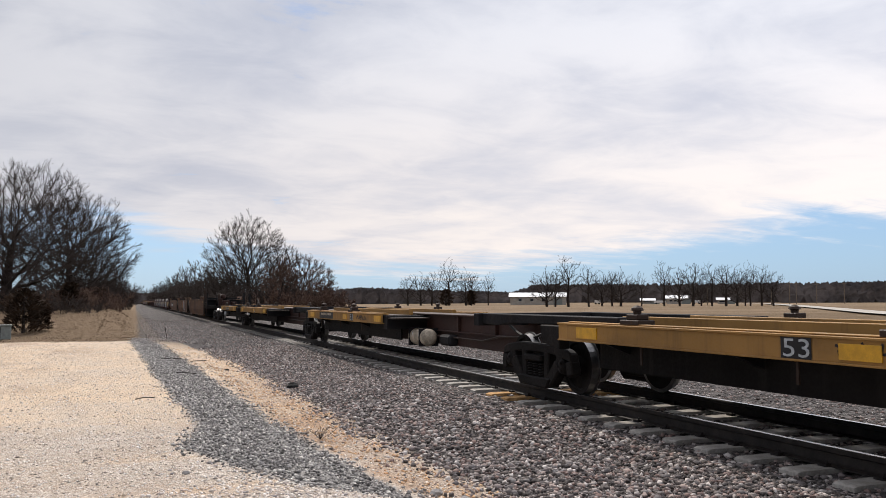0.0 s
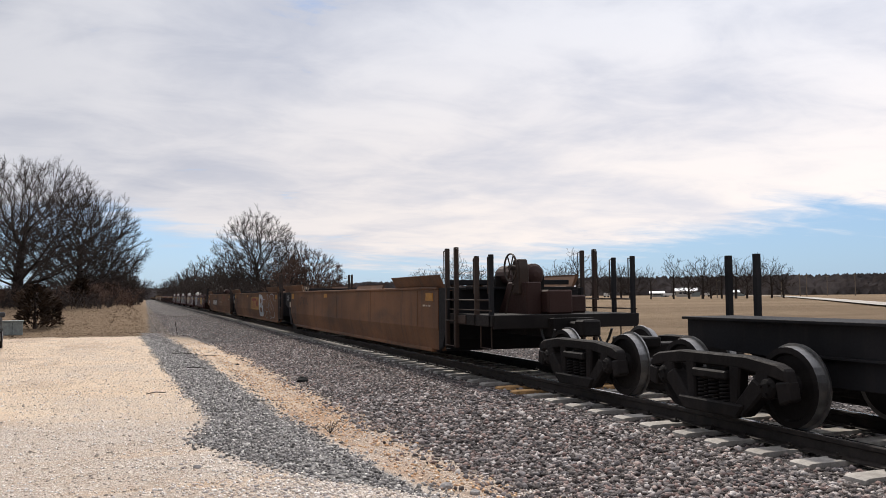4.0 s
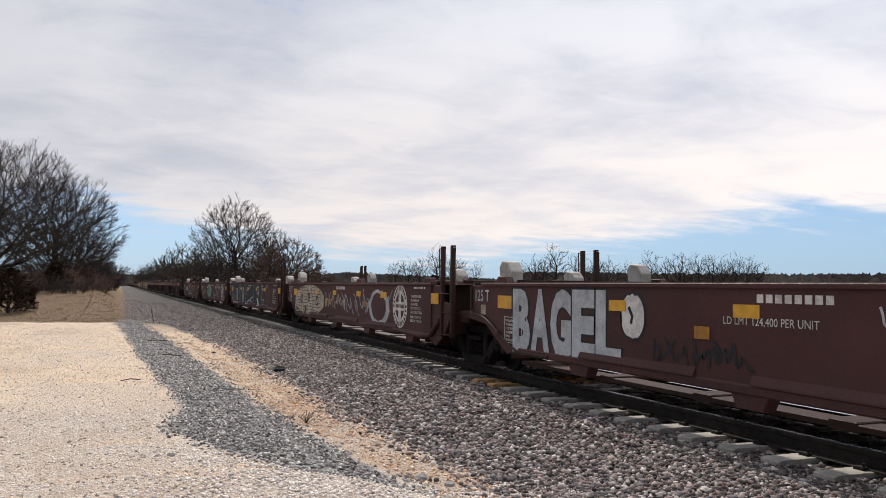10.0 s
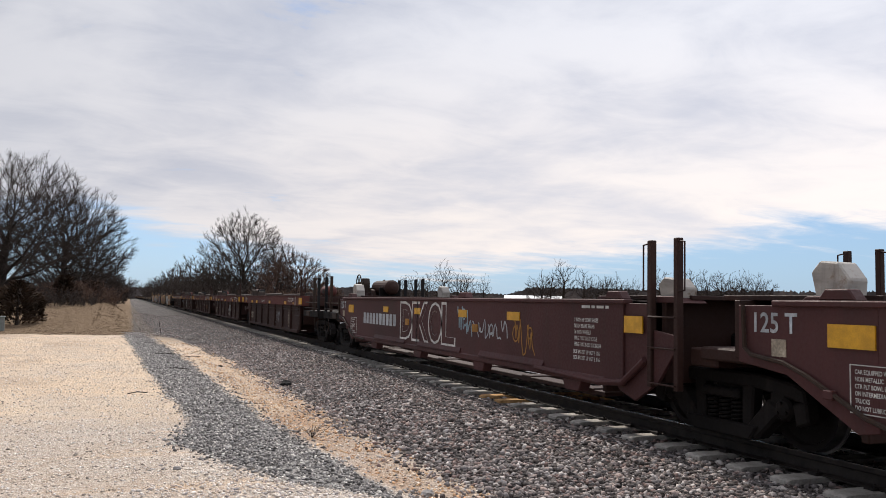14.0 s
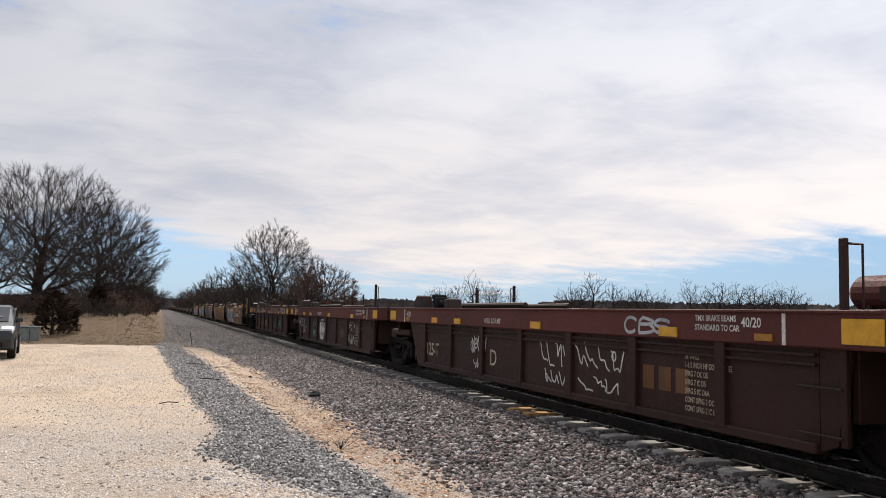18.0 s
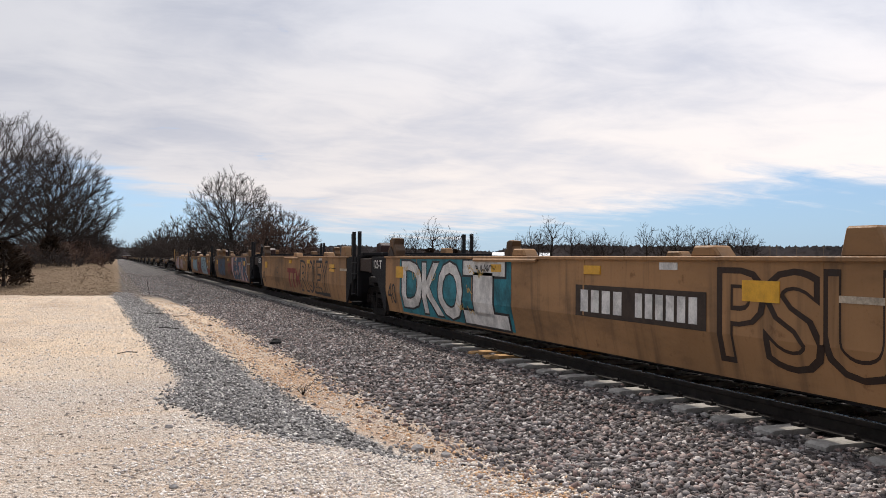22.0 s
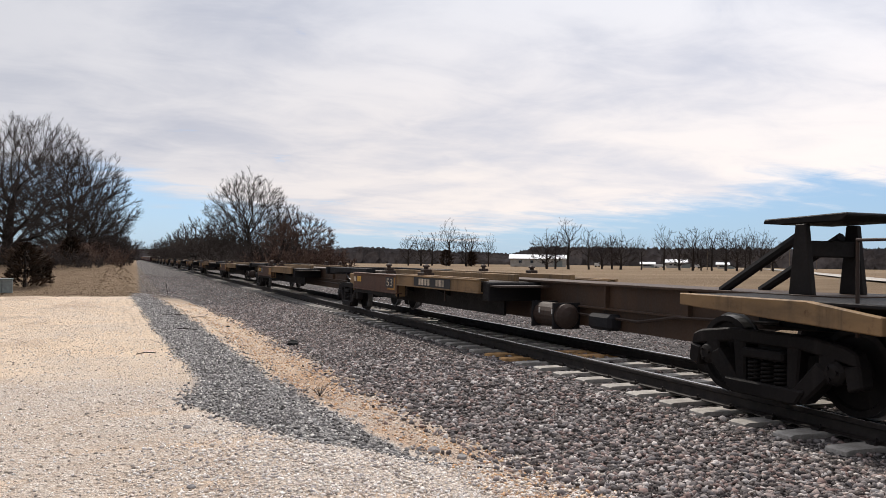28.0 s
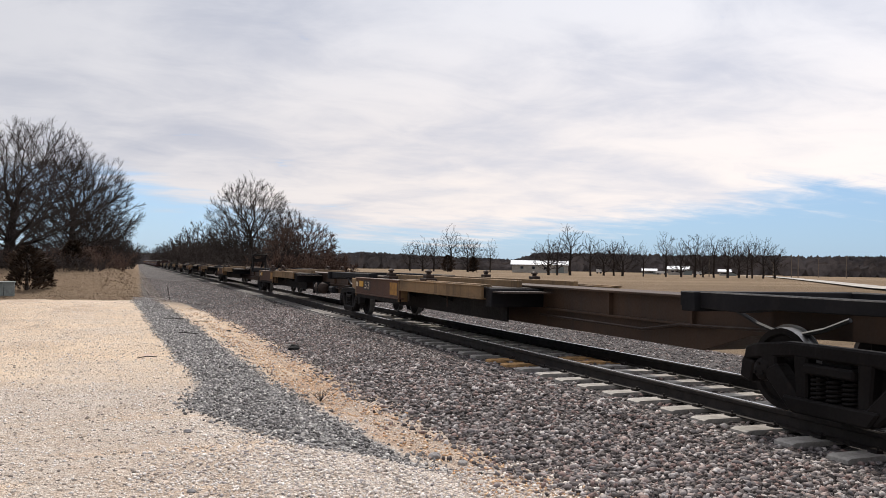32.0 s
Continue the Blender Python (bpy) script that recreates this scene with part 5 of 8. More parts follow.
def hand_brake(parent, x, y, z, material, size=0.27):
    bm = bmesh.new()
    ring(bm, (0, 0, 0), size, 0.018, "x", 22, 6)
    for i in range(6):
        a = 1.047 * i
        tube(bm, (0, 0.05 * math.cos(a), 0.05 * math.sin(a)), (0, size * math.cos(a), size * math.sin(a)), 0.014, seg=5)
    tube(bm, (-0.03, 0, 0), (0.2, 0, 0), 0.05, seg=8)
    w = part("brake_wheel", bm, M_RUST, parent, "", pose(x, y, z))
    part("brake_housing", prism(bmesh.new(), [(-0.15, -0.50), (0.17, -0.50), (0.18, 0.03), (0.09, 0.16), (-0.09, 0.16), (-0.15, 0.0)], 0.10, 0.30, bevel=0.02), material, parent, "", pose(x, y, z))
    return w


def air_tank(parent, x, y, z, r, length, material, label=""):
    prof = [(-length / 2, r * 0.25), (-length / 2 + 0.04, r * 0.75), (-length / 2 + 0.1, r), (length / 2 - 0.1, r), (length / 2 - 0.04, r * 0.75), (length / 2, r * 0.25)]
    return part("air_tank", lathe(bmesh.new(), prof, 18, "y"), material, parent, label, pose(x, y, z))


def section_side(bm, sec, y0, y1):
    """A side wall: its cross-section (x, z) drawn along the car."""
    return prism(bm, sec, y0, y1, "y")


def mirror(sec):
    return [(-x, z) for x, z in sec]


def reflector(parent, y, z, w=0.42, h=0.13, x=-SIDE, old=False):
    return part("reflector", boxes((x - 0.014, x + 0.002, y - w, y, z, z + h)), M_ORANGE if old else M_REFLECT, parent)


def well_frame(car, L, z_top, paint, dark, truck_back, shift):
    """Floor, ends, draft sills and trucks that all well units share."""
    for x in (-1, 1):
        part("floor_ledge", boxes((x * 1.34, x * 1.06, 0.7, L - 3.3, 0.25, 0.31), bevel=0.008), dark, car)
    # added plate along the open floor, there to keep sun off the sleepers
    part("floor_plate", boxes((-0.78, 0.78, 0.75, L - 3.35, 0.30, 0.32)), dark, car)
    n = 7
    for k in range(n):
        y = 0.95 + (L - 4.9) * k / (n - 1)
        part("floor_beam", boxes((-1.34, 1.34, y, y + 0.30, 0.235, 0.33), bevel=0.01), dark, car)
    for y in (0.62, L - 3.1):
        part("end_bulkhead", boxes((-1.38, 1.38, y, y + 0.08, 0.32, z_top - 0.12), bevel=0.01), dark, car)
    part("draft_sill", boxes((-0.34, 0.34, -0.9, 0.7, 0.72, 1.02), (-0.9, 0.9, -0.5, 0.7, 0.94, 1.04), bevel=0.01), dark, car)
    part("draft_sill", boxes((-0.34, 0.34, L - 3.2, L - 1.7, 0.72, 1.02), (-0.55, 0.55, L - 3.2, L - 1.3, 1.0, 1.06), bevel=0.01), dark, car)
    part("end_walkway", boxes((-1.2, 1.2, shift - 0.3, 0.7, z_top - 0.10, z_top - 0.05), bevel=0.005), dark, car)
    part("end_walkway", boxes((-1.2, 1.2, L - 3.1, L - 1.2, z_top - 0.10, z_top - 0.05), bevel=0.005), dark, car)
    # cross plates that close the end above the trucks
    part("end_plate", boxes((-1.36, 1.36, shift - 0.05, shift + 0.03, 0.55, z_top - 0.1), bevel=0.006), dark, car)
    part("end_plate", boxes((-1.36, 1.36, L - 1.62, L - 1.54, 0.92, z_top - 0.1), bevel=0.006), dark, car)
    part("body_bolster", boxes((-1.30, 1.30, L - truck_back - 0.22, L - truck_back + 0.22, 0.78, 0.98), (-1.34, -0.5, L - 2.4, L - truck_back, 0.86, 1.0), (0.5, 1.34, L - 2.4, L - truck_back, 0.86, 1.0), bevel=0.02), dark, car)
    part("articulation", boxes((-0.45, 0.45, L - 1.7, L - 0.2, 0.70, 1.12), (-0.25, 0.25, L - 1.0, L + 0.4, 0.78, 1.02), bevel=0.03), M_TRUCK, car)
    for s in (-0.3, 0.45):
        pts = [(s, L - 1.6 + 1.2 * k / 8, 0.95 - 0.28 * math.sin(math.pi * k / 8)) for k in range(9)]
        part("air_hose", bent(bmesh.new(), pts, 0.022), M_HOSE, car)
    bm = bmesh.new()
    for s in (-0.95, 0.95):
        tube(bm, (s, 0.6, z_top + 0.03), (s, L - 3.0, z_top + 0.03), 0.02, seg=6)
    add_truck(car, L - truck_back)
    bm.free()


def make_brown_well(L=19.5):
    car = thing("well_car", None, "", "rail car")
    sec = [(-SIDE, 1.54), (-SIDE, 0.74), (-1.40, 0.30), (-1.33, 0.30), (-1.42, 0.74), (-1.42, 1.54)]
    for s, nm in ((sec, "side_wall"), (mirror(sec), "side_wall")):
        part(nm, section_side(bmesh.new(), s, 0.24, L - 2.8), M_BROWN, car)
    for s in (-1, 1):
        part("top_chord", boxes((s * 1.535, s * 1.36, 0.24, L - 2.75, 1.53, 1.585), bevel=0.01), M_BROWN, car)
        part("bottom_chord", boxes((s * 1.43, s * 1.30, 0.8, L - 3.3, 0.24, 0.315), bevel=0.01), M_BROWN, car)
        # plate that rises over the truck
        part("end_plate", prism(bmesh.new(), [(L - 2.8, 1.53), (L - 2.8, 0.30), (L - 2.62, 0.30), (L - 2.2, 0.84), (L - 2.5, 0.97), (L - 2.75, 1.53)], s * 1.42, s * 1.488, bevel=0.006), M_BLACK, car)
        part("corner_panel", prism(bmesh.new(), [(L - 2.75, 1.56), (L - 2.72, 0.98), (L - 2.30, 0.90), (L - 1.45, 1.06), (L - 1.45, 1.56)], s * 1.43, s * 1.49, bevel=0.006), M_BLACK, car, "dark grey corner panel")
        part("corner_panel", prism(bmesh.new(), [(0.24, 1.56), (0.24, 0.30), (0.02, 0.40), (-0.25, 0.95), (-0.25, 1.56)], s * 1.43, s * 1.49, bevel=0.006), M_BLACK, car, "dark grey corner panel")
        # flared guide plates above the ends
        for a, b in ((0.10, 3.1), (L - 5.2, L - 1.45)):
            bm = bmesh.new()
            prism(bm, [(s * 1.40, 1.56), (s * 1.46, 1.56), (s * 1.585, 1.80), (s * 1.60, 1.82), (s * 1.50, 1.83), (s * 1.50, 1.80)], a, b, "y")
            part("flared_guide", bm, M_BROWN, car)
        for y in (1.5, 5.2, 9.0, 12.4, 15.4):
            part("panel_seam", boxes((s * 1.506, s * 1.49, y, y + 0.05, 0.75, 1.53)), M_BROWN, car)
    well_frame(car, L, 1.62, M_BROWN, M_BLACK, 1.30, -0.2)
    for row in ((-1.35, 1.35, 0.1, 0.22, 1.62, 1.72), (-1.35, 1.35, L - 1.75, L - 1.6, 1.62, 1.72)):
        part("cross_tie", boxes(row, bevel=0.01), M_BLACK, car)
    ladder(car, -0.2, -1.48, 0.42, 2.33, (0.45, 0.93, 1.33), M_RUST)
    ladder(car, -0.2, 1.48, 0.42, 2.33, (0.45, 0.93, 1.33), M_RUST)
    lettering("load_stencil", "125T", M_GREYPAINT, car, -1.494, L - 1.80, 1.24, 0.20, 0.9)
    part("placard", boxes((-1.499, -1.49, L - 2.62, L - 2.42, 0.98, 1.18)), M_CREAM, car, "small cream placard")
    reflector(car, 0.95, 1.30, 0.42, 0.16, old=True)
    reflector(car, L - 2.95, 1.30, 0.42, 0.20, old=True)
    reflector(car, L * 0.55, 1.36, 0.42, 0.12, old=True)
    return car


def stencil_lines(car, y, z, height, lines, paint, x):
    """Rows of stencilled words, one under the other."""
    for i, text in enumerate(lines):
        lettering("stencil_line", text, paint, car, x, y, z - i * height * 1.55, height, 0.72)


def make_maroon_well(L=15.4):
    car = thing("well_car", None, "", "rail car")
    for s in (-1, 1):
        part("side_wall", boxes((s * 1.50, s * 1.44, 0.08, L - 3.3, 0.50, 1.45), bevel=0.006), M_MAROON, car)
        part("top_chord", boxes((s * 1.53, s * 1.40, 0.02, L - 2.2, 1.44, 1.50), bevel=0.012), M_MAROON, car)
        part("bottom_chord", boxes((s * 1.52, s * 1.36, 0.45, L - 3.5, 0.42, 0.53), bevel=0.02), M_MAROON, car)
        for y in (1.0, 4.0, 7.0, 10.0):
            part("sill_bracket", prism(bmesh.new(), [(y, 0.43), (y + 0.5, 0.43), (y + 0.42, 0.28), (y + 0.08, 0.28)], s * 1.34, s * 1.50, bevel=0.01), M_MAROON, car)
        for y in (2.0, 5.0, 8.0):
            part("kick_ledge", prism(bmesh.new(), [(s * 1.50, 0.62), (s * 1.535, 0.54), (s * 1.535, 0.52), (s * 1.50, 0.52)], y, y + 2.2, "y"), M_MAROON, car)
        part("end_plate", prism(bmesh.new(), [(L - 3.3, 1.45), (L - 3.3, 0.44), (L - 3.1, 0.40), (L - 2.35, 0.82), (L - 1.75, 0.90), (L - 1.75, 1.45)], s * 1.445, s * 1.496, bevel=0.006), M_MAROON, car)
        part("end_plate", prism(bmesh.new(), [(0.08, 0.52), (0.30, 0.52), (0.20, 0.40), (-0.12, 0.30), (-0.55, 0.55), (-0.85, 0.92), (-0.85, 1.10), (-0.35, 1.16), (-0.35, 1.45), (0.08, 1.45)], s * 1.425, s * 1.47, bevel=0.006), M_MAROON, car)
        part("sill_tube", bent(bmesh.new(), [(s * 1.52, 2.2, 0.50), (s * 1.53, 0.55, 0.46), (s * 1.52, 0.05, 0.50), (s * 1.49, -0.35, 0.80)], 0.045, 8), M_MAROON, car)
        for y in (0.10, 4.8, L - 3.1):
            part("container_guide", prism(bmesh.new(), [(y, 1.50), (y + 0.40, 1.50), (y + 0.32, 1.60), (y + 0.08, 1.60)], s * 1.36, s * 1.50, bevel=0.012), M_MAROON, car)
        for y, tall in ((-0.55, 0.24), (L - 2.66, 0.34)):
            bm = bmesh.new()
            prism(bm, [(y - 0.20, 1.50), (y + 0.14, 1.50), (y + 0.20, 1.50 + tall * 0.75), (y + 0.10, 1.52 + tall), (y - 0.10, 1.50 + tall), (y - 0.22, 1.50 + tall * 0.55)], s * 1.10, s * 1.32, bevel=0.015)
            part("corner_cone", bm, M_WORNWHITE, car, "battered white-painted corner guide")
            part("cone_base", prism(bmesh.new(), [(y - 0.3, 1.46), (y + 0.3, 1.46), (y + 0.17, 1.54), (y - 0.17, 1.54)], s * 1.02, s * 1.40, bevel=0.01), M_MAROON, car)
    well_frame(car, L, 1.60, M_MAROON, M_DKBROWN, 1.0, -0.5)
    ladder(car, -0.44, -1.48, 0.50, 2.18, (0.55, 0.95, 1.30), M_DKBROWN)
    ladder(car, -0.44, 1.48, 0.50, 2.18, (0.55, 0.95, 1.30), M_DKBROWN)
    lettering("load_stencil", "125 T", M_GREYPAINT, car, -1.502, L - 1.92, 1.20, 0.19, 0.9)
    for y, w in ((-0.32, 0.36), (L - 3.28, 0.46), (2.75, 0.42), (4.75, 0.36), (7.1, 0.34), (9.2, 0.34)):
        reflector(car, y + w, 1.16 if 2 < y < L - 4 else 1.10, w, 0.13 if 2 < y < L - 4 else 0.20)
    for y in (4.5, 8.0):
        reflector(car, y, 0.92, 0.22, 0.13, old=True)
    stencil_lines(car, 1.18, 1.20, 0.052, ("2 INCH HF COMP SHOES", "NO 24 BRAKE BEAMS", "36 INCH WHEELS", "SPRG 7 OC D-5 7 IC D-5", "SPRG 2 OC B-353 2 IC B-354"), M_WHITE, -1.505)
    stencil_lines(car, 1.20, 0.78, 0.050, ("SIDE BRG SET UP HGT 5 1/16", "SIDE BRG SET UP HGT 5 3/16"), M_WHITE, -1.505)
    stencil_lines(car, L - 3.08, 0.90, 0.038, ("CAR EQUIPPED WITH", "NON METALLIC", "CTR PLT BOWL LINER", "ON INTERMEDIATE", "TRUCKS", "DO NOT LUBRICATE"), M_WHITE, -1.506)
    for y0, y1, z0, z1 in ((L - 3.03, L - 3.60, 0.968, 0.976), (L - 3.03, L - 3.60, 0.575, 0.583), (L - 3.03, L - 3.038, 0.575, 0.976), (L - 3.592, L - 3.60, 0.575, 0.976)):
        part("notice_border", boxes((-1.505, -1.498, y1, y0, z0, z1)), M_WHITE, car)
    for s in (-1, 1):
        part("train_pipe", bent(bmesh.new(), [(s * 1.525, L - 1.84, 1.45), (s * 1.525, L - 1.86, 1.04), (s * 1.53, L - 1.95, 0.98), (s * 1.53, L - 2.35, 0.93), (s * 1.53, L - 2.6, 0.84), (s * 1.53, L - 3.2, 0.55), (s * 1.53, L - 3.5, 0.47), (s * 1.53, L - 4.4, 0.46)], 0.022), M_RUST, car)
        part("pipe_clamp", boxes((s * 1.56, s * 1.49, L - 2.9, L - 2.8, 0.66, 0.74), bevel=0.008), M_MAROON, car)
    small_print(car, 1.0, 1.38, 0.8, 1, M_WHITE, -1.505, 0.07, 8)
    part("placard", boxes((-1.503, -1.495, L - 2.35, L - 2.18, 0.98, 1.14)), M_CREAM, car, "pale paper placard")
    return car


def make_red_well(L=15.35):
    car = thing("well_car", None, "", "rail car")
    for s in (-1, 1):
        part("top_chord", boxes((s * 1.52, s * 1.26, -0.45, L - 1.35, 1.19, 1.52), bevel=0.015), M_RED, car, "oxide red top beam")
        part("side_wall", boxes((s * 1.45, s * 1.39, 0.30, L - 3.6, 0.30, 1.20)), M_DKBROWN, car, "dark brown lower side")
        part("bottom_chord", boxes((s * 1.50, s * 1.34, 0.30, L - 3.6, 0.24, 0.34), bevel=0.012), M_DKBROWN, car)
        part("end_plate", prism(bmesh.new(), [(L - 3.6, 1.20), (L - 3.6, 0.26), (L - 3.45, 0.26), (L - 2.95, 1.02), (L - 2.8, 1.20)], s * 1.39, s * 1.446, bevel=0.005), M_DKBROWN, car)
        part("end_plate", prism(bmesh.new(), [(0.30, 1.20), (0.30, 0.26), (0.10, 0.34), (-0.05, 1.20)], s * 1.39, s * 1.446, bevel=0.005), M_DKBROWN, car)
        for k in range(7):
            y = 1.5 + k * (L - 5.6) / 6
            part("side_post", boxes((s * 1.51, s * 1.44, y, y + 0.16, 0.30, 1.19), bevel=0.008), M_DKBROWN, car)
        for z in (1.11, 1.02):
            part("wall_rib", boxes((s * 1.485, s * 1.44, 0.32, L - 3.62, z, z + 0.035), bevel=0.006), M_DKBROWN, car)
        part("chord_lip", boxes((s * 1.545, s * 1.24, -0.45, L - 1.35, 1.505, 1.535), bevel=0.006), M_RED, car)
    well_frame(car, L, 1.60, M_DKBROWN, M_DKBROWN, 0.95, 0.0)
    for row in ((-1.3, 1.3, -0.35, -0.15, 1.2, 1.5), (-1.3, 1.3, L - 1.75, L - 1.5, 1.2, 1.5)):
        part("cross_beam", boxes(row, bevel=0.01), M_DKBROWN, car)
    # one tall post with a hoop at each corner
    for s in (-1, 1):
        part("corner_post", boxes((s * 1.49, s * 1.43, -0.035, 0.035, 0.34, 2.17), bevel=0.01), M_DKBROWN, car)
        grab(car, [(s * 1.44, -0.03, 2.12), (s * 1.44, -0.18, 2.10), (s * 1.44, -0.18, 1.45), (s * 1.44, -0.03, 1.42)], 0.012, M_DKBROWN, "hand_hoop")
        for z in (0.42, 0.84, 1.28):
            grab(car, [(s * 1.50, 0.50, z), (s * 1.50, 0.0, z)], 0.014, M_RUST, "rung")
        part("container_guide", prism(bmesh.new(), [(L - 4.85, 1.53), (L - 4.5, 1.53), (L - 4.54, 1.72), (L - 4.78, 1.74)], s * 0.95, s * 1.25, bevel=0.02), M_RUST, car)
    bm = bmesh.new()
    for s in (-0.6, 0.3):
        tube(bm, (s, L - 7.2, 1.62), (s, L - 2.2, 1.60), 0.05, seg=8)
    part("brake_pipe", bm, M_RUST, car)
    part("container_guide", prism(bmesh.new(), [(L - 2.95, 1.53), (L - 2.5, 1.53), (L - 2.5, 1.74), (L - 2.62, 1.84), (L - 2.86, 1.82)], -1.25, -0.95, bevel=0.02), M_RUST, car, "rusty angled container guide")
    part("corner_post", boxes((1.43, 1.49, L - 2.2, L - 2.13, 1.5, 2.17), bevel=0.01), M_DKBROWN, car)
    grab(car, [(1.44, L - 2.14, 2.12), (1.44, L - 2.0, 2.10), (1.44, L - 2.0, 1.6), (1.44, L - 2.14, 1.58)], 0.012, M_DKBROWN, "hand_hoop")
    air_tank(car, -0.45, 0.25, 1.72, 0.18, 1.15, M_RED, "oxide red air reservoir")
    part("tank_plate", boxes((-0.645, -0.625, 0.12, 0.38, 1.64, 1.78)), M_RUST, car)
    for d in (-0.3, 0.3):
        part("tank_cradle", boxes((-0.6, -0.3, 0.25 + d - 0.03, 0.25 + d + 0.03, 1.50, 1.60), bevel=0.006), M_DKBROWN, car)
    part("brake_valve", boxes((-1.0, -0.72, L - 3.35, L - 3.1, 1.55, 1.80), (-1.03, -0.7, L - 3.2, L - 3.05, 1.74, 1.86), (-0.95, -0.75, L - 3.5, L - 3.3, 1.60, 1.72), bevel=0.025), M_BLACK, car)
    bm = bmesh.new()
    for i in range(3):
        bent(bm, [(-0.85 + 0.05 * i, L - 2.9 - 0.09 * k, 1.80 - 0.06 * i - 0.018 * k * k * 0.5) for k in range(6)], 0.014)
    part("brake_hose", bm, M_HOSE, car)
    for y, w in ((-0.02, 0.42), (L - 1.43, 0.46)):
        reflector(car, y if y > 0 else y - 0.02, 1.24, w, 0.22, -1.525)
    for y in (2.6, 6.0, 9.4, L - 4.6):
        reflector(car, y, 1.22, 0.34, 0.11, -1.525)
    part("white_stripe", boxes((-1.527, -1.515, 0.62, 0.665, 1.20, 1.51)), M_WHITE, car)
    part("white_stripe", boxes((-1.527, -1.515, L - 2.62, L - 2.575, 1.20, 1.51)), M_WHITE, car)
    lettering("size_stencil", "40/20", M_WHITE, car, -1.526, 1.22, 1.36, 0.10, 0.9)
    lettering("size_stencil", "40/20", M_WHITE, car, -1.526, L - 2.75, 1.33, 0.12, 0.9)
    lettering("load_stencil", "125-T", M_CREAM, car, -1.455, L - 4.05, 0.52, 0.27, 0.9)
    reflector(car, L - 2.76, 1.23, 0.24, 0.08, -1.525, True)
    reflector(car, 1.02, 1.23, 0.24, 0.07, -1.525, True)
    stencil_lines(car, 2.22, 0.98, 0.062, ("36 WHLS", "1-1/2 INCH HF COMP SHOES", "SPRG 7 OC D5", "SPRG 7 IC D5", "SPRG 5 IIC D6A", "CONT SPRG 2 OC B353", "CONT SPRG 2 IC B354"), M_CREAM, -1.455)
    lettering("beam_stencil", "TMX BRAKE BEAMS", M_WHITE, car, -1.526, 1.95, 1.41, 0.065, 0.85)
    lettering("beam_stencil", "STANDARD TO CAR", M_WHITE, car, -1.526, 1.95, 1.31, 0.065, 0.85)
    lettering("well_stencil", "WELL LD LMT", M_WHITE, car, -1.526, 7.9, 1.27, 0.09, 0.95)
    return car


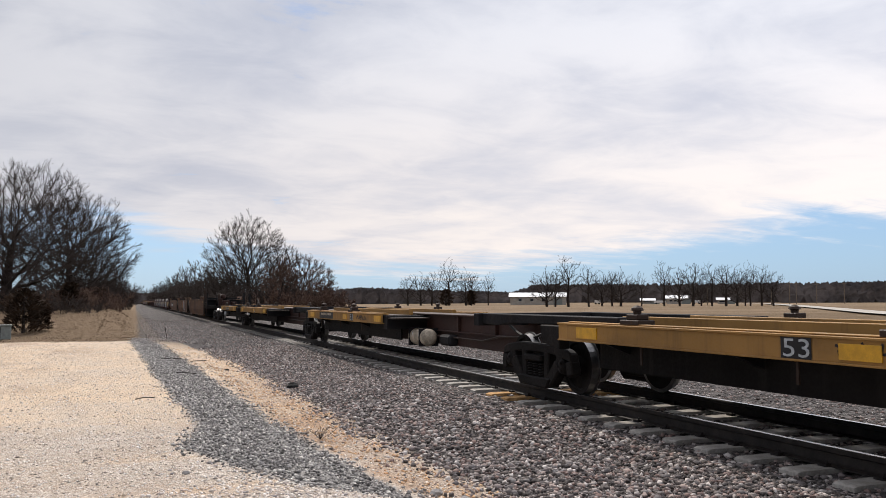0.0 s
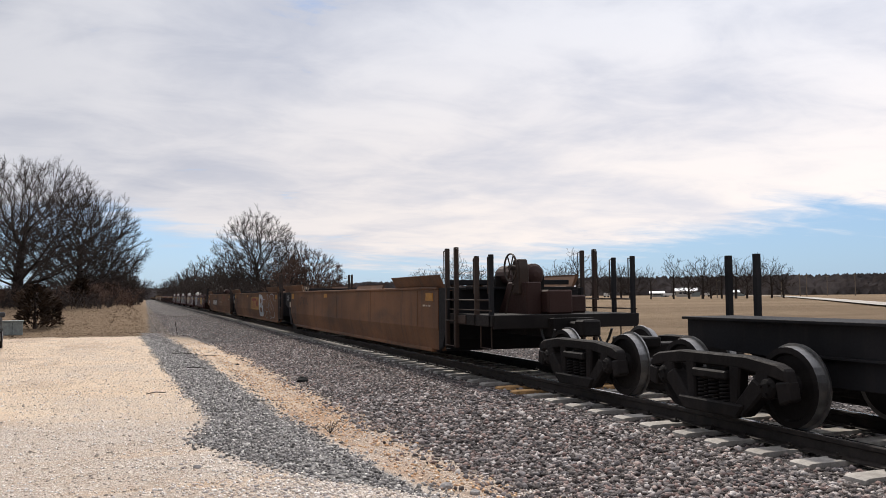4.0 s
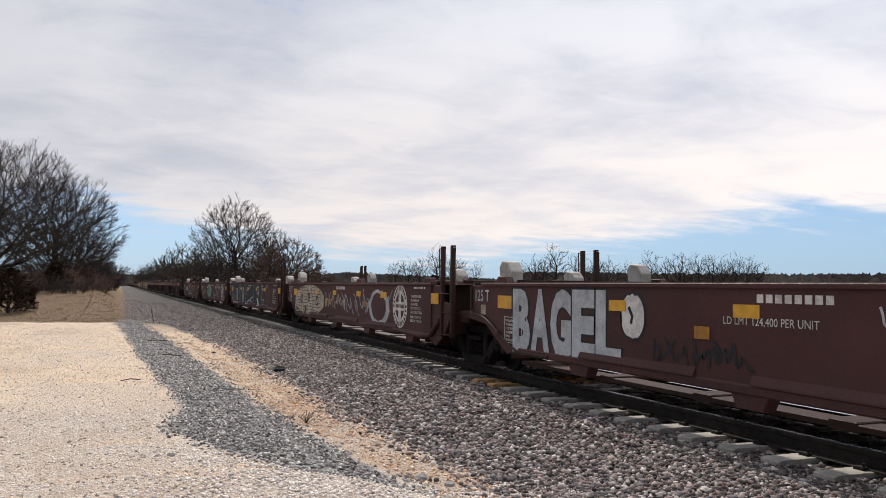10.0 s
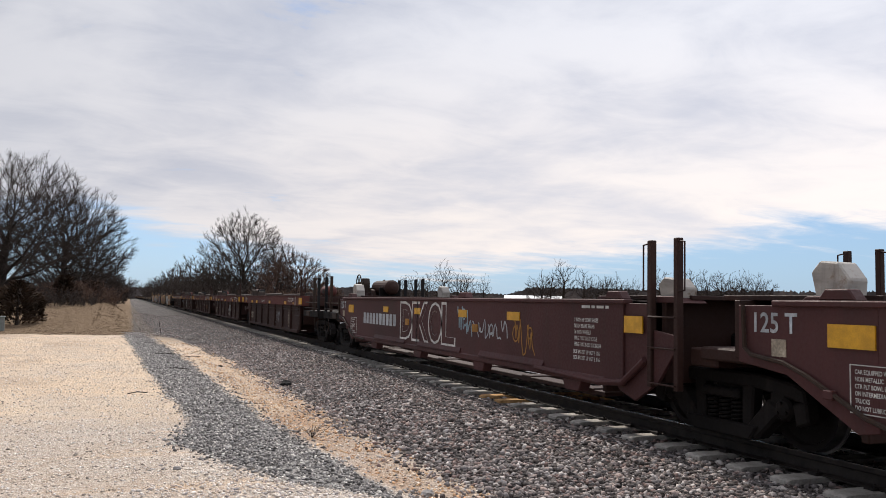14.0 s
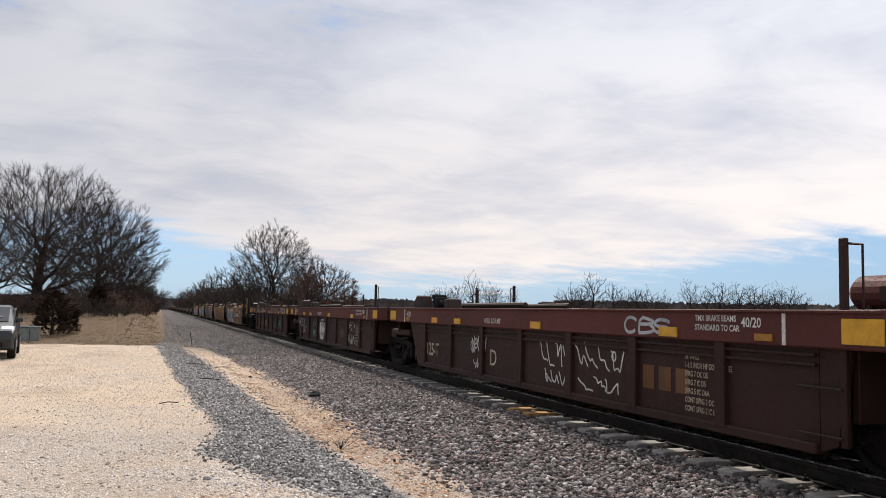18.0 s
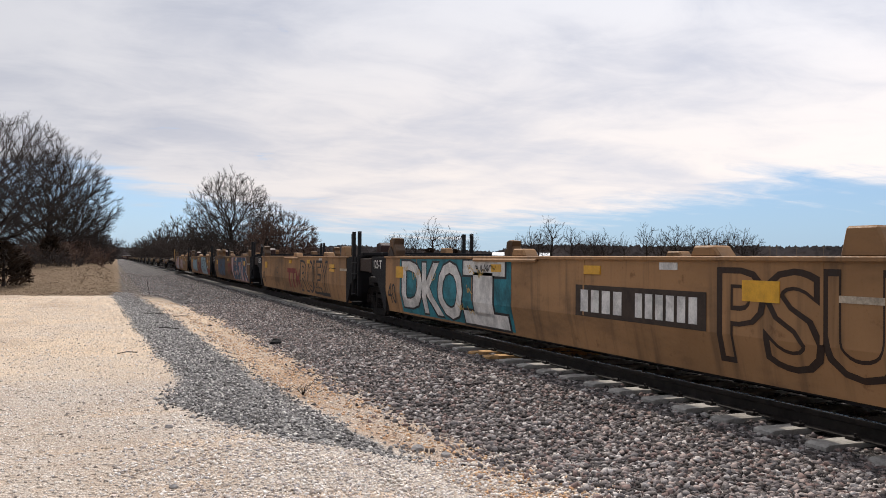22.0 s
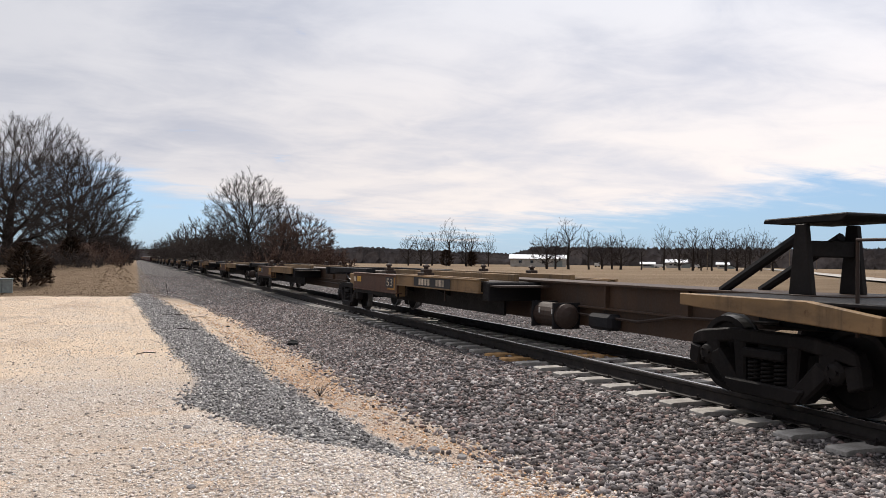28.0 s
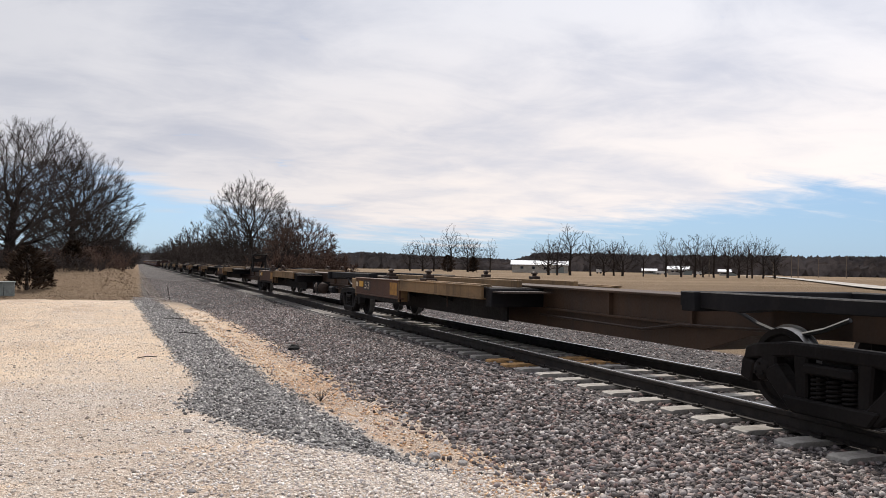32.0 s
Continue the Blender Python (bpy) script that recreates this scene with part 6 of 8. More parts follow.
def make_tan_well(L=15.35):
    car = thing("well_car", None, "", "rail car")
    sec = [(-SIDE, 1.46), (-SIDE, 0.72), (-1.43, 0.42), (-1.40, 0.28), (-1.33, 0.28), (-1.36, 0.42), (-1.43, 0.72), (-1.43, 1.46)]
    for s in (-1, 1):
        ss = sec if s < 0 else mirror(sec)
        part("side_wall", section_side(bmesh.new(), ss, 0.64, L - 2.42), M_TAN, car)
        part("top_chord", boxes((s * 1.53, s * 1.38, 0.42, L - 2.4, 1.44, 1.49), bevel=0.01), M_TAN, car)
        part("corner_panel", prism(bmesh.new(), [(0.64, 1.47), (0.64, 0.28), (0.46, 0.36), (0.26, 0.78), (-0.20, 0.95), (-0.20, 1.47)], s * 1.43, s * 1.49, bevel=0.006), M_BLACK, car, "black corner panel")
        part("corner_panel", prism(bmesh.new(), [(L - 2.42, 1.47), (L - 2.42, 0.30), (L - 2.28, 0.30), (L - 2.05, 0.64), (L - 1.66, 1.0), (L - 1.35, 1.06), (L - 1.35, 1.47)], s * 1.43, s * 1.49, bevel=0.006), M_BLACK, car, "black corner panel")
        part("end_beam", boxes((s * 1.46, s * 1.34, L - 1.37, L - 0.28, 1.12, 1.43), bevel=0.015), M_RUST, car, "rusty end beam")
        part("beam_stiffener", prism(bmesh.new(), [(L - 1.30, 1.44), (L - 1.12, 1.44), (L - 1.04, 1.24), (L - 1.12, 1.10), (L - 1.30, 1.10)], s * 1.44, s * 1.482, bevel=0.01), M_RUST, car)
        for y in (1.32, 5.0, 8.4, 11.0):
            part("panel_seam", boxes((s * 1.505, s * 1.49, y, y + 0.035, 0.73, 1.44)), M_TAN, car)
        part("corner_guide", prism(bmesh.new(), [(L - 3.05, 1.48), (L - 2.58, 1.48), (L - 2.56, 1.62), (L - 2.66, 1.70), (L - 2.68, 1.85), (L - 2.80, 1.89), (L - 3.0, 1.87), (L - 2.96, 1.74), (L - 3.08, 1.62)], s * 1.28, s * 1.50, bevel=0.015), M_TANOLD, car, "battered angular corner guide")
        part("guide_web", prism(bmesh.new(), [(L - 3.02, 1.49), (L - 2.62, 1.49), (L - 2.82, 1.70)], s * 1.50, s * 1.53, bevel=0.006), M_RUST, car)
        for y, tall in ((0.75, 0.26), (2.6, 0.12), (6.6, 0.12)):
            part("container_guide", prism(bmesh.new(), [(y - 0.05, 1.48), (y + 0.42, 1.48), (y + 0.36, 1.48 + tall), (y + 0.06, 1.48 + tall)], s * 1.28, s * 1.50, bevel=0.02), M_TAN, car)
        part("fold_flap", prism(bmesh.new(), [(s * 1.50, 1.49), (s * 1.55, 1.43), (s * 1.545, 1.40), (s * 1.49, 1.45)], 6.2, 8.3, "y"), M_TAN, car)
    well_frame(car, L, 1.58, M_TAN, M_BLACK, 0.75, 0.25)
    for row in ((-1.35, 1.35, -0.35, -0.2, 1.5, 1.58), (-1.35, 1.35, L - 1.75, L - 1.6, 1.5, 1.58)):
        part("cross_tie", boxes(row, bevel=0.01), M_BLACK, car)
    part("end_box", prism(bmesh.new(), [(-0.25, 1.5), (0.15, 1.5), (0.15, 1.80), (-0.05, 1.84), (-0.25, 1.76)], -0.85, -0.55, bevel=0.015), M_DKBROWN, car)
    ladder(car, 0.03, -1.48, 0.50, 2.10, (0.55, 1.05, 1.32), M_BLACK, 0.48)
    ladder(car, 0.03, 1.48, 0.50, 2.10, (0.55, 1.05, 1.32), M_BLACK, 0.48)
    lettering("load_stencil", "125-T", M_WHITE, car, -1.494, L - 1.50, 1.21, 0.19, 0.95)
    reflector(car, 2.25, 1.06, 0.46, 0.20)
    reflector(car, L - 3.12, 1.03, 0.46, 0.24)
    reflector(car, L * 0.5, 1.24, 0.36, 0.12)
    reflector(car, 5.0, 1.26, 0.36, 0.11)
    part("placard", boxes((-1.506, -1.498, 0.55, 1.2, 1.10, 1.16)), M_CREAM, car, "long pale stencil plate")
    part("placard", boxes((-1.506, -1.498, 3.2, 3.5, 1.34, 1.42)), M_WHITE, car, "small white notice")
    return car


def outer_end(car, y, out, material, z_deck=1.12, tank=True, wheel=True, posts=True, truck=None, wheel_at=None, tank_at=None):
    """The coupling end of a set: platform, hand rails, brake wheel, reservoir, coupler. out: +1 away from the camera, -1 towards it."""
    def b(*rows, **k):
        return boxes(*[(x0, x1, min(y + out * a, y + out * c), max(y + out * a, y + out * c), z0, z1) for x0, x1, a, c, z0, z1 in rows], **k)
    part("end_platform", b((-1.42, 1.42, 0.0, 2.1, 1.00, 1.06), (-1.45, -1.38, 0.0, 2.1, 0.86, 1.06), (1.38, 1.45, 0.0, 2.1, 0.86, 1.06), (-0.4, 0.4, -0.6, 2.3, 0.66, 1.0), (-1.42, 1.42, 2.04, 2.12, 0.82, 1.06), bevel=0.008), M_TRUCK, car)
    part("coupler", b((-0.12, 0.12, 2.2, 2.75, 0.74, 0.94), (-0.2, 0.14, 2.65, 2.95, 0.70, 0.98), bevel=0.03), M_TRUCK, car)
    for s in (-1, 1):
        rail = [(s * 1.42, y + out * 0.15, 1.32), (s * 1.42, y + out * 2.0, 1.32)]
        grab(car, rail, 0.016, M_RUST, "hand_rail")
        grab(car, [(s * 1.44, y + out * 0.1, 1.14), (s * 1.44, y + out * 2.05, 1.14)], 0.014, M_RUST, "hand_rail")
        part("step_plate", boxes((s * 1.47, s * 1.40, min(y + out * 0.5, y + out * 0.95), max(y + out * 0.5, y + out * 0.95), 0.88, 1.04), bevel=0.008), M_RUST, car)
        grab(car, [(s * 1.42, y + out * 1.55, 0.86), (s * 1.42, y + out * 1.55, 0.48), (s * 1.42, y + out * 2.0, 0.48), (s * 1.42, y + out * 2.0, 0.86)], 0.014, M_RUST, "stirrup_step")
        if posts:
            for d in (1.35, 1.98):
                part("rail_post", boxes((s * 1.45, s * 1.37, y + out * d - 0.034, y + out * d + 0.034, 0.86, 2.12), bevel=0.008), material if s < 0 and d < 1.5 else M_BLACK, car)
                grab(car, [(s * 1.41, y + out * d, 2.08), (s * 1.41, y + out * d + 0.14, 2.08), (s * 1.41, y + out * d + 0.14, 1.45), (s * 1.41, y + out * d, 1.42)], 0.012, M_RUST, "hand_hoop")
    if tank:
        ty = y + out * 0.35 if tank_at is None else tank_at
        air_tank(car, -0.1, ty, 1.80, 0.21, 1.5, M_DKBROWN, "grimy dark air reservoir")
        for d in (-0.45, 0.45):
            part("tank_cradle", boxes((-0.4, 0.2, ty + d - 0.05, ty + d + 0.05, 1.06, 1.8), bevel=0.01), M_TRUCK, car)
    if wheel:
        hand_brake(car, -0.65, y + out * 1.15 if wheel_at is None else wheel_at[0], 1.92 if wheel_at is None else wheel_at[1], M_RUST, 0.26)
        part("brake_stand", b((-0.5, -0.2, 0.7, 1.5, 1.04, 1.65), bevel=0.02), M_DKBROWN, car)
        part("stand_gusset", prism(bmesh.new(), [(y + out * 0.1, 1.06), (y + out * 0.72, 1.06), (y + out * 0.72, 1.75), (y + out * 0.55, 1.72), (y + out * 0.40, 1.45)], -0.42, -0.32, bevel=0.01), M_DKBROWN, car)
        part("brake_chain", bent(bmesh.new(), [(-0.62, y + out * 1.2, 1.6), (-0.66, y + out * 1.05, 1.3), (-0.7, y + out * 1.0, 0.95)], 0.02), M_RUST, car)
    part("valve_box", b((-0.2, 0.3, 1.35, 1.75, 1.06, 1.5), (0.5, 0.9, 0.5, 1.2, 1.06, 1.4), bevel=0.03), M_DKBROWN, car)
    for x in (-0.5, 0.6):
        part("air_hose", bent(bmesh.new(), [(x, y + out * (2.0 + 0.09 * k), 0.86 - 0.34 * math.sin(0.5 * k)) for k in range(7)], 0.022), M_HOSE, car)
    if truck is not None:
        add_truck(car, truck)


def make_spine(body, reach=17.0, truck=0.0, deep=False, sill_paint=None, tail=False):
    """One spine unit: its own truck at y = 0, the platform behind its nose, the long centre sill towards the next truck at -17.4."""
    car = thing("spine_car", None, "", "rail car")
    sill_paint = sill_paint or M_SILL
    nose, back = (-2.0, -10.3) if deep else (-1.4, -9.85)
    if tail:
        nose, back = -1.15, -8.6
    for s in (-1, 1):
        start = -5.75 if deep else nose
        part("platform_beam", boxes((s * 1.40, s * 1.35, back, start, 0.88, 1.087), bevel=0.004), body, car, "platform side beam")
        part("beam_flange", boxes((s * 1.42, s * 1.20, back, start, 1.085, 1.11), bevel=0.004), body, car)
        part("beam_flange", boxes((s * 1.42, s * 1.28, back, start, 0.862, 0.882), bevel=0.004), body, car)
        if deep:
            part("deep_beam", boxes((s * 1.405, s * 1.36, start, nose, 0.68, 1.072), bevel=0.004), M_OXBROWN, car, "deep red-brown end beam of the platform")
            part("beam_flange", boxes((s * 1.43, s * 1.22, start, nose, 1.07, 1.095), bevel=0.004), M_OXBROWN, car)
            part("beam_flange", boxes((s * 1.43, s * 1.28, start, nose, 0.655, 0.682), bevel=0.004), M_OXBROWN, car)
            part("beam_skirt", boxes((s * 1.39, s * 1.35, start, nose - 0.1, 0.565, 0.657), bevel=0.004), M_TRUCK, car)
            for y in (-2.02, -5.72):
                part("end_plate", boxes((s * 1.415, s * 1.2, y - 0.02, y + 0.02, 0.60, 1.085)), body, car)
        part("wheel_guide", boxes((s * 0.62, s * 0.52, back + 0.2, nose - 0.4, 1.075, 1.20), bevel=0.006), body, car)
        part("edge_strip", boxes((s * 1.36, s * 1.26, back - 0.1, start - 0.2, 1.112, 1.13), bevel=0.006), body, car)
        part("deck_strip", boxes((s * 1.34, s * 0.43, back, nose, 1.05, 1.075)), M_RUST, car)
        part("deck_step", boxes((s * 1.30, s * 0.4, back - 0.7, back, 0.99, 1.02)), M_RUST, car)
        part("end_bracket", prism(bmesh.new(), [(nose + 0.10, 0.72), (nose + 0.62, 0.80), (nose + 0.66, 1.06), (nose + 0.10, 1.06)], s * 1.16, s * 1.34, bevel=0.012), body if deep else M_TRUCK, car)
        part("nose_beam", prism(bmesh.new(), [(1.95, 1.20), (1.95, 1.03), (1.0, 1.0), (0.6, 1.05), (-2.6, 1.09), (-2.6, 1.20)], s * 0.98, s * 1.22, bevel=0.01), M_BLACK, car, "black bolster beam")
        for y in (nose - 0.9, nose - 3.3, nose - 5.6):
            part("outrigger", prism(bmesh.new(), [(s * 1.36, 1.06), (s * 1.36, 0.90), (s * 0.42, 0.52), (s * 0.42, 1.06)], y - 0.04, y + 0.04, "y"), M_BLACK, car)
            part("rod_hanger", boxes((s * 1.36, s * 1.34, y - 1.0, y - 0.97, 0.64, 0.9)), M_RUST, car)
        # black sheet added in place of the shade under the platform
        part("inner_web", boxes((s * 0.86, s * 0.82, back + 0.1, nose - 0.2, WEB, 1.05)), M_TRUCK, car, "black sheet for the shade under the platform")
        for y in ((-4.6, -7.2) if deep else (-3.05, -6.75)):
            ped = part("container_pedestal", boxes((s * 1.36, s * 1.12, y - 0.20, y + 0.20, 1.11, 1.18), (s * 1.32, s * 1.15, y - 0.12, y + 0.12, 1.18, 1.25), bevel=0.01), M_RUST, car)
            part("twist_lock", lathe(bmesh.new(), [(1.25, 0.05), (1.29, 0.05), (1.30, 0.08), (1.33, 0.07), (1.36, 0.02)], 8, "z", (s * 1.235, y, 0)), M_RUST, ped)
    part("cross_beam", boxes((-1.3, 1.3, 1.6, 1.82, 0.98, 1.2), bevel=0.01), M_BLACK, car)
    part("cross_beam", boxes((-1.32, 1.32, back - 0.25, back, 0.74, 1.06), bevel=0.01), M_BLACK, car)
    # deep centre sill with its flanges, stepped up at the trucks
    sill = [(1.5, 1.08), (1.5, 0.74), (-1.6, 0.74), (-2.4, 0.42), (2.25 - reach, 0.42), (1.4 - reach, 0.68), (-reach, 0.74), (-reach, 1.08)]
    part("centre_sill", prism(bmesh.new(), sill, -0.33, 0.33, bevel=0.006), sill_paint, car)
    part("sill_flange", boxes((-0.42, 0.42, -reach, 1.5, 1.08, 1.115), bevel=0.004), sill_paint, car)
    part("lower_flange", boxes((-0.40, 0.40, 2.0 - reach, back - 0.4, 0.715, 0.745), bevel=0.004), sill_paint, car)
    part("train_line", bent(bmesh.new(), [(-0.42, back - 0.3, 0.62), (-0.42, 3.4 - reach, 0.60), (-0.42, 2.6 - reach, 0.72), (-0.42, 0.8 - reach, 0.78)], 0.022), M_RUST, car)
    for y in (back - 2.4, back - 4.3):
        part("stiffener", boxes((-0.40, -0.33, y - 0.02, y + 0.02, 0.745, 1.08)), sill_paint, car)
    if deep:
        reflector(car, nose - 0.4, 0.86, 0.34, 0.14, -1.407)
        part("faded_square", boxes((-1.408, -1.404, -5.6, -5.05, 0.74, 1.03)), M_ORANGE, car)
        part("white_tag", boxes((-1.409, -1.405, nose - 0.22, nose - 0.04, 0.86, 0.98)), M_CREAM, car)
    else:
        reflector(car, -1.9, 0.91, 0.5, 0.15, -1.402)
        reflector(car, -9.3, 0.91, 0.55, 0.15, -1.402)
        reflector(car, -6.2, 0.91, 0.42, 0.14, -1.402)
    for x in (-0.7, 0.7):
        part("air_hose", bent(bmesh.new(), [(x, 1.6 - 0.3 * k, 0.98 - 0.2 * math.sin(0.63 * k)) for k in range(6)], 0.025), M_HOSE, car)
    add_truck(car, truck)
    return car


def sill_tank(car, y, paint, label):
    """The air reservoir strapped to the centre sill, its valve beside it."""
    air_tank(car, -0.62, y, 0.57, 0.20, 1.1, paint, label)
    for d in (-0.35, 0.35):
        part("tank_strap", boxes((-0.83, -0.36, y + d - 0.02, y + d + 0.02, 0.36, 0.78)), M_BLACK, car)
    part("brake_valve", boxes((-0.55, -0.3, y - 1.5, y - 0.9, 0.42, 0.66), bevel=0.05), M_BLACK, car)
    for d in (-0.3, 0.12):
        part("stencil_bar", boxes((-0.815, -0.805, y + d, y + d + 0.03, 0.58, 0.68)), M_WHITE, car)


def add_hitch(car, y, up=True):
    """The trailer hitch of a spine car: a folding stand with a fifth-wheel plate."""
    base = 1.11
    if up:
        for x in (-0.36, 0.36):
            part("hitch_leg", prism(bmesh.new(), [(y - 0.16, base), (y + 0.16, base), (y + 0.07, 1.88), (y - 0.07, 1.88)], x - 0.04, x + 0.04, bevel=0.012), M_TRUCK, car)
        part("hitch_brace", boxes((-0.36, 0.36, y - 0.06, y + 0.06, 1.52, 1.70), bevel=0.012), M_TRUCK, car)
        part("hitch_plate", prism(bmesh.new(), [(y - 0.60, 1.95), (y - 0.5, 1.89), (y + 0.3, 1.88), (y + 0.56, 1.90), (y + 0.54, 1.95), (y - 0.58, 1.98)], -0.38, 0.38, bevel=0.012), M_TRUCK, car, "black fifth-wheel plate")
        for x in (-0.3, 0.3):
            part("hitch_strut", bent(bmesh.new(), [(x, y + 0.1, 1.75), (x, y + 1.3, base)], 0.06, 8), M_BLACK, car)
    else:
        part("hitch_plate", boxes((-0.5, 0.5, y - 0.5, y + 0.5, base, base + 0.12), bevel=0.03), M_BLACK, car)
        bm = bmesh.new()
        bent(bm, [(-0.45, y + 0.42 * math.cos(0.35 * k), base + 0.42 * math.sin(0.35 * k)) for k in range(10)], 0.045, 8)
        part("hitch_hoop", bm, M_RUST, car)

# ---- painted marks and graffiti on the near sides ----
FOLD = {"flat": [], "brown": [(0.74, -1.50), (0.30, -1.40)], "tan": [(0.72, -1.50), (0.42, -1.43), (0.28, -1.40)], "red": []}


def wall_x(kind, z):
    pts = FOLD[kind]
    if not pts or z >= pts[0][0]:
        return {"flat": -1.50, "brown": -1.50, "tan": -1.50, "red": -1.45}[kind]
    for (za, xa), (zb, xb) in zip(pts, pts[1:]):
        if z >= zb:
            return xa + (xb - xa) * (za - z) / (za - zb)
    return pts[-1][1]


def hug(ob, kind, layer, base=None):
    """Lay a flat painted mesh on the side wall, over its folds."""
    me = ob.data
    bm = bmesh.new()
    bm.from_mesh(me)
    for z, x in FOLD[kind][:-1]:
        bmesh.ops.bisect_plane(bm, geom=bm.verts[:] + bm.edges[:] + bm.faces[:], plane_co=(0, 0, z), plane_no=(0, 0, 1))
    for v in bm.verts:
        extra = (v.co.x + 3.0) if v.co.x < -2.9 else 0.0
        v.co.x = (base if base is not None else wall_x(kind, v.co.z)) - 0.004 - 0.0025 * layer + extra
    bm.to_mesh(me)
    bm.free()
    return ob


def paint_text(car, text, y0, y1, z0, z1, material, layer=0, kind="flat", fat=0.0, lean=0.0, name="sprayed_letters", base=None, label=""):
    """Letters stretched to fill a patch from y0 (left as read) to y1."""
    ob = lettering(name, text, material, car, -3.0, 0, 0, 1.0, 1.0, label, lean, fat)
    ys = [v.co.y for v in ob.data.vertices]
    zs = [v.co.z for v in ob.data.vertices]
    a, b, c, d = max(ys), min(ys), min(zs), max(zs)
    for v in ob.data.vertices:
        v.co.y = y0 + (v.co.y - a) / (b - a) * (y1 - y0)
        v.co.z = z0 + (v.co.z - c) / (d - c) * (z1 - z0)
    return hug(ob, kind, layer, base)


def paint_patch(car, pts, material, layer=0, kind="flat", name="sprayed_patch", base=None, label=""):
    return hug(sheet(name, pts, material, car, -3.0, label), kind, layer, base)


def paint_lines(car, lines, width, material, layer=0, kind="flat", name="sprayed_tag", base=None):
    return hug(strokes(name, lines, width, material, car, -3.0), kind, layer, base)


GLYPHS = {
    "A": "00-26-40 12-32", "B": "00-06-35-44-33-03 33-42-41-30-00", "C": "45-36-16-04-02-10-30-41", "D": "00-06-25-43-42-30-00",
    "E": "46-06-00-40 03-33", "F": "46-06-00 03-33", "G": "45-36-16-04-02-10-30-42-22", "H": "00-06 40-46 03-43", "I": "20-26 16-36 10-30",
    "J": "36-32-20-10-01", "K": "00-06 46-03-40", "L": "06-00-40", "M": "00-06-23-46-40", "N": "00-06-40-46", "O": "10-02-04-16-36-44-42-30-10",
    "P": "00-06-36-44-33-03", "R": "00-06-36-44-33-03 23-40", "S": "45-36-16-04-13-33-42-30-10-01", "T": "06-46 26-20", "U": "06-02-10-30-42-46",
    "V": "06-20-46", "W": "06-10-23-30-46", "X": "00-46 06-40", "Y": "06-23-46 23-20", "Z": "06-46-00-40", "e": "02-32-33-13-02-10-30", "s": "33-13-02-31-30-00",
}


def rounded(pts):
    """Cut the corners of a stroke once, keeping its ends."""
    out = [pts[0]]
    for p, q in zip(pts, pts[1:]):
        out += [(p[0] * 0.72 + q[0] * 0.28, p[1] * 0.72 + q[1] * 0.28), (p[0] * 0.28 + q[0] * 0.72, p[1] * 0.28 + q[1] * 0.72)]
    return out + [pts[-1]]


def spray(car, text, y0, y1, z0, z1, seed, material, layer=0, kind="flat", width=0.03, base=None, lean=0.12):
    """Hand-sprayed capitals, uneven in size and slant, from y0 to y1."""
    rng = random.Random(seed)
    w, h = (y0 - y1) / len(text), z1 - z0
    lines = []
    for i, c in enumerate(text):
        if c == " ":
            continue
        tall, lift, wide, tilt = rng.uniform(0.82, 1.0), rng.uniform(0, 0.12), rng.uniform(0.72, 0.98), lean + rng.uniform(-0.1, 0.12)
        for st in GLYPHS[c].split():
            pts = []
            for p in st.split("-"):
                u, v = int(p[0]) / 4, int(p[1]) / 6
                pts.append((y0 - w * (i + 0.06 + wide * u + rng.uniform(-0.04, 0.04)) - tilt * h * (v - 0.5), z0 + h * (lift + (tall - lift) * v + rng.uniform(-0.03, 0.03))))
            lines.append(rounded(pts) if len(pts) > 2 else pts)
    return paint_lines(car, lines, width, material, layer, kind, base=base)


def scrawl(car, y0, y1, z0, z1, seed, material, layer=0, kind="flat", width=0.03, letters=4, base=None):
    """A loose unreadable signature: overlapping strokes, loops and a tail."""
    rng = random.Random(seed)
    w = (y0 - y1) / letters
    h = z1 - z0
    lines = []
    for i in range(letters):
        yy, lean = y0 - w * i, rng.uniform(-0.25, 0.35)
        lo, hi = z0 + h * rng.uniform(0.0, 0.22), z1 - h * rng.uniform(0.0, 0.25)
        n = rng.randint(5, 9)
        pts = []
        for k in range(n):
            f = k / (n - 1)
            zz = lo + (hi - lo) * (0.5 + 0.5 * math.cos(3.14 * f * rng.choice((1, 2, 3)) + rng.uniform(-0.3, 0.3)))
            pts.append((yy - w * (0.1 + 1.05 * f) - lean * w * (zz - lo) / max(hi - lo, 0.01) + rng.uniform(-0.08, 0.08) * w, zz))
        smooth = []
        for p, q in zip(pts, pts[1:]):
            smooth += [p, ((p[0] * 0.55 + q[0] * 0.45) + rng.uniform(-0.04, 0.04) * w, p[1] * 0.45 + q[1] * 0.55)]
        lines.append(rounded(rounded(smooth + [pts[-1]])))
        if rng.random() < 0.5:
            r = h * rng.uniform(0.12, 0.24)
            c = (yy - w * 0.5, lo + h * rng.uniform(0.25, 0.6))
            lines.append([(c[0] + 0.8 * r * math.cos(0.7 * k + seed), c[1] + r * math.sin(0.7 * k + seed)) for k in range(10)])
    return paint_lines(car, lines, width * 0.8, material, layer, kind, base=base)


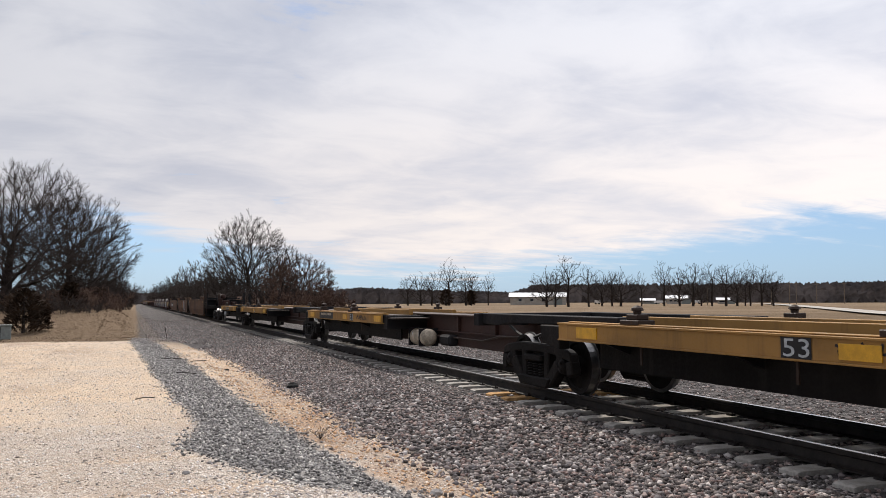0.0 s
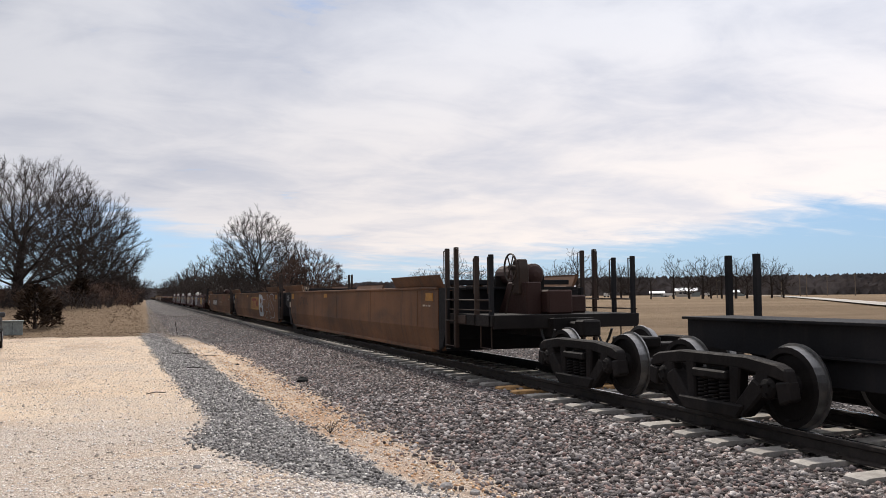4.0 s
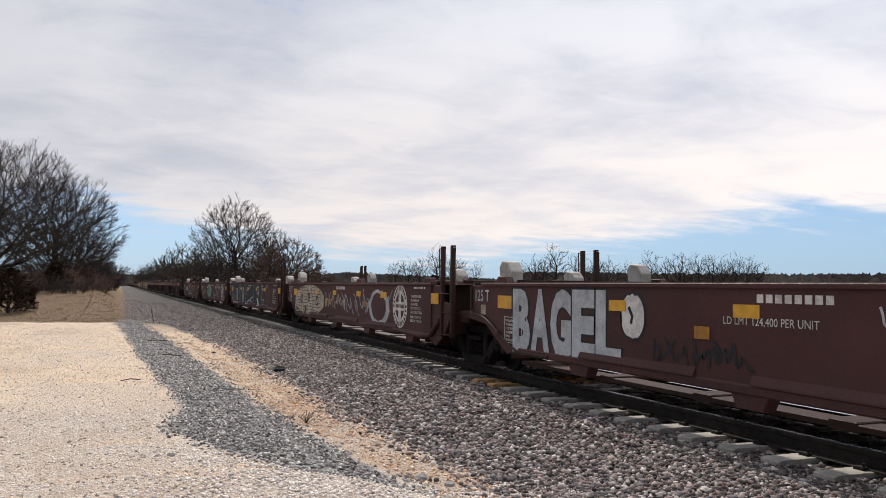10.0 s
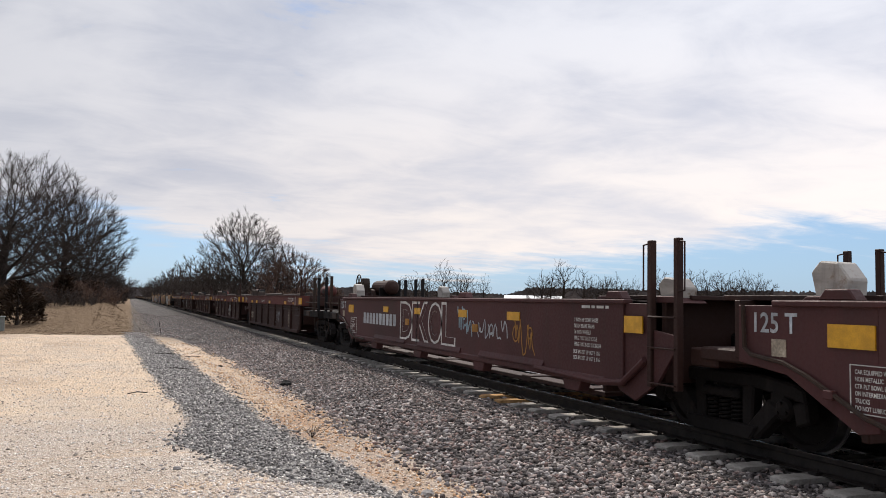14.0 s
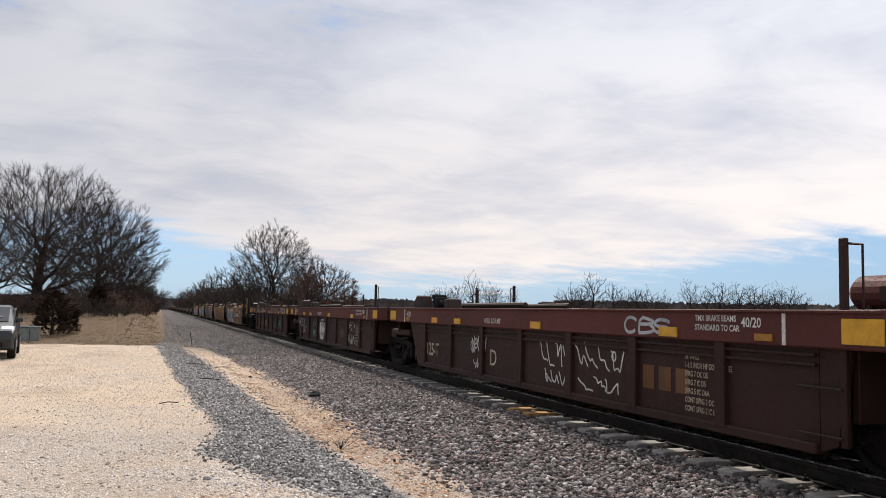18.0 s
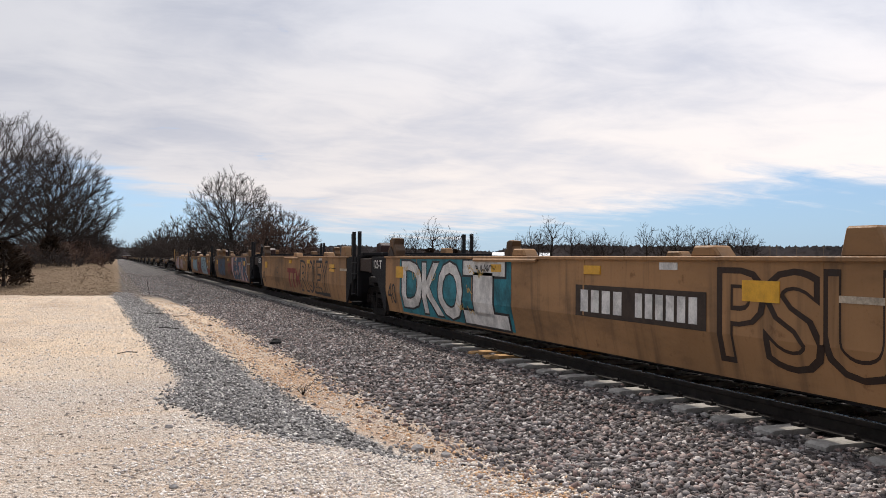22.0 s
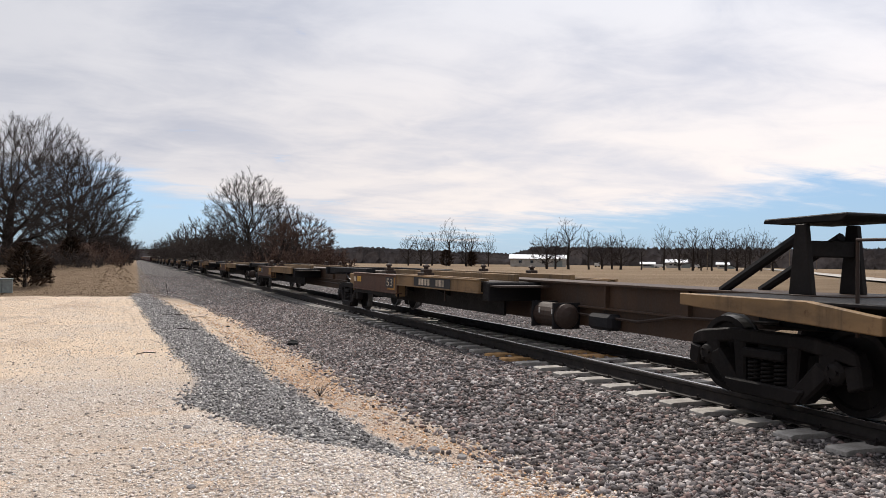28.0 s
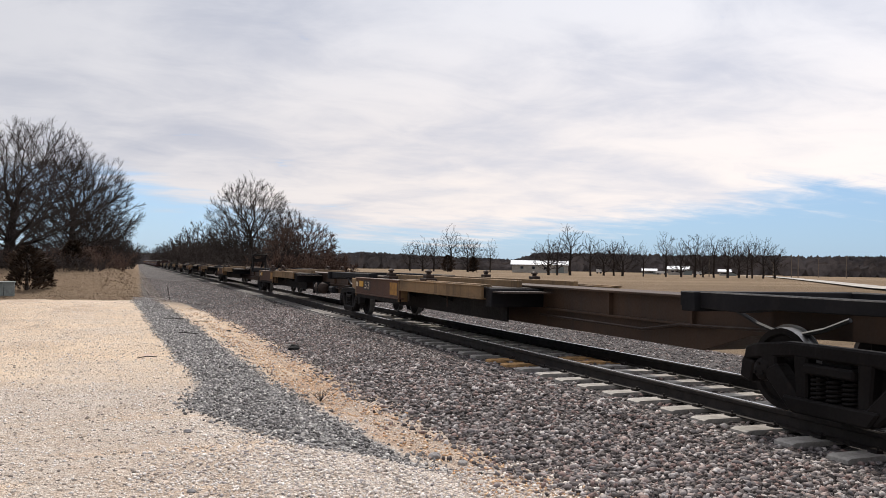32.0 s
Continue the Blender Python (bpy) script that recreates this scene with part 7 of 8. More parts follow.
def bubbles(car, y0, y1, z0, z1, n, fill, rim, seed, layer=0, kind="flat"):
    """Fat rounded unreadable letters, a rim behind each."""
    rng = random.Random(seed)
    w = (y0 - y1) / n
    for i in range(n):
        a, b = y0 - w * i + w * 0.08, y0 - w * (i + 1) - w * 0.08
        lo, hi = z0 + rng.uniform(0, 0.08), z1 - rng.uniform(0, 0.10)
        paint_patch(car, blob(b, a, lo, hi, seed + i, 28, 0.12), rim, layer, kind)
        paint_patch(car, blob(b + 0.035, a - 0.035, lo + 0.035, hi - 0.035, seed + i, 28, 0.12), fill, layer + 1, kind)
        m = (a + b) / 2
        paint_lines(car, [[(m + rng.uniform(-0.06, 0.06), lo + 0.22), (m + rng.uniform(-0.05, 0.05), (lo + hi) / 2), (m + rng.uniform(-0.08, 0.08), hi - 0.2)]], 0.05, rim, layer + 2, kind)


def number_bars(car, y0, y1, z0, z1, n, material, layer=0, kind="flat", base=None):
    """A vehicle number, as plain bars."""
    w = (y0 - y1) / n
    for i in range(n):
        a = y0 - w * (i + 0.1)
        paint_patch(car, rect(a - w * 0.72, a, z0, z1), material, layer, kind, "number_bar", base)


def builder_mark(car, y0, y1, z0, z1, material, layer=0, kind="flat"):
    """The owner's three block shapes."""
    w = (y0 - y1) / 3
    t = (z1 - z0) * 0.24
    paint_patch(car, rect(y1 + w, y0, z1 - t, z1), material, layer, kind, "mark_bar")
    for i in (0, 1):
        m = y0 - w * (i + 0.5)
        paint_patch(car, rect(m - w * 0.17, m + w * 0.17, z0, z1 - t), material, layer, kind, "mark_bar")
    m = y0 - w * 2.5
    paint_patch(car, [(m + w * 0.42, z1), (m, (z0 + z1) / 2 + t * 0.4), (m - w * 0.42, z1), (m - w * 0.3, (z0 + z1) / 2), (m - w * 0.42, z0), (m, (z0 + z1) / 2 - t * 0.4), (m + w * 0.42, z0), (m + w * 0.3, (z0 + z1) / 2)], material, layer, kind, "mark_block")


def round_emblem(car, y, z, r, disc, ink, layer=0):
    """The round railway emblem: a disc, a dark ring of short bars, a cross."""
    def ringed(rr, n=40):
        return [(y + rr * math.cos(6.2832 * k / n), z + rr * math.sin(6.2832 * k / n)) for k in range(n)]
    paint_patch(car, ringed(r), disc, layer, name="emblem_disc")
    for k in range(26):
        if k % 13 == 12:
            continue
        a = 6.2832 * k / 26
        c, s = math.cos(a), math.sin(a)
        q = [(y + rr * math.cos(a + d), z + rr * math.sin(a + d)) for rr, d in ((r * 0.74, -0.07), (r * 0.93, -0.06), (r * 0.93, 0.06), (r * 0.74, 0.07))]
        paint_patch(car, q, ink, layer + 1, name="emblem_bar")
    for sy in (-1, 1):
        for sz in (-1, 1):
            paint_patch(car, [(y + sy * r * p, z + sz * r * q) for p, q in ((0.17, 0.20), (0.60, 0.20), (0.44, 0.44), (0.17, 0.60))], ink, layer + 1, name="emblem_quarter")
    for k in range(7):
        yy = y + r * (0.50 - 0.165 * k)
        paint_patch(car, rect(yy - r * 0.12, yy, z - r * 0.075, z + r * 0.085), ink, layer + 1, name="emblem_bar")

# ---- the consist: where each unit stands along the train at the start ----
CARS = []


def place(car, u, label, group, turned=0):
    tagged(car, label, "rail car", group)
    car.matrix_basis = pose(TRACK_X, u, RAIL_TOP, 0, 0, turned)
    CARS.append((car, u, turned))
    return car


def row_of(proto, places, label, group):
    out = []
    for i, u in enumerate(places):
        car = proto if i == 0 else copy_thing(proto, Matrix())
        out.append(place(car, u, label, group))
    return out


G_SPINE, G_BROWN, G_MAROON, G_RED, G_TAN = "spine cars", "brown well cars", "maroon well cars", "red-beamed well cars", "tan well cars"
spines = row_of(make_spine(M_YELLOW, sill_paint=M_DKBROWN), [11.38, 28.4, 46.04, -6.2, -23.6], "low ochre-yellow spine car with an empty platform", G_SPINE)
tail_spine = place(make_spine(M_YELLOW, 14.9, -13.57, sill_paint=M_BLACK, tail=True), 46.04, "low ochre-yellow end unit of a spine car", G_SPINE, 180)
spines2 = row_of(make_spine(M_OCHREBROWN, deep=True), [388.45, 405.8, 423.2, 440.6, 458.0, 478.0, 495.4, 512.8, 530.2, 547.6, 567.0, 584.4, 601.8], "low rust-brown spine car with an empty platform", G_SPINE)
browns = row_of(make_brown_well(), [66.9, 86.6, 106.15], "rust-brown container well car, empty, with faded paint", G_BROWN)
maroons = row_of(make_maroon_well(), [129.2, 144.6, 160.0, 175.25, 190.75], "maroon container well car, empty, covered in graffiti", G_MAROON)
row_of(copy_thing(maroons[0], Matrix()), [626.0 + 15.4 * i for i in range(16)], "maroon container well car, empty", "far well cars")
reds = row_of(make_red_well(), [209.8, 225.2, 240.27, 255.97, 271.2], "dark brown well car with an oxide red top beam", G_RED)
tans = row_of(make_tan_well(), [290.8, 306.3, 321.72, 336.82, 352.4], "tan-yellow container well car, empty, painted with graffiti", G_TAN)


def move_truck(car, dy):
    for o in car.children:
        if o.name.startswith("truck"):
            o.location.y += dy


# coupling ends of the sets
outer_end(browns[0], -0.15, -1, M_RUST, truck=-4.3)
outer_end(browns[2], 17.45, 1, M_RUST, wheel_at=(18.0, 2.13), tank_at=16.7)
outer_end(maroons[0], -0.55, -1, M_RUST, truck=-1.5, wheel_at=(-2.2, 2.0), tank_at=0.75)
outer_end(maroons[4], 13.6, 1, M_RUST)
outer_end(reds[0], -0.5, -1, M_RUST, tank=False, wheel=False, truck=-1.6)
outer_end(reds[4], 14.0, 1, M_DKBROWN, tank=False, wheel=False)
outer_end(tans[0], -0.35, -1, M_YELLOW, truck=-1.0, wheel_at=(-1.98, 2.0), tank_at=0.05)
outer_end(tans[4], 14.3, 1, M_YELLOW)
for o in list(tans[4].children):
    if o.name.startswith(("end_beam", "beam_stiffener")):
        bpy.data.objects.remove(o)
for o in list(browns[2].children):  # the end unit's far corner is brown and reaches further, without the stencil
    kind, far = o.name.split(".")[0], max([v.co.y for v in o.data.vertices], default=0) if o.type == "MESH" else 0
    if kind in ("corner_panel", "end_plate", "placard") and far > 10 or kind == "load_stencil":
        bpy.data.objects.remove(o)
    elif kind == "flared_guide":
        if far < 4:
            bpy.data.objects.remove(o)
        else:
            o.data = o.data.copy()
            for v in o.data.vertices:
                v.co.y = min(v.co.y, 16.98)
    elif kind == "reflector" and 16 < far < 17:
        o.location.y += 0.42
for s in (-1, 1):
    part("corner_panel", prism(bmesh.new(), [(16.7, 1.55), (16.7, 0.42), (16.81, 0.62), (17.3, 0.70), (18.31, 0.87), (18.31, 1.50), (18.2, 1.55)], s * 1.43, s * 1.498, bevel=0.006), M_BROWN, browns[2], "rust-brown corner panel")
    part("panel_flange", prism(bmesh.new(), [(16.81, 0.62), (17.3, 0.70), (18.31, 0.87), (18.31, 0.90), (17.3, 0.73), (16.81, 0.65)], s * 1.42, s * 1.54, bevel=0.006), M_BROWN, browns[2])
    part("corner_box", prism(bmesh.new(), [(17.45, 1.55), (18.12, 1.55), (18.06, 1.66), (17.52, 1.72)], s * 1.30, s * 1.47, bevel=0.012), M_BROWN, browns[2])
    part("corner_post", boxes((s * 1.47, s * 1.36, 17.0, 17.06, 1.55, 1.82), bevel=0.008), M_BLACK, browns[2])
    grab(browns[2], [(s * 1.45, 16.9, 1.80), (s * 1.45, 18.15, 1.80), (s * 1.45, 18.2, 1.55)], 0.02, M_RUST, "hand_rail")
part("notice_frame", boxes((-1.53, -1.49, 17.64, 17.92, 1.26, 1.29), (-1.53, -1.49, 17.64, 17.92, 1.38, 1.41), (-1.53, -1.49, 17.64, 17.67, 1.29, 1.38), (-1.53, -1.49, 17.89, 17.92, 1.29, 1.38)), M_BLACK, browns[2], "black notice holder")
for o in maroons[0].children:  # the coupling end's own guides are bare, dark steel
    if o.name.startswith("corner_cone") and max(v.co.y for v in o.data.vertices) < 1:
        o.data = o.data.copy()
        o.data.materials[0] = M_DKBROWN
        o["label"] = "dark brown corner guide"
for z in (1.2, 1.33):
    grab(browns[2], [(-1.52, 18.05, z), (-1.56, 18.1, z), (-1.56, 18.3, z)], 0.012, M_RUST)
for car, names, y0, y1 in ((maroons[0], ("ladder_post", "hand_hoop", "rung"), -1.0, 0.0), (browns[2], ("rail_post", "hand_hoop"), 18.7, 19.0)):
    for o in list(car.children):
        if o.name.split(".")[0] in names:
            ys = [v.co.y for v in o.data.vertices]
            if y0 < sum(ys) / len(ys) < y1:
                bpy.data.objects.remove(o)
move_truck(reds[2], 0.35)
move_truck(reds[4], 0.35)
hand_brake(reds[4], -0.6, 12.27, 1.86, M_DKBROWN, 0.25)
for s in (-1, 1):
    part("top_chord", boxes((s * 1.52, s * 1.26, 14.0, 14.8, 1.19, 1.52), bevel=0.015), M_RED, reds[4])
    part("side_wall", boxes((s * 1.494, s * 1.43, 13.9, 14.5, 0.92, 1.47), bevel=0.01), M_TAN, tans[4])
reflector(reds[4], 14.75, 1.20, 0.5, 0.28, -1.527)
add_truck(spines2[0], -16.65)
add_hitch(spines2[0], -16.45, True)
part("nose_deck", boxes((-1.2, 1.2, -19.6, -15.8, 1.06, 1.10), (-0.35, 0.35, -20.0, -15.8, 0.74, 1.06), bevel=0.01), M_BLACK, spines2[0])
for s in (-1, 1):
    part("nose_side", prism(bmesh.new(), [(-15.6, 1.10), (-15.6, 0.97), (-18.2, 0.84), (-18.2, 1.0), (-17.4, 1.10)], s * 1.2, s * 1.28, bevel=0.01), M_OCHREBROWN, spines2[0], "ochre side plate over the truck")
    grab(spines2[0], [(s * 1.15, -17.85, 0.8), (s * 1.15, -17.85, 1.66), (s * 1.15, -18.5, 1.66), (s * 1.15, -18.5, 0.8)], 0.02, M_RUST, "hand_hoop")
hand_brake(spines2[0], -0.9, -19.3, 1.75, M_RUST, 0.25)
add_hitch(spines2[5], -12.0, True)
add_hitch(spines[0], -13.0, False)
add_hitch(spines[2], -1.0, False)
sill_tank(spines[1], -10.6, M_CREAM, "dirty cream air reservoir")
for c in (spines2[0], spines2[2], spines2[4], spines2[6]):
    sill_tank(c, -11.55, M_RUST, "grey-brown air reservoir with white stencil marks")
for i in (0, 1):
    part("frame_post", boxes((-1.45, -1.37, -16.2 + 0.6 * i, -16.12 + 0.6 * i, 0.9, 2.0)), M_BLACK, tail_spine)


def repaint(car, old, paint):
    """Give one unit of a set its own, dirtier coat."""
    for o in car.children:
        if o.data and o.data.materials and o.data.materials[0] == old:
            o.data = o.data.copy()
            o.data.materials[0] = paint


repaint(tans[2], M_TAN, M_TANOLD)
for car, names in ((reds[3], ("air_tank", "tank_plate", "tank_cradle")), (browns[2], ("placard",)), (reds[4], ("load_stencil",))):
    for o in list(car.children):
        if o.name.split(".")[0] in names:
            bpy.data.objects.remove(o)


part("stencil_plate", boxes((-1.508, -1.5, 17.1, 17.65, 1.36, 1.41)), M_CREAM, browns[2], "long pale stencil plate")


def marks():
    W, K = M_WHITE, M_SPRAYBLACK
    # spine cars: length stencils and number panels
    for c, y, lab in ((spines[0], -5.72, 5), (spines[1], -7.12, 6), (spines[2], -6.6, 7)):
        base = -1.402
        paint_patch(c, rect(y - 0.18, y + 0.18, 0.885, 1.083), K, 0, base=base, name="stencil_panel")
        paint_text(c, "53", y + 0.15, y - 0.16, 0.90, 1.07, M_GREYPAINT, 1, base=base, name="length_stencil")
        if c is spines[1]:
            paint_patch(c, rect(-5.0, -3.2, 0.89, 1.08), K, 0, base=base, name="stencil_panel")
            number_bars(c, -3.4, -4.8, 0.99, 1.05, 9, M_CREAM, 1, base=base)
        if c is not spines[2]:
            scrawl(c, y - 0.4, y - 1.45, 0.89, 1.07, lab, K, 0, base=base, letters=5, width=0.03)
    for c in tans:
        paint_text(c, "40", 12.79, 12.28, 0.47, 0.90, K, 0, "tan", name="length_stencil")
    # tall open frame over one unit
    for s in (-1, 1):
        f = part("guide_frame", boxes((s * 1.50, s * 1.36, 10.0, 11.95, 1.68, 1.81), bevel=0.012), M_TANOLD, tans[2], "low rusty steel guide frame")
        part("frame_foot", boxes((s * 1.495, s * 1.36, 10.0, 11.95, 1.47, 1.53), bevel=0.01), M_TANOLD, f)
        for y in (10.55, 11.1):
            part("frame_leg", boxes((s * 1.49, s * 1.37, y, y + 0.16, 1.50, 1.70), bevel=0.01), M_TANOLD, f)
        for y, w in ((9.72, 1), (12.22, -1)):
            part("frame_bracket", prism(bmesh.new(), [(y, 1.46), (y + w * 0.34, 1.46), (y + w * 0.34, 1.80), (y + w * 0.27, 1.87), (y + w * 0.05, 1.87), (y - w * 0.02, 1.76), (y + w * 0.05, 1.62)], s * 1.34, s * 1.505, bevel=0.012), M_TANOLD, f)
    # the end unit is turned round, so its far beam faces the drive
    for lo, hi, n in ((4.05, 5.75, 4),):
        o = part("stencil_panel", boxes((1.401, 1.404, -hi, -lo, 0.885, 1.08)), K, tail_spine)
        for k in range(9):
            part("number_bar", boxes((1.404, 1.407, -lo - 0.22 - 0.17 * k - (0.1 if k > 3 else 0), -lo - 0.11 - 0.17 * k - (0.1 if k > 3 else 0), 0.92, 1.05)), M_CREAM, o)
    for y0, y1 in ((-1.95, -1.4), (-8.3, -7.6)):
        part("reflector", boxes((1.401, 1.405, y0, y1, 0.905, 1.06)), M_REFLECT, tail_spine)
    for i, c in enumerate(spines2[:4]):
        base, y = -1.407, (-5.2, -3.1, -2.95, -3.1)[i]
        paint_patch(c, rect(y - 0.32, y + 0.30, 0.78, 1.03), K, 0, base=base, name="stencil_panel")
        paint_text(c, "53", y + 0.22, y - 0.24, 0.82, 1.0, M_CREAM, 1, base=base, name="length_stencil")
        base = -1.402
        if i == 0:
            paint_patch(c, rect(-9.0, -6.9, 0.89, 1.08), K, 0, base=base, name="stencil_panel")
            number_bars(c, -7.2, -7.9, 0.92, 1.05, 4, M_CREAM, 1, base=base)
            number_bars(c, -8.2, -8.7, 0.92, 1.05, 3, M_CREAM, 1, base=base)
    # brown well cars
    b0, b1, b2 = browns
    for c, y in ((b0, 16.5), (b1, 16.1), (b2, 16.2)):
        paint_text(c, "53", y, y - 0.72, 0.52, 1.00, M_DARKPAINT, 0, "brown", name="length_stencil")
        if c is b2:
            part("placard", boxes((-1.508, -1.5, y + 0.22, y + 0.42, 0.84, 1.10)), M_WHITE, c, "white safety placard")
        small_print(c, 1.15, 1.18, 0.55, 1, M_CREAM, -1.506, 0.07, 3)
    scrawl(b0, 15.0, 13.4, 1.0, 1.44, 31, M_DARKPAINT, 0, "brown", 0.035, 5)
    scrawl(b0, 14.0, 12.8, 1.57, 1.78, 32, M_CREAM, 0, "brown", 0.03, 4, base=-1.585)
    scrawl(b1, 15.8, 14.0, 0.9, 1.36, 33, M_DARKPAINT, 0, "brown", 0.035, 5)
    paint_text(b1, "C", 11.5, 11.22, 0.84, 1.08, M_DARKPAINT, 0, "brown", name="unit_letter")
    paint_patch(b1, rect(6.05, 9.2, 0.72, 1.36), M_YELLOW, 0, "brown", "owner_panel")
    builder_mark(b1, 8.6, 6.4, 0.80, 1.30, M_LOGO, 1, "brown")
    for text, a, b, lo, hi in (("B", 6.05, 4.55, 0.42, 1.50), ("T", 4.75, 3.95, 0.40, 1.26), ("A", 4.05, 2.55, 0.36, 1.52), ("S", 2.75, 1.25, 0.40, 1.53)):
        paint_text(b1, text, a, b, lo, hi, M_GREYPAINT, 1, "brown", 0.03)
        if text != "B":
            paint_text(b1, text, a - 0.035, b + 0.035, lo + 0.03, hi - 0.03, M_BROWN, 2, "brown", 0.018)
        else:
            paint_lines(b1, [[(5.6, 0.5), (5.2, 0.9), (4.7, 1.3)], [(5.9, 0.7), (5.5, 1.1)]], 0.04, M_BROWN, 2, "brown")
    paint_patch(b2, rect(9.55, 12.9, 0.70, 1.18), M_DARKPAINT, 0, "brown", "number_panel")
    number_bars(b2, 12.75, 11.4, 0.78, 1.10, 4, W, 1, "brown")
    number_bars(b2, 11.15, 9.75, 0.78, 1.10, 6, W, 1, "brown")
    paint_text(b2, "B", 9.3, 8.95, 0.84, 1.12, M_DARKPAINT, 0, "brown", name="unit_letter")
    scrawl(b2, 4.9, 3.5, 1.05, 1.50, 35, M_LOGO, 0, "brown", 0.035, 5)
    scrawl(b2, 9.4, 8.6, 0.5, 0.72, 36, M_LOGO, 0, "brown", 0.025, 4)
    small_print(b2, 7.6, 0.98, 2.0, 1, M_CREAM, -1.506, 0.08, 4)
    # maroon well cars
    m0, m1, m2, m3, m4 = maroons
    bubbles(m0, 4.85, 2.35, 0.52, 1.42, 5, M_GOLD, M_WINE, 41)
    number_bars(m0, 2.2, 1.5, 0.84, 1.10, 4, M_GREYPAINT)
    paint_text(m0, "B", 5.15, 4.95, 0.9, 1.1, W, 0, name="unit_letter")
    for k, t in enumerate("BAGEL"):
        paint_text(m0, t, 12.12 - 0.56 * k, 11.50 - 0.56 * k, 0.42 + 0.03 * (k % 2), 1.44, K, 0, "flat", 0.11)
        paint_text(m0, t, 12.08 - 0.56 * k, 11.54 - 0.56 * k, 0.46 + 0.03 * (k % 2), 1.41, M_GREYPAINT, 1, "flat", 0.08)
    bubbles(m0, 9.3, 8.85, 0.72, 1.42, 1, W, K, 52)
    scrawl(m0, 5.9, 5.2, 0.6, 1.40, 53, M_GREYPAINT, 0, "flat", 0.03, 2)
    number_bars(m0, 7.15, 6.25, 1.31, 1.39, 8, W)
    paint_text(m0, "LD LMT 124,400 PER UNIT", 7.58, 6.42, 1.08, 1.17, W, 1, name="load_limit")
    scrawl(m0, 8.8, 7.2, 0.62, 0.92, 54, K, 0, "flat", 0.05, 5)
    round_emblem(m1, 1.85, 1.0, 0.46, W, M_MAROON)
    scrawl(m1, 4.5, 2.5, 0.6, 1.38, 55, M_GREYPAINT, 0, "flat", 0.035, 3)
    paint_patch(m1, blob(8.4, 12.4, 0.50, 1.44, 9, 40, 0.05, 9), M_CREAM, 0)
    for k in range(9):
        z = 0.56 + 0.1 * k
        paint_lines(m1, [[(12.0 - 0.45 * j, z + 0.02 * math.sin(j * 1.7 + k)) for j in range(8)]], 0.016, M_RUST, 1)
    for yy, zz in ((11.4, 1.0), (10.4, 1.05), (10.9, 0.64), (9.3, 0.95)):
        paint_patch(m1, blob(yy - 0.18, yy + 0.18, zz - 0.16, zz + 0.16, int(yy * 10), 20, 0.15), M_MAROON, 2)
        scrawl(m1, yy + 0.14, yy - 0.14, zz - 0.12, zz + 0.1, int(yy * 7), M_GREYPAINT, 3, "flat", 0.02, 2)
    scrawl(m1, 8.5, 6.4, 0.72, 1.3, 56, M_CREAM, 0, "flat", 0.05, 4)
    scrawl(m1, 6.5, 4.4, 0.66, 1.25, 57, M_GREYPAINT, 0, "flat", 0.04, 4)
    paint_patch(m1, blob(2.5, 4.1, 0.52, 1.36, 58, 30, 0.1, 2.2), M_GREYPAINT, 1)
    paint_patch(m1, blob(2.75, 3.9, 0.62, 1.28, 58, 30, 0.1, 2.2), M_MAROON, 2)
    number_bars(m1, 7.1, 6.2, 1.32, 1.40, 8, W)
    paint_text(m1, "LOAD LIMIT 124200 PER UNIT", 11.0, 9.7, 1.33, 1.39, W, 3, name="load_limit")
    # black panel with tall pale letters
    paint_patch(m2, [(13.0, 0.52), (3.3, 0.50), (3.05, 0.75), (3.5, 1.05), (3.75, 1.44), (12.7, 1.44), (12.5, 1.0)], M_NAVY, 0)
    paint_patch(m2, rect(10.62, 11.15, 0.66, 1.22), W, 1)
    paint_patch(m2, rect(10.72, 11.05, 0.70, 1.18), M_NAVY, 2)
    paint_patch(m2, blob(8.55, 9.0, 0.58, 1.3, 3, 24, 0.02, 2.5), W, 1)
    paint_patch(m2, blob(8.64, 8.91, 0.64, 1.24, 3, 24, 0.02, 2.5), M_NAVY, 2)
    paint_patch(m2, rect(4.35, 4.85, 1.02, 1.34), W, 1)
    paint_patch(m2, rect(4.42, 4.75, 1.07, 1.29), M_NAVY, 2)
    paint_patch(m2, [(4.85, 0.84), (4.62, 0.84), (4.25, 0.52), (4.55, 0.52)], W, 1)
    paint_lines(m2, [[(12.4, 0.54), (12.55, 0.9), (12.5, 1.2), (12.65, 1.42)], [(9.9, 0.54), (9.75, 0.95), (10.1, 1.42)], [(9.6, 1.42), (9.9, 0.95)], [(7.9, 1.42), (7.75, 1.2), (7.95, 0.56)], [(7.7, 1.1), (6.6, 1.32)], [(7.5, 0.62), (5.9, 0.9), (6.6, 0.66), (6.1, 0.66)], [(5.85, 1.42), (5.8, 0.56)], [(3.8, 1.42), (3.45, 1.1), (3.75, 0.86), (3.35, 0.56), (3.1, 0.56), (3.0, 0.78), (3.3, 0.80)], [(12.4, 0.535), (9.0, 0.535), (3.3, 0.515)]], 0.04, W, 1)
    spray(m2, "ANT", 3.55, 3.2, 1.31, 1.42, 61, W, 3, "flat", 0.018)
    spray(m2, "BOSS", 3.5, 3.0, 1.19, 1.29, 60, W, 3, "flat", 0.018)
    round_emblem(m2, 2.35, 0.98, 0.43, M_FADED, M_MAROON)
    scrawl(m2, 2.9, 2.2, 1.25, 1.44, 62, M_GREYPAINT, 3, "flat", 0.018, 4)
    number_bars(m2, 7.2, 6.3, 1.34, 1.40, 8, W, 3)
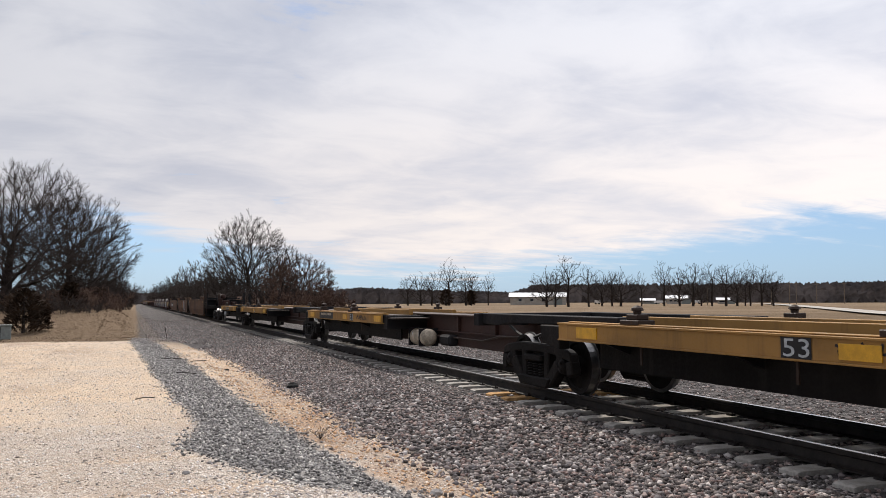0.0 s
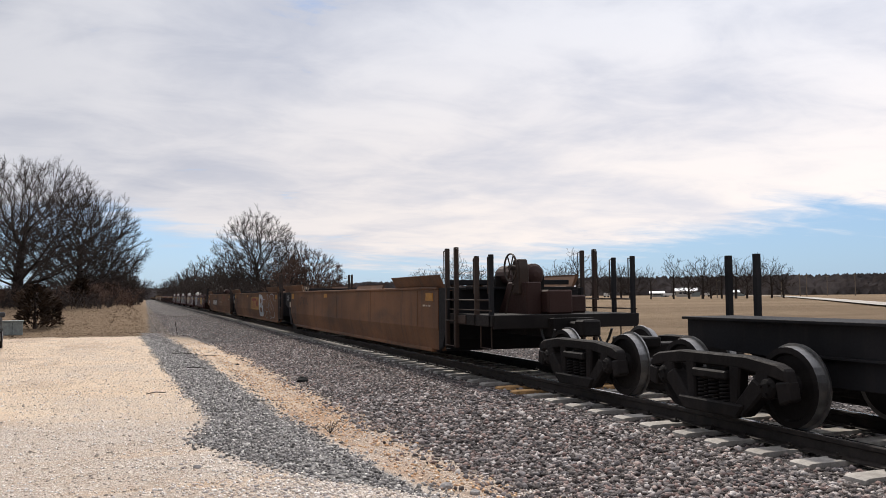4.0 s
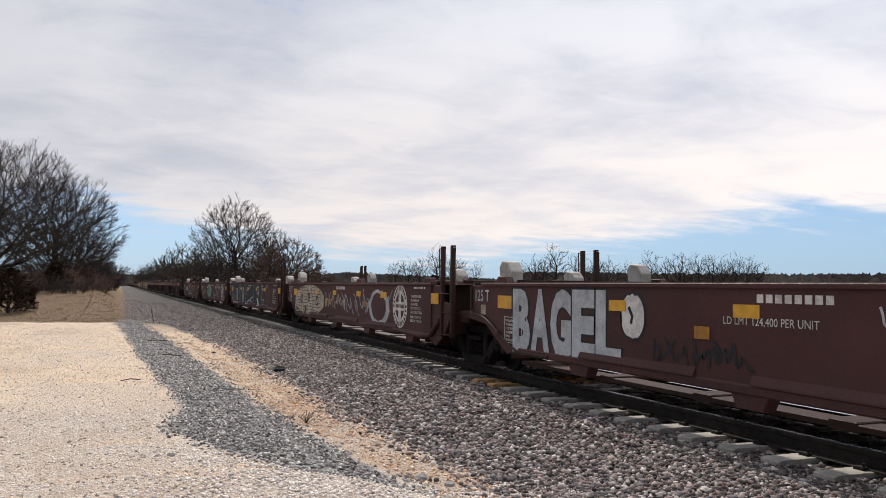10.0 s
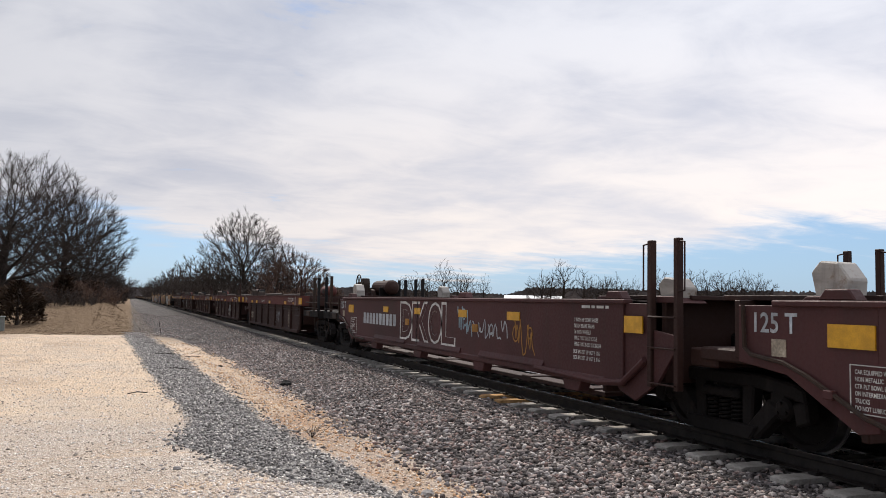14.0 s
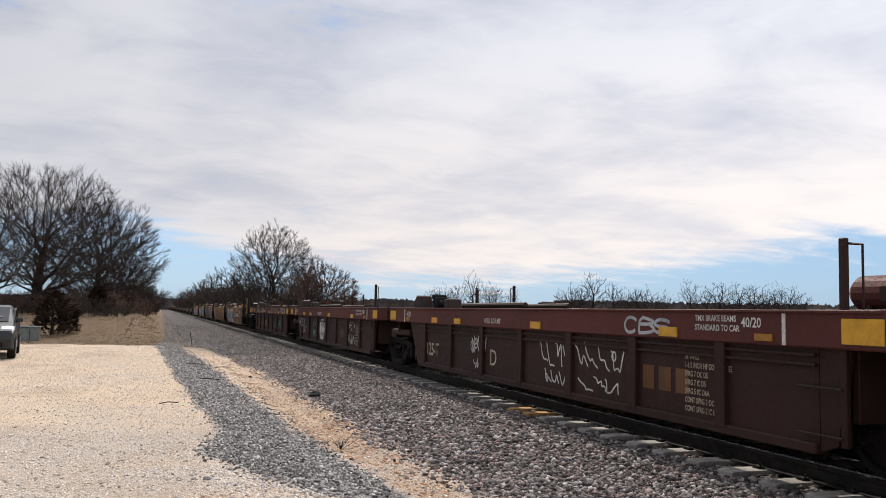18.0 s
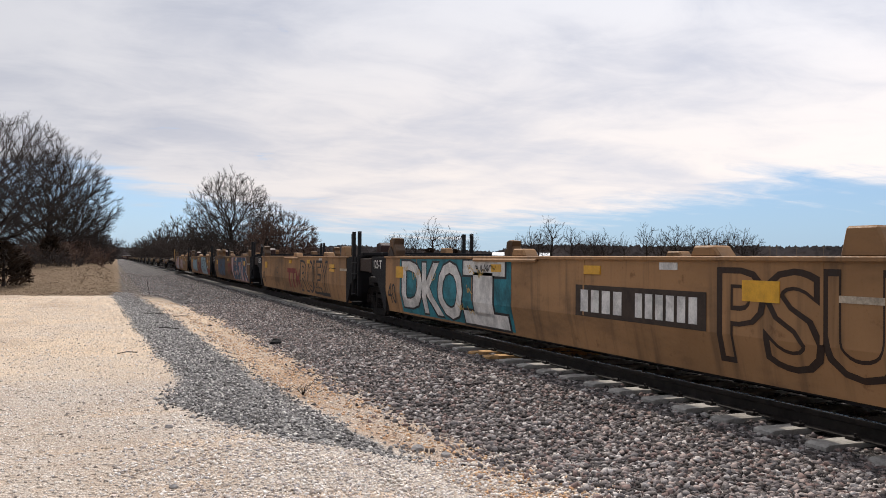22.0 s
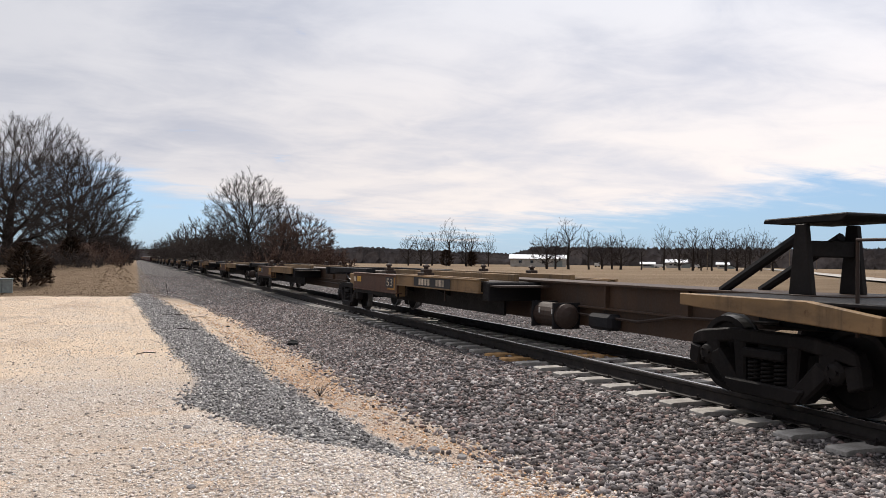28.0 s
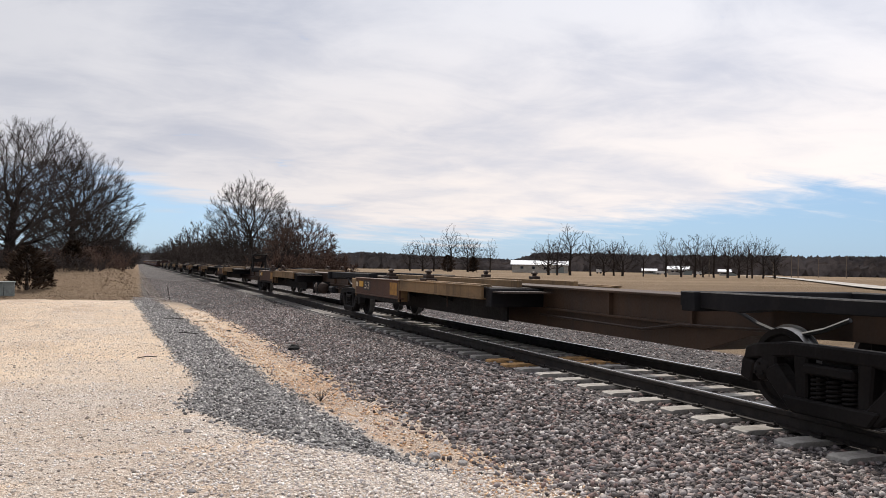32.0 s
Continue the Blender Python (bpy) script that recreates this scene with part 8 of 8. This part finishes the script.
    # emblem car
    round_emblem(m3, 1.68, 1.0, 0.46, W, M_MAROON)
    paint_patch(m3, blob(7.0, 9.35, 0.55, 1.44, 71, 44, 0.12, 5), M_MINT, 0)
    for k, t in enumerate("ISAW"):
        paint_text(m3, t, 9.12 - 0.46 * k, 8.66 - 0.46 * k, 0.66, 1.38, M_GREEN, 1, "flat", 0.09)
        paint_text(m3, t, 9.07 - 0.46 * k, 8.71 - 0.46 * k, 0.71, 1.33, M_MINT, 2, "flat", 0.02)
    spray(m3, "Jees", 5.85, 4.75, 0.56, 0.98, 70, W, 0, "flat", 0.032, lean=0.3)
    spray(m3, "DEKOI NETX", 4.75, 2.45, 1.10, 1.43, 73, W, 0, "flat", 0.032)
    spray(m3, "FUNC", 4.55, 3.2, 0.68, 1.06, 74, M_GREYPAINT, 0, "flat", 0.042)
    scrawl(m3, 11.6, 10.4, 0.66, 1.24, 75, M_GREYPAINT, 0, "flat", 0.03, 4)
    scrawl(m3, 7.0, 5.95, 0.72, 1.1, 76, M_GREEN, 0, "flat", 0.03, 5)
    spray(m3, "CBS", 1.42, 0.62, 0.52, 0.76, 77, M_CREAM, 2, "flat", 0.045)
    number_bars(m3, 6.9, 5.95, 1.30, 1.38, 8, W)
    # outlined white letters
    for k, (a, b) in enumerate(((8.35, 7.55), (7.6, 7.25), (7.3, 6.6), (6.65, 5.9), (5.95, 5.25))):
        t = "DIKOL"[k]
        paint_text(m4, t, a, b, 0.60, 1.42, W, 0, "flat", 0.05)
        paint_text(m4, t, a - 0.05, b + 0.05, 0.65, 1.37, M_MAROON, 1, "flat", 0.02)
    scrawl(m4, 5.2, 4.55, 0.82, 1.44, 81, M_SKYPAINT, 0, "flat", 0.04, 3)
    scrawl(m4, 4.5, 3.2, 0.80, 1.15, 82, M_GREYPAINT, 0, "flat", 0.035, 6)
    number_bars(m4, 11.2, 8.6, 0.86, 1.12, 10, M_GREYPAINT)
    scrawl(m4, 3.0, 2.3, 0.62, 1.2, 83, M_ORANGE, 0, "flat", 0.03, 3)
    # red-beamed well cars: lower wall, then the beam
    r0, r1, r2, r3, r4 = reds
    beam = -1.522
    for c, t in ((r1, "C"), (r2, "D"), (r4, "A")):
        d = 0.16 if c is r4 else 0.0
        paint_text(c, t, 7.75 + d, 7.48 + d, 0.52, 0.80, M_CREAM, 0, "red", name="unit_letter")
    scrawl(r0, 5.0, 4.0, 0.45, 1.05, 90, M_GREYPAINT, 0, "red", 0.03, 3)
    paint_lines(r1, [[(4.2 + 0.42 * math.cos(0.5 * k), 0.72 + 0.27 * math.sin(0.5 * k) - 0.1 * math.cos(0.5 * k)) for k in range(13)]], 0.035, W, 0, "red")
    scrawl(r1, 4.5, 3.9, 0.55, 0.9, 91, W, 1, "red", 0.03, 4)
    scrawl(r1, 3.55, 2.65, 1.27, 1.47, 92, M_PINK, 0, base=beam, width=0.03, letters=4)
    scrawl(r1, 11.6, 10.1, 1.26, 1.47, 93, M_PINK, 0, base=beam, width=0.028, letters=4)
    scrawl(r1, 9.8, 9.35, 0.75, 1.12, 94, M_PINK, 0, "red", 0.025, 1)
    for a, b, sd in ((8.7, 7.95, 95), (5.8, 4.9, 96), (4.7, 3.55, 97)):
        scrawl(r2, a, b, 0.66, 1.08, sd, W, 0, "red", 0.032, 4)
        scrawl(r2, a - 0.1, b + 0.1, 0.38, 0.62, sd + 10, W, 0, "red", 0.03, 3)
    scrawl(r2, 10.7, 9.6, 0.42, 1.0, 98, M_DARKPAINT, 0, "red", 0.03, 4)
    spray(r2, "CBS", 3.35, 2.4, 1.24, 1.45, 99, M_GREYPAINT, 0, base=beam, width=0.04)
    number_bars(r2, 3.4, 2.1, 0.58, 0.86, 4, M_BROWN, 0, "red")
    scrawl(r3, 9.1, 8.1, 0.80, 1.12, 101, M_AQUA, 0, "red", 0.032, 4)
    scrawl(r3, 9.0, 8.2, 0.42, 0.74, 102, M_AQUA, 0, "red", 0.032, 5)
    paint_patch(r3, blob(6.85, 7.75, 0.36, 1.16, 103, 30, 0.08, 6), W, 0, "red")
    scrawl(r3, 7.65, 6.95, 0.78, 1.1, 104, K, 1, "red", 0.04, 3)
    scrawl(r3, 7.65, 6.95, 0.42, 0.74, 105, K, 1, "red", 0.04, 3)
    scrawl(r3, 6.3, 5.6, 0.55, 0.95, 106, M_RUST, 0, "red", 0.025, 3)
    scrawl(r3, 4.3, 3.9, 0.55, 0.85, 107, M_CREAM, 0, "red", 0.02, 3)
    scrawl(r3, 3.5, 2.4, 0.80, 1.12, 108, W, 0, "red", 0.034, 4)
    scrawl(r3, 3.5, 2.3, 0.38, 0.72, 109, W, 0, "red", 0.034, 5)
    spray(r3, "VALEX", 12.0, 10.5, 0.80, 1.12, 110, M_GREYPAINT, 0, base=-1.512, width=0.034)
    spray(r4, "EIMIK", 5.2, 2.8, 1.24, 1.47, 111, M_CREAM, 0, base=beam, width=0.03)
    spray(r4, "TOPAZ", 4.65, 3.5, 0.48, 0.86, 114, M_AQUA, 0, "red", 0.03)
    spray(r4, "USF", 3.2, 2.2, 0.48, 0.88, 115, M_AQUA, 0, "red", 0.03)
    spray(r4, "TOPAZ", 11.2, 9.7, 1.22, 1.48, 116, M_AQUA, 0, base=beam, width=0.035)
    spray(r4, "CBS", 8.95, 7.95, 1.24, 1.46, 112, M_GREYPAINT, 0, base=beam, width=0.04)
    scrawl(r4, 1.75, 0.9, 1.20, 1.34, 113, W, 0, base=beam, width=0.025, letters=6)
    number_bars(r4, 10.7, 9.75, 0.50, 0.78, 4, M_FADED, 0, "red")
    number_bars(r4, 9.55, 8.45, 0.50, 0.78, 6, M_FADED, 0, "red")
    paint_lines(r4, [[(7.53, 0.50), (7.25, 0.50), (7.25, 0.80), (7.53, 0.80), (7.53, 0.50)]], 0.02, M_CREAM, 0, "red")
    paint_text(r4, "PLATE", 7.50, 7.28, 0.71, 0.76, M_CREAM, 0, "red", name="plate_letters")
    paint_text(r4, "H", 7.45, 7.34, 0.55, 0.67, M_CREAM, 0, "red", name="plate_letter")
    # tan well cars
    t0, t1, t2, t3, t4 = tans
    paint_patch(t0, rect(2.75, 5.2, 0.72, 1.12), M_DARKPAINT, 0, "tan", "number_panel")
    number_bars(t0, 5.1, 4.15, 0.78, 1.06, 4, W, 1, "tan")
    number_bars(t0, 3.95, 2.85, 0.78, 1.06, 6, W, 1, "tan")
    for t, a, b in (("P", 2.6, 1.95), ("S", 2.0, 1.3), ("U", 1.35, 0.55)):
        paint_text(t0, t, a, b, 0.44, 1.38, M_RUST, 0, "tan", 0.05)
        paint_text(t0, t, a - 0.08, b + 0.08, 0.50, 1.32, M_TAN, 1, "tan", 0.0)
    paint_patch(t0, rect(7.0, 12.0, 0.32, 1.43), M_TEAL, 0, "tan")
    for t, a, b, lo, hi in (("D", 11.9, 10.65, 0.40, 1.42), ("K", 10.75, 9.7, 0.34, 1.40), ("O", 9.95, 8.75, 0.32, 1.42)):
        paint_text(t0, t, a, b, lo, hi, K, 1, "tan", 0.07)
        paint_text(t0, t, a - 0.05, b + 0.05, lo + 0.04, hi - 0.04, W, 2, "tan", 0.035)
    capital = ((7.2, 8.75, 1.17, 1.41), (7.62, 8.35, 0.50, 1.22), (7.15, 8.8, 0.34, 0.56))
    for y0, y1, z0, z1 in capital:
        paint_patch(t0, rect(y0 - 0.05, y1 + 0.05, max(0.30, z0 - 0.04), min(1.44, z1 + 0.04)), K, 1, "tan")
    for y0, y1, z0, z1 in capital:
        paint_patch(t0, rect(y0, y1, z0, z1), W, 3, "tan")
    scrawl(t0, 8.3, 7.5, 1.22, 1.36, 120, K, 4, "tan", 0.025, 4)
    for k in range(9):
        rng = random.Random(k)
        y, z = rng.uniform(7.5, 11.8), rng.uniform(0.5, 1.3)
        scrawl(t0, y + 0.12, y - 0.12, z - 0.1, z + 0.1, 130 + k, M_GOLD, 5, "tan", 0.02, 1)
    builder_mark(t1, 7.95, 6.0, 0.44, 1.08, M_LOGO, 0, "tan")
    for t, a, b in (("R", 5.95, 4.85), ("O", 4.95, 4.15), ("L", 4.2, 3.65), ("E", 3.85, 3.25), ("Y", 3.4, 2.45)):
        lo = 0.36
        paint_text(t1, t, a, b, lo, 1.36, K, 1, "tan", 0.05)
        paint_text(t1, t, a - 0.09, b + 0.09, lo + 0.07, 1.29, M_TAN, 2, "tan", 0.0)
    paint_patch(t1, rect(2.4, 3.3, 0.34, 0.44), K, 3, "tan")
    paint_lines(t1, [[(2.4, 1.12), (2.1, 1.16), (1.5, 1.14)]], 0.02, M_RUST, 6, "tan")
    paint_text(t1, "C", 9.85, 9.6, 0.86, 1.10, K, 0, "tan", name="unit_letter")
    # slate letters on a salmon ground
    paint_patch(t2, [(6.3, 1.42), (6.1, 0.9), (5.6, 0.34), (1.2, 0.32), (1.45, 1.0), (1.55, 1.43)], M_PINK, 0, "tan")
    for k, (a, b) in enumerate(((5.5, 4.2), (4.4, 3.4), (3.6, 2.5), (2.5, 1.15))):
        t = "B57R"[k]
        paint_text(t2, t, a + 0.06, b - 0.06, 0.31, 1.44, M_SALMON, 1, "tan", 0.10)
        paint_text(t2, t, a, b, 0.34, 1.42, M_SLATE, 2, "tan", 0.05)
    for line in ([(4.6, 1.40), (4.35, 1.3), (4.4, 1.05)], [(4.5, 0.82), (4.25, 0.65), (4.35, 0.42)], [(3.55, 0.95), (3.35, 0.7), (3.5, 0.42)], [(2.75, 1.38), (3.05, 0.9), (3.1, 0.4)], [(1.75, 1.4), (1.45, 1.2), (1.6, 0.9)], [(1.6, 0.8), (1.15, 0.5)]):
        paint_lines(t2, [line], 0.05, W, 4, "tan")
    for k in range(14):
        rng = random.Random(200 + k)
        y, z = rng.uniform(1.4, 5.8), rng.uniform(0.45, 1.25)
        paint_patch(t2, rect(y - 0.05, y + 0.05, z - 0.02, z + 0.025), K, 1, "tan")
    builder_mark(t2, 7.6, 6.1, 0.50, 1.12, M_LOGO, 0, "tan")
    scrawl(t2, 6.5, 5.9, 0.55, 0.82, 140, K, 3, "tan", 0.03, 4)
    for k, (a, b) in enumerate(((11.5, 10.75), (10.75, 10.05), (10.1, 9.35), (9.4, 8.7))):
        paint_text(t2, "NGAB"[k], a, b, 0.44, 1.34, M_SLATE, 1, "tan", 0.09)
        paint_text(t2, "NGAB"[k], a + 0.05, b - 0.05, 0.42, 1.36, K, 0, "tan", 0.12)
    # pale blue letters, wine-red clouds
    for y, z, w, h in ((2.2, 0.62, 0.5, 0.55), (1.6, 0.52, 0.6, 0.40), (1.0, 0.50, 0.55, 0.36), (0.62, 0.46, 0.3, 0.34), (6.0, 0.8, 0.3, 0.9), (2.4, 1.2, 0.25, 0.4), (6.4, 0.5, 0.4, 0.4), (7.4, 0.42, 0.6, 0.24)):
        paint_patch(t3, blob(y - w / 2, y + w / 2, max(0.3, z - h / 2), min(1.43, z + h / 2), int(y * 100), 26, 0.12, 2.4), M_WINE, 0, "tan")
        paint_patch(t3, blob(y - w / 2.8, y + w / 2.8, max(0.32, z - h / 3), min(1.42, z + h / 3), int(y * 99), 26, 0.12, 2.4), M_LOGO, 1, "tan")
    paint_patch(t3, [(5.8, 1.42), (5.85, 0.9), (5.3, 0.34), (2.1, 0.30), (2.2, 0.8), (2.6, 1.15), (2.9, 1.43)], K, 2, "tan")
    paint_patch(t3, [(5.6, 1.40), (5.6, 0.95), (5.2, 0.36), (2.2, 0.33), (2.35, 0.8), (2.8, 1.1), (3.2, 1.0), (3.3, 1.41)], M_SKYPAINT, 3, "tan")
    for t, a, b in (("B", 5.1, 4.1), ("Z", 4.15, 3.05)):
        paint_text(t3, t, a + 0.03, b - 0.03, 0.36, 1.38, K, 4, "tan", 0.05)
        paint_text(t3, t, a, b, 0.39, 1.36, M_SKYPAINT, 5, "tan", 0.02)
    paint_lines(t3, [[(3.2, 1.36), (3.0, 1.1), (2.98, 0.8)], [(2.95, 1.36), (2.85, 1.12)]], 0.07, M_GREYPAINT, 6, "tan")
    for k in range(8):
        y = 5.0 - 0.34 * k
        paint_patch(t3, [(y, 0.34), (y - 0.3, 0.34), (y - 0.12, 0.56)], M_GREYPAINT, 6, "tan")
    scrawl(t3, 1.8, 1.45, 0.70, 0.94, 150, W, 3, "tan", 0.03, 4)
    scrawl(t3, 1.9, 1.5, 1.22, 1.38, 151, M_GREYPAINT, 3, "tan", 0.02, 4)
    builder_mark(t3, 7.95, 6.3, 0.50, 1.06, M_LOGO, 2, "tan")
    bubbles(t3, 11.4, 8.3, 0.34, 1.38, 4, M_SKYPAINT, M_SLATE, 152, 0, "tan")
    # pink figure with a heavy black edge
    paint_patch(t4, [(12.4, 1.0), (12.3, 0.5), (11.9, 0.32), (8.8, 0.30), (8.6, 1.0), (9.0, 1.42), (10.4, 1.43), (11.2, 1.36), (11.9, 1.34)], K, 0, "tan")
    paint_patch(t4, [(12.15, 0.95), (12.05, 0.55), (11.8, 0.34), (9.0, 0.32), (8.9, 1.0), (9.2, 1.36), (10.3, 1.38), (10.9, 1.2), (11.7, 1.24)], M_PINK, 1, "tan")
    paint_patch(t4, blob(9.2, 11.7, 0.34, 0.72, 160, 30, 0.1, 4), M_GREYPAINT, 2, "tan")
    for k in range(16):
        rng = random.Random(300 + k)
        y, z = rng.uniform(9.2, 11.8), rng.uniform(0.4, 0.9)
        paint_patch(t4, blob(y - 0.025, y + 0.025, z - 0.02, z + 0.02, k, 8), W, 3, "tan")
    paint_lines(t4, [[(10.9, 1.2), (10.8, 0.95), (10.55, 0.6)], [(11.5, 1.2), (11.6, 0.9), (11.3, 0.7)]], 0.06, K, 3, "tan")
    bubbles(t4, 7.5, 4.8, 0.36, 1.36, 4, M_PINK, M_CREAM, 161, 0, "tan")
    # parts that the stencils share with far units stay plain
    number_bars(t4, 4.2, 2.8, 0.8, 1.05, 8, M_CREAM, 0, "tan")


marks()


def settle():
    """Bodies ride a little lower than drawn above: one common factor on their heights."""
    low, seen = Matrix.Diagonal((1, 1, 0.977, 1)), set()
    for car, _, _ in CARS:
        for o in car.children_recursive:
            if o.name.startswith("wheelset"):
                continue
            o.location.z *= 0.977
            if o.data and o.data.name not in seen:
                seen.add(o.data.name)
                o.data.transform(low)


settle()


def motions():
    step = 1 / FPS
    turn = math.degrees(SPEED * step / WHEEL_R)
    for car, u, turned in CARS:
        walk(car, [(t, pose(TRACK_X, u - SPEED * t, RAIL_TOP, 0, 0, turned)) for t in range(int(CLIP) + 1)])
    lead = {}
    for ob in [o for o in scene.objects if o.name.startswith("wheelset") and o.parent]:
        side = 1 if ob.matrix_basis.translation.y > 0 else -1
        if side not in lead:
            y = ob.matrix_basis.translation.y
            walk(ob, [(k * step, pose(0, y, WHEEL_R, (turn * k) % 360)) for k in range(int(CLIP * FPS) + 1)])
            lead[side] = ob
        else:
            ob.rotation_mode = "QUATERNION"
            ob.animation_data_create()
            ob.animation_data.action = lead[side].animation_data.action
            ob.animation_data.action_slot = lead[side].animation_data.action_slot


motions()
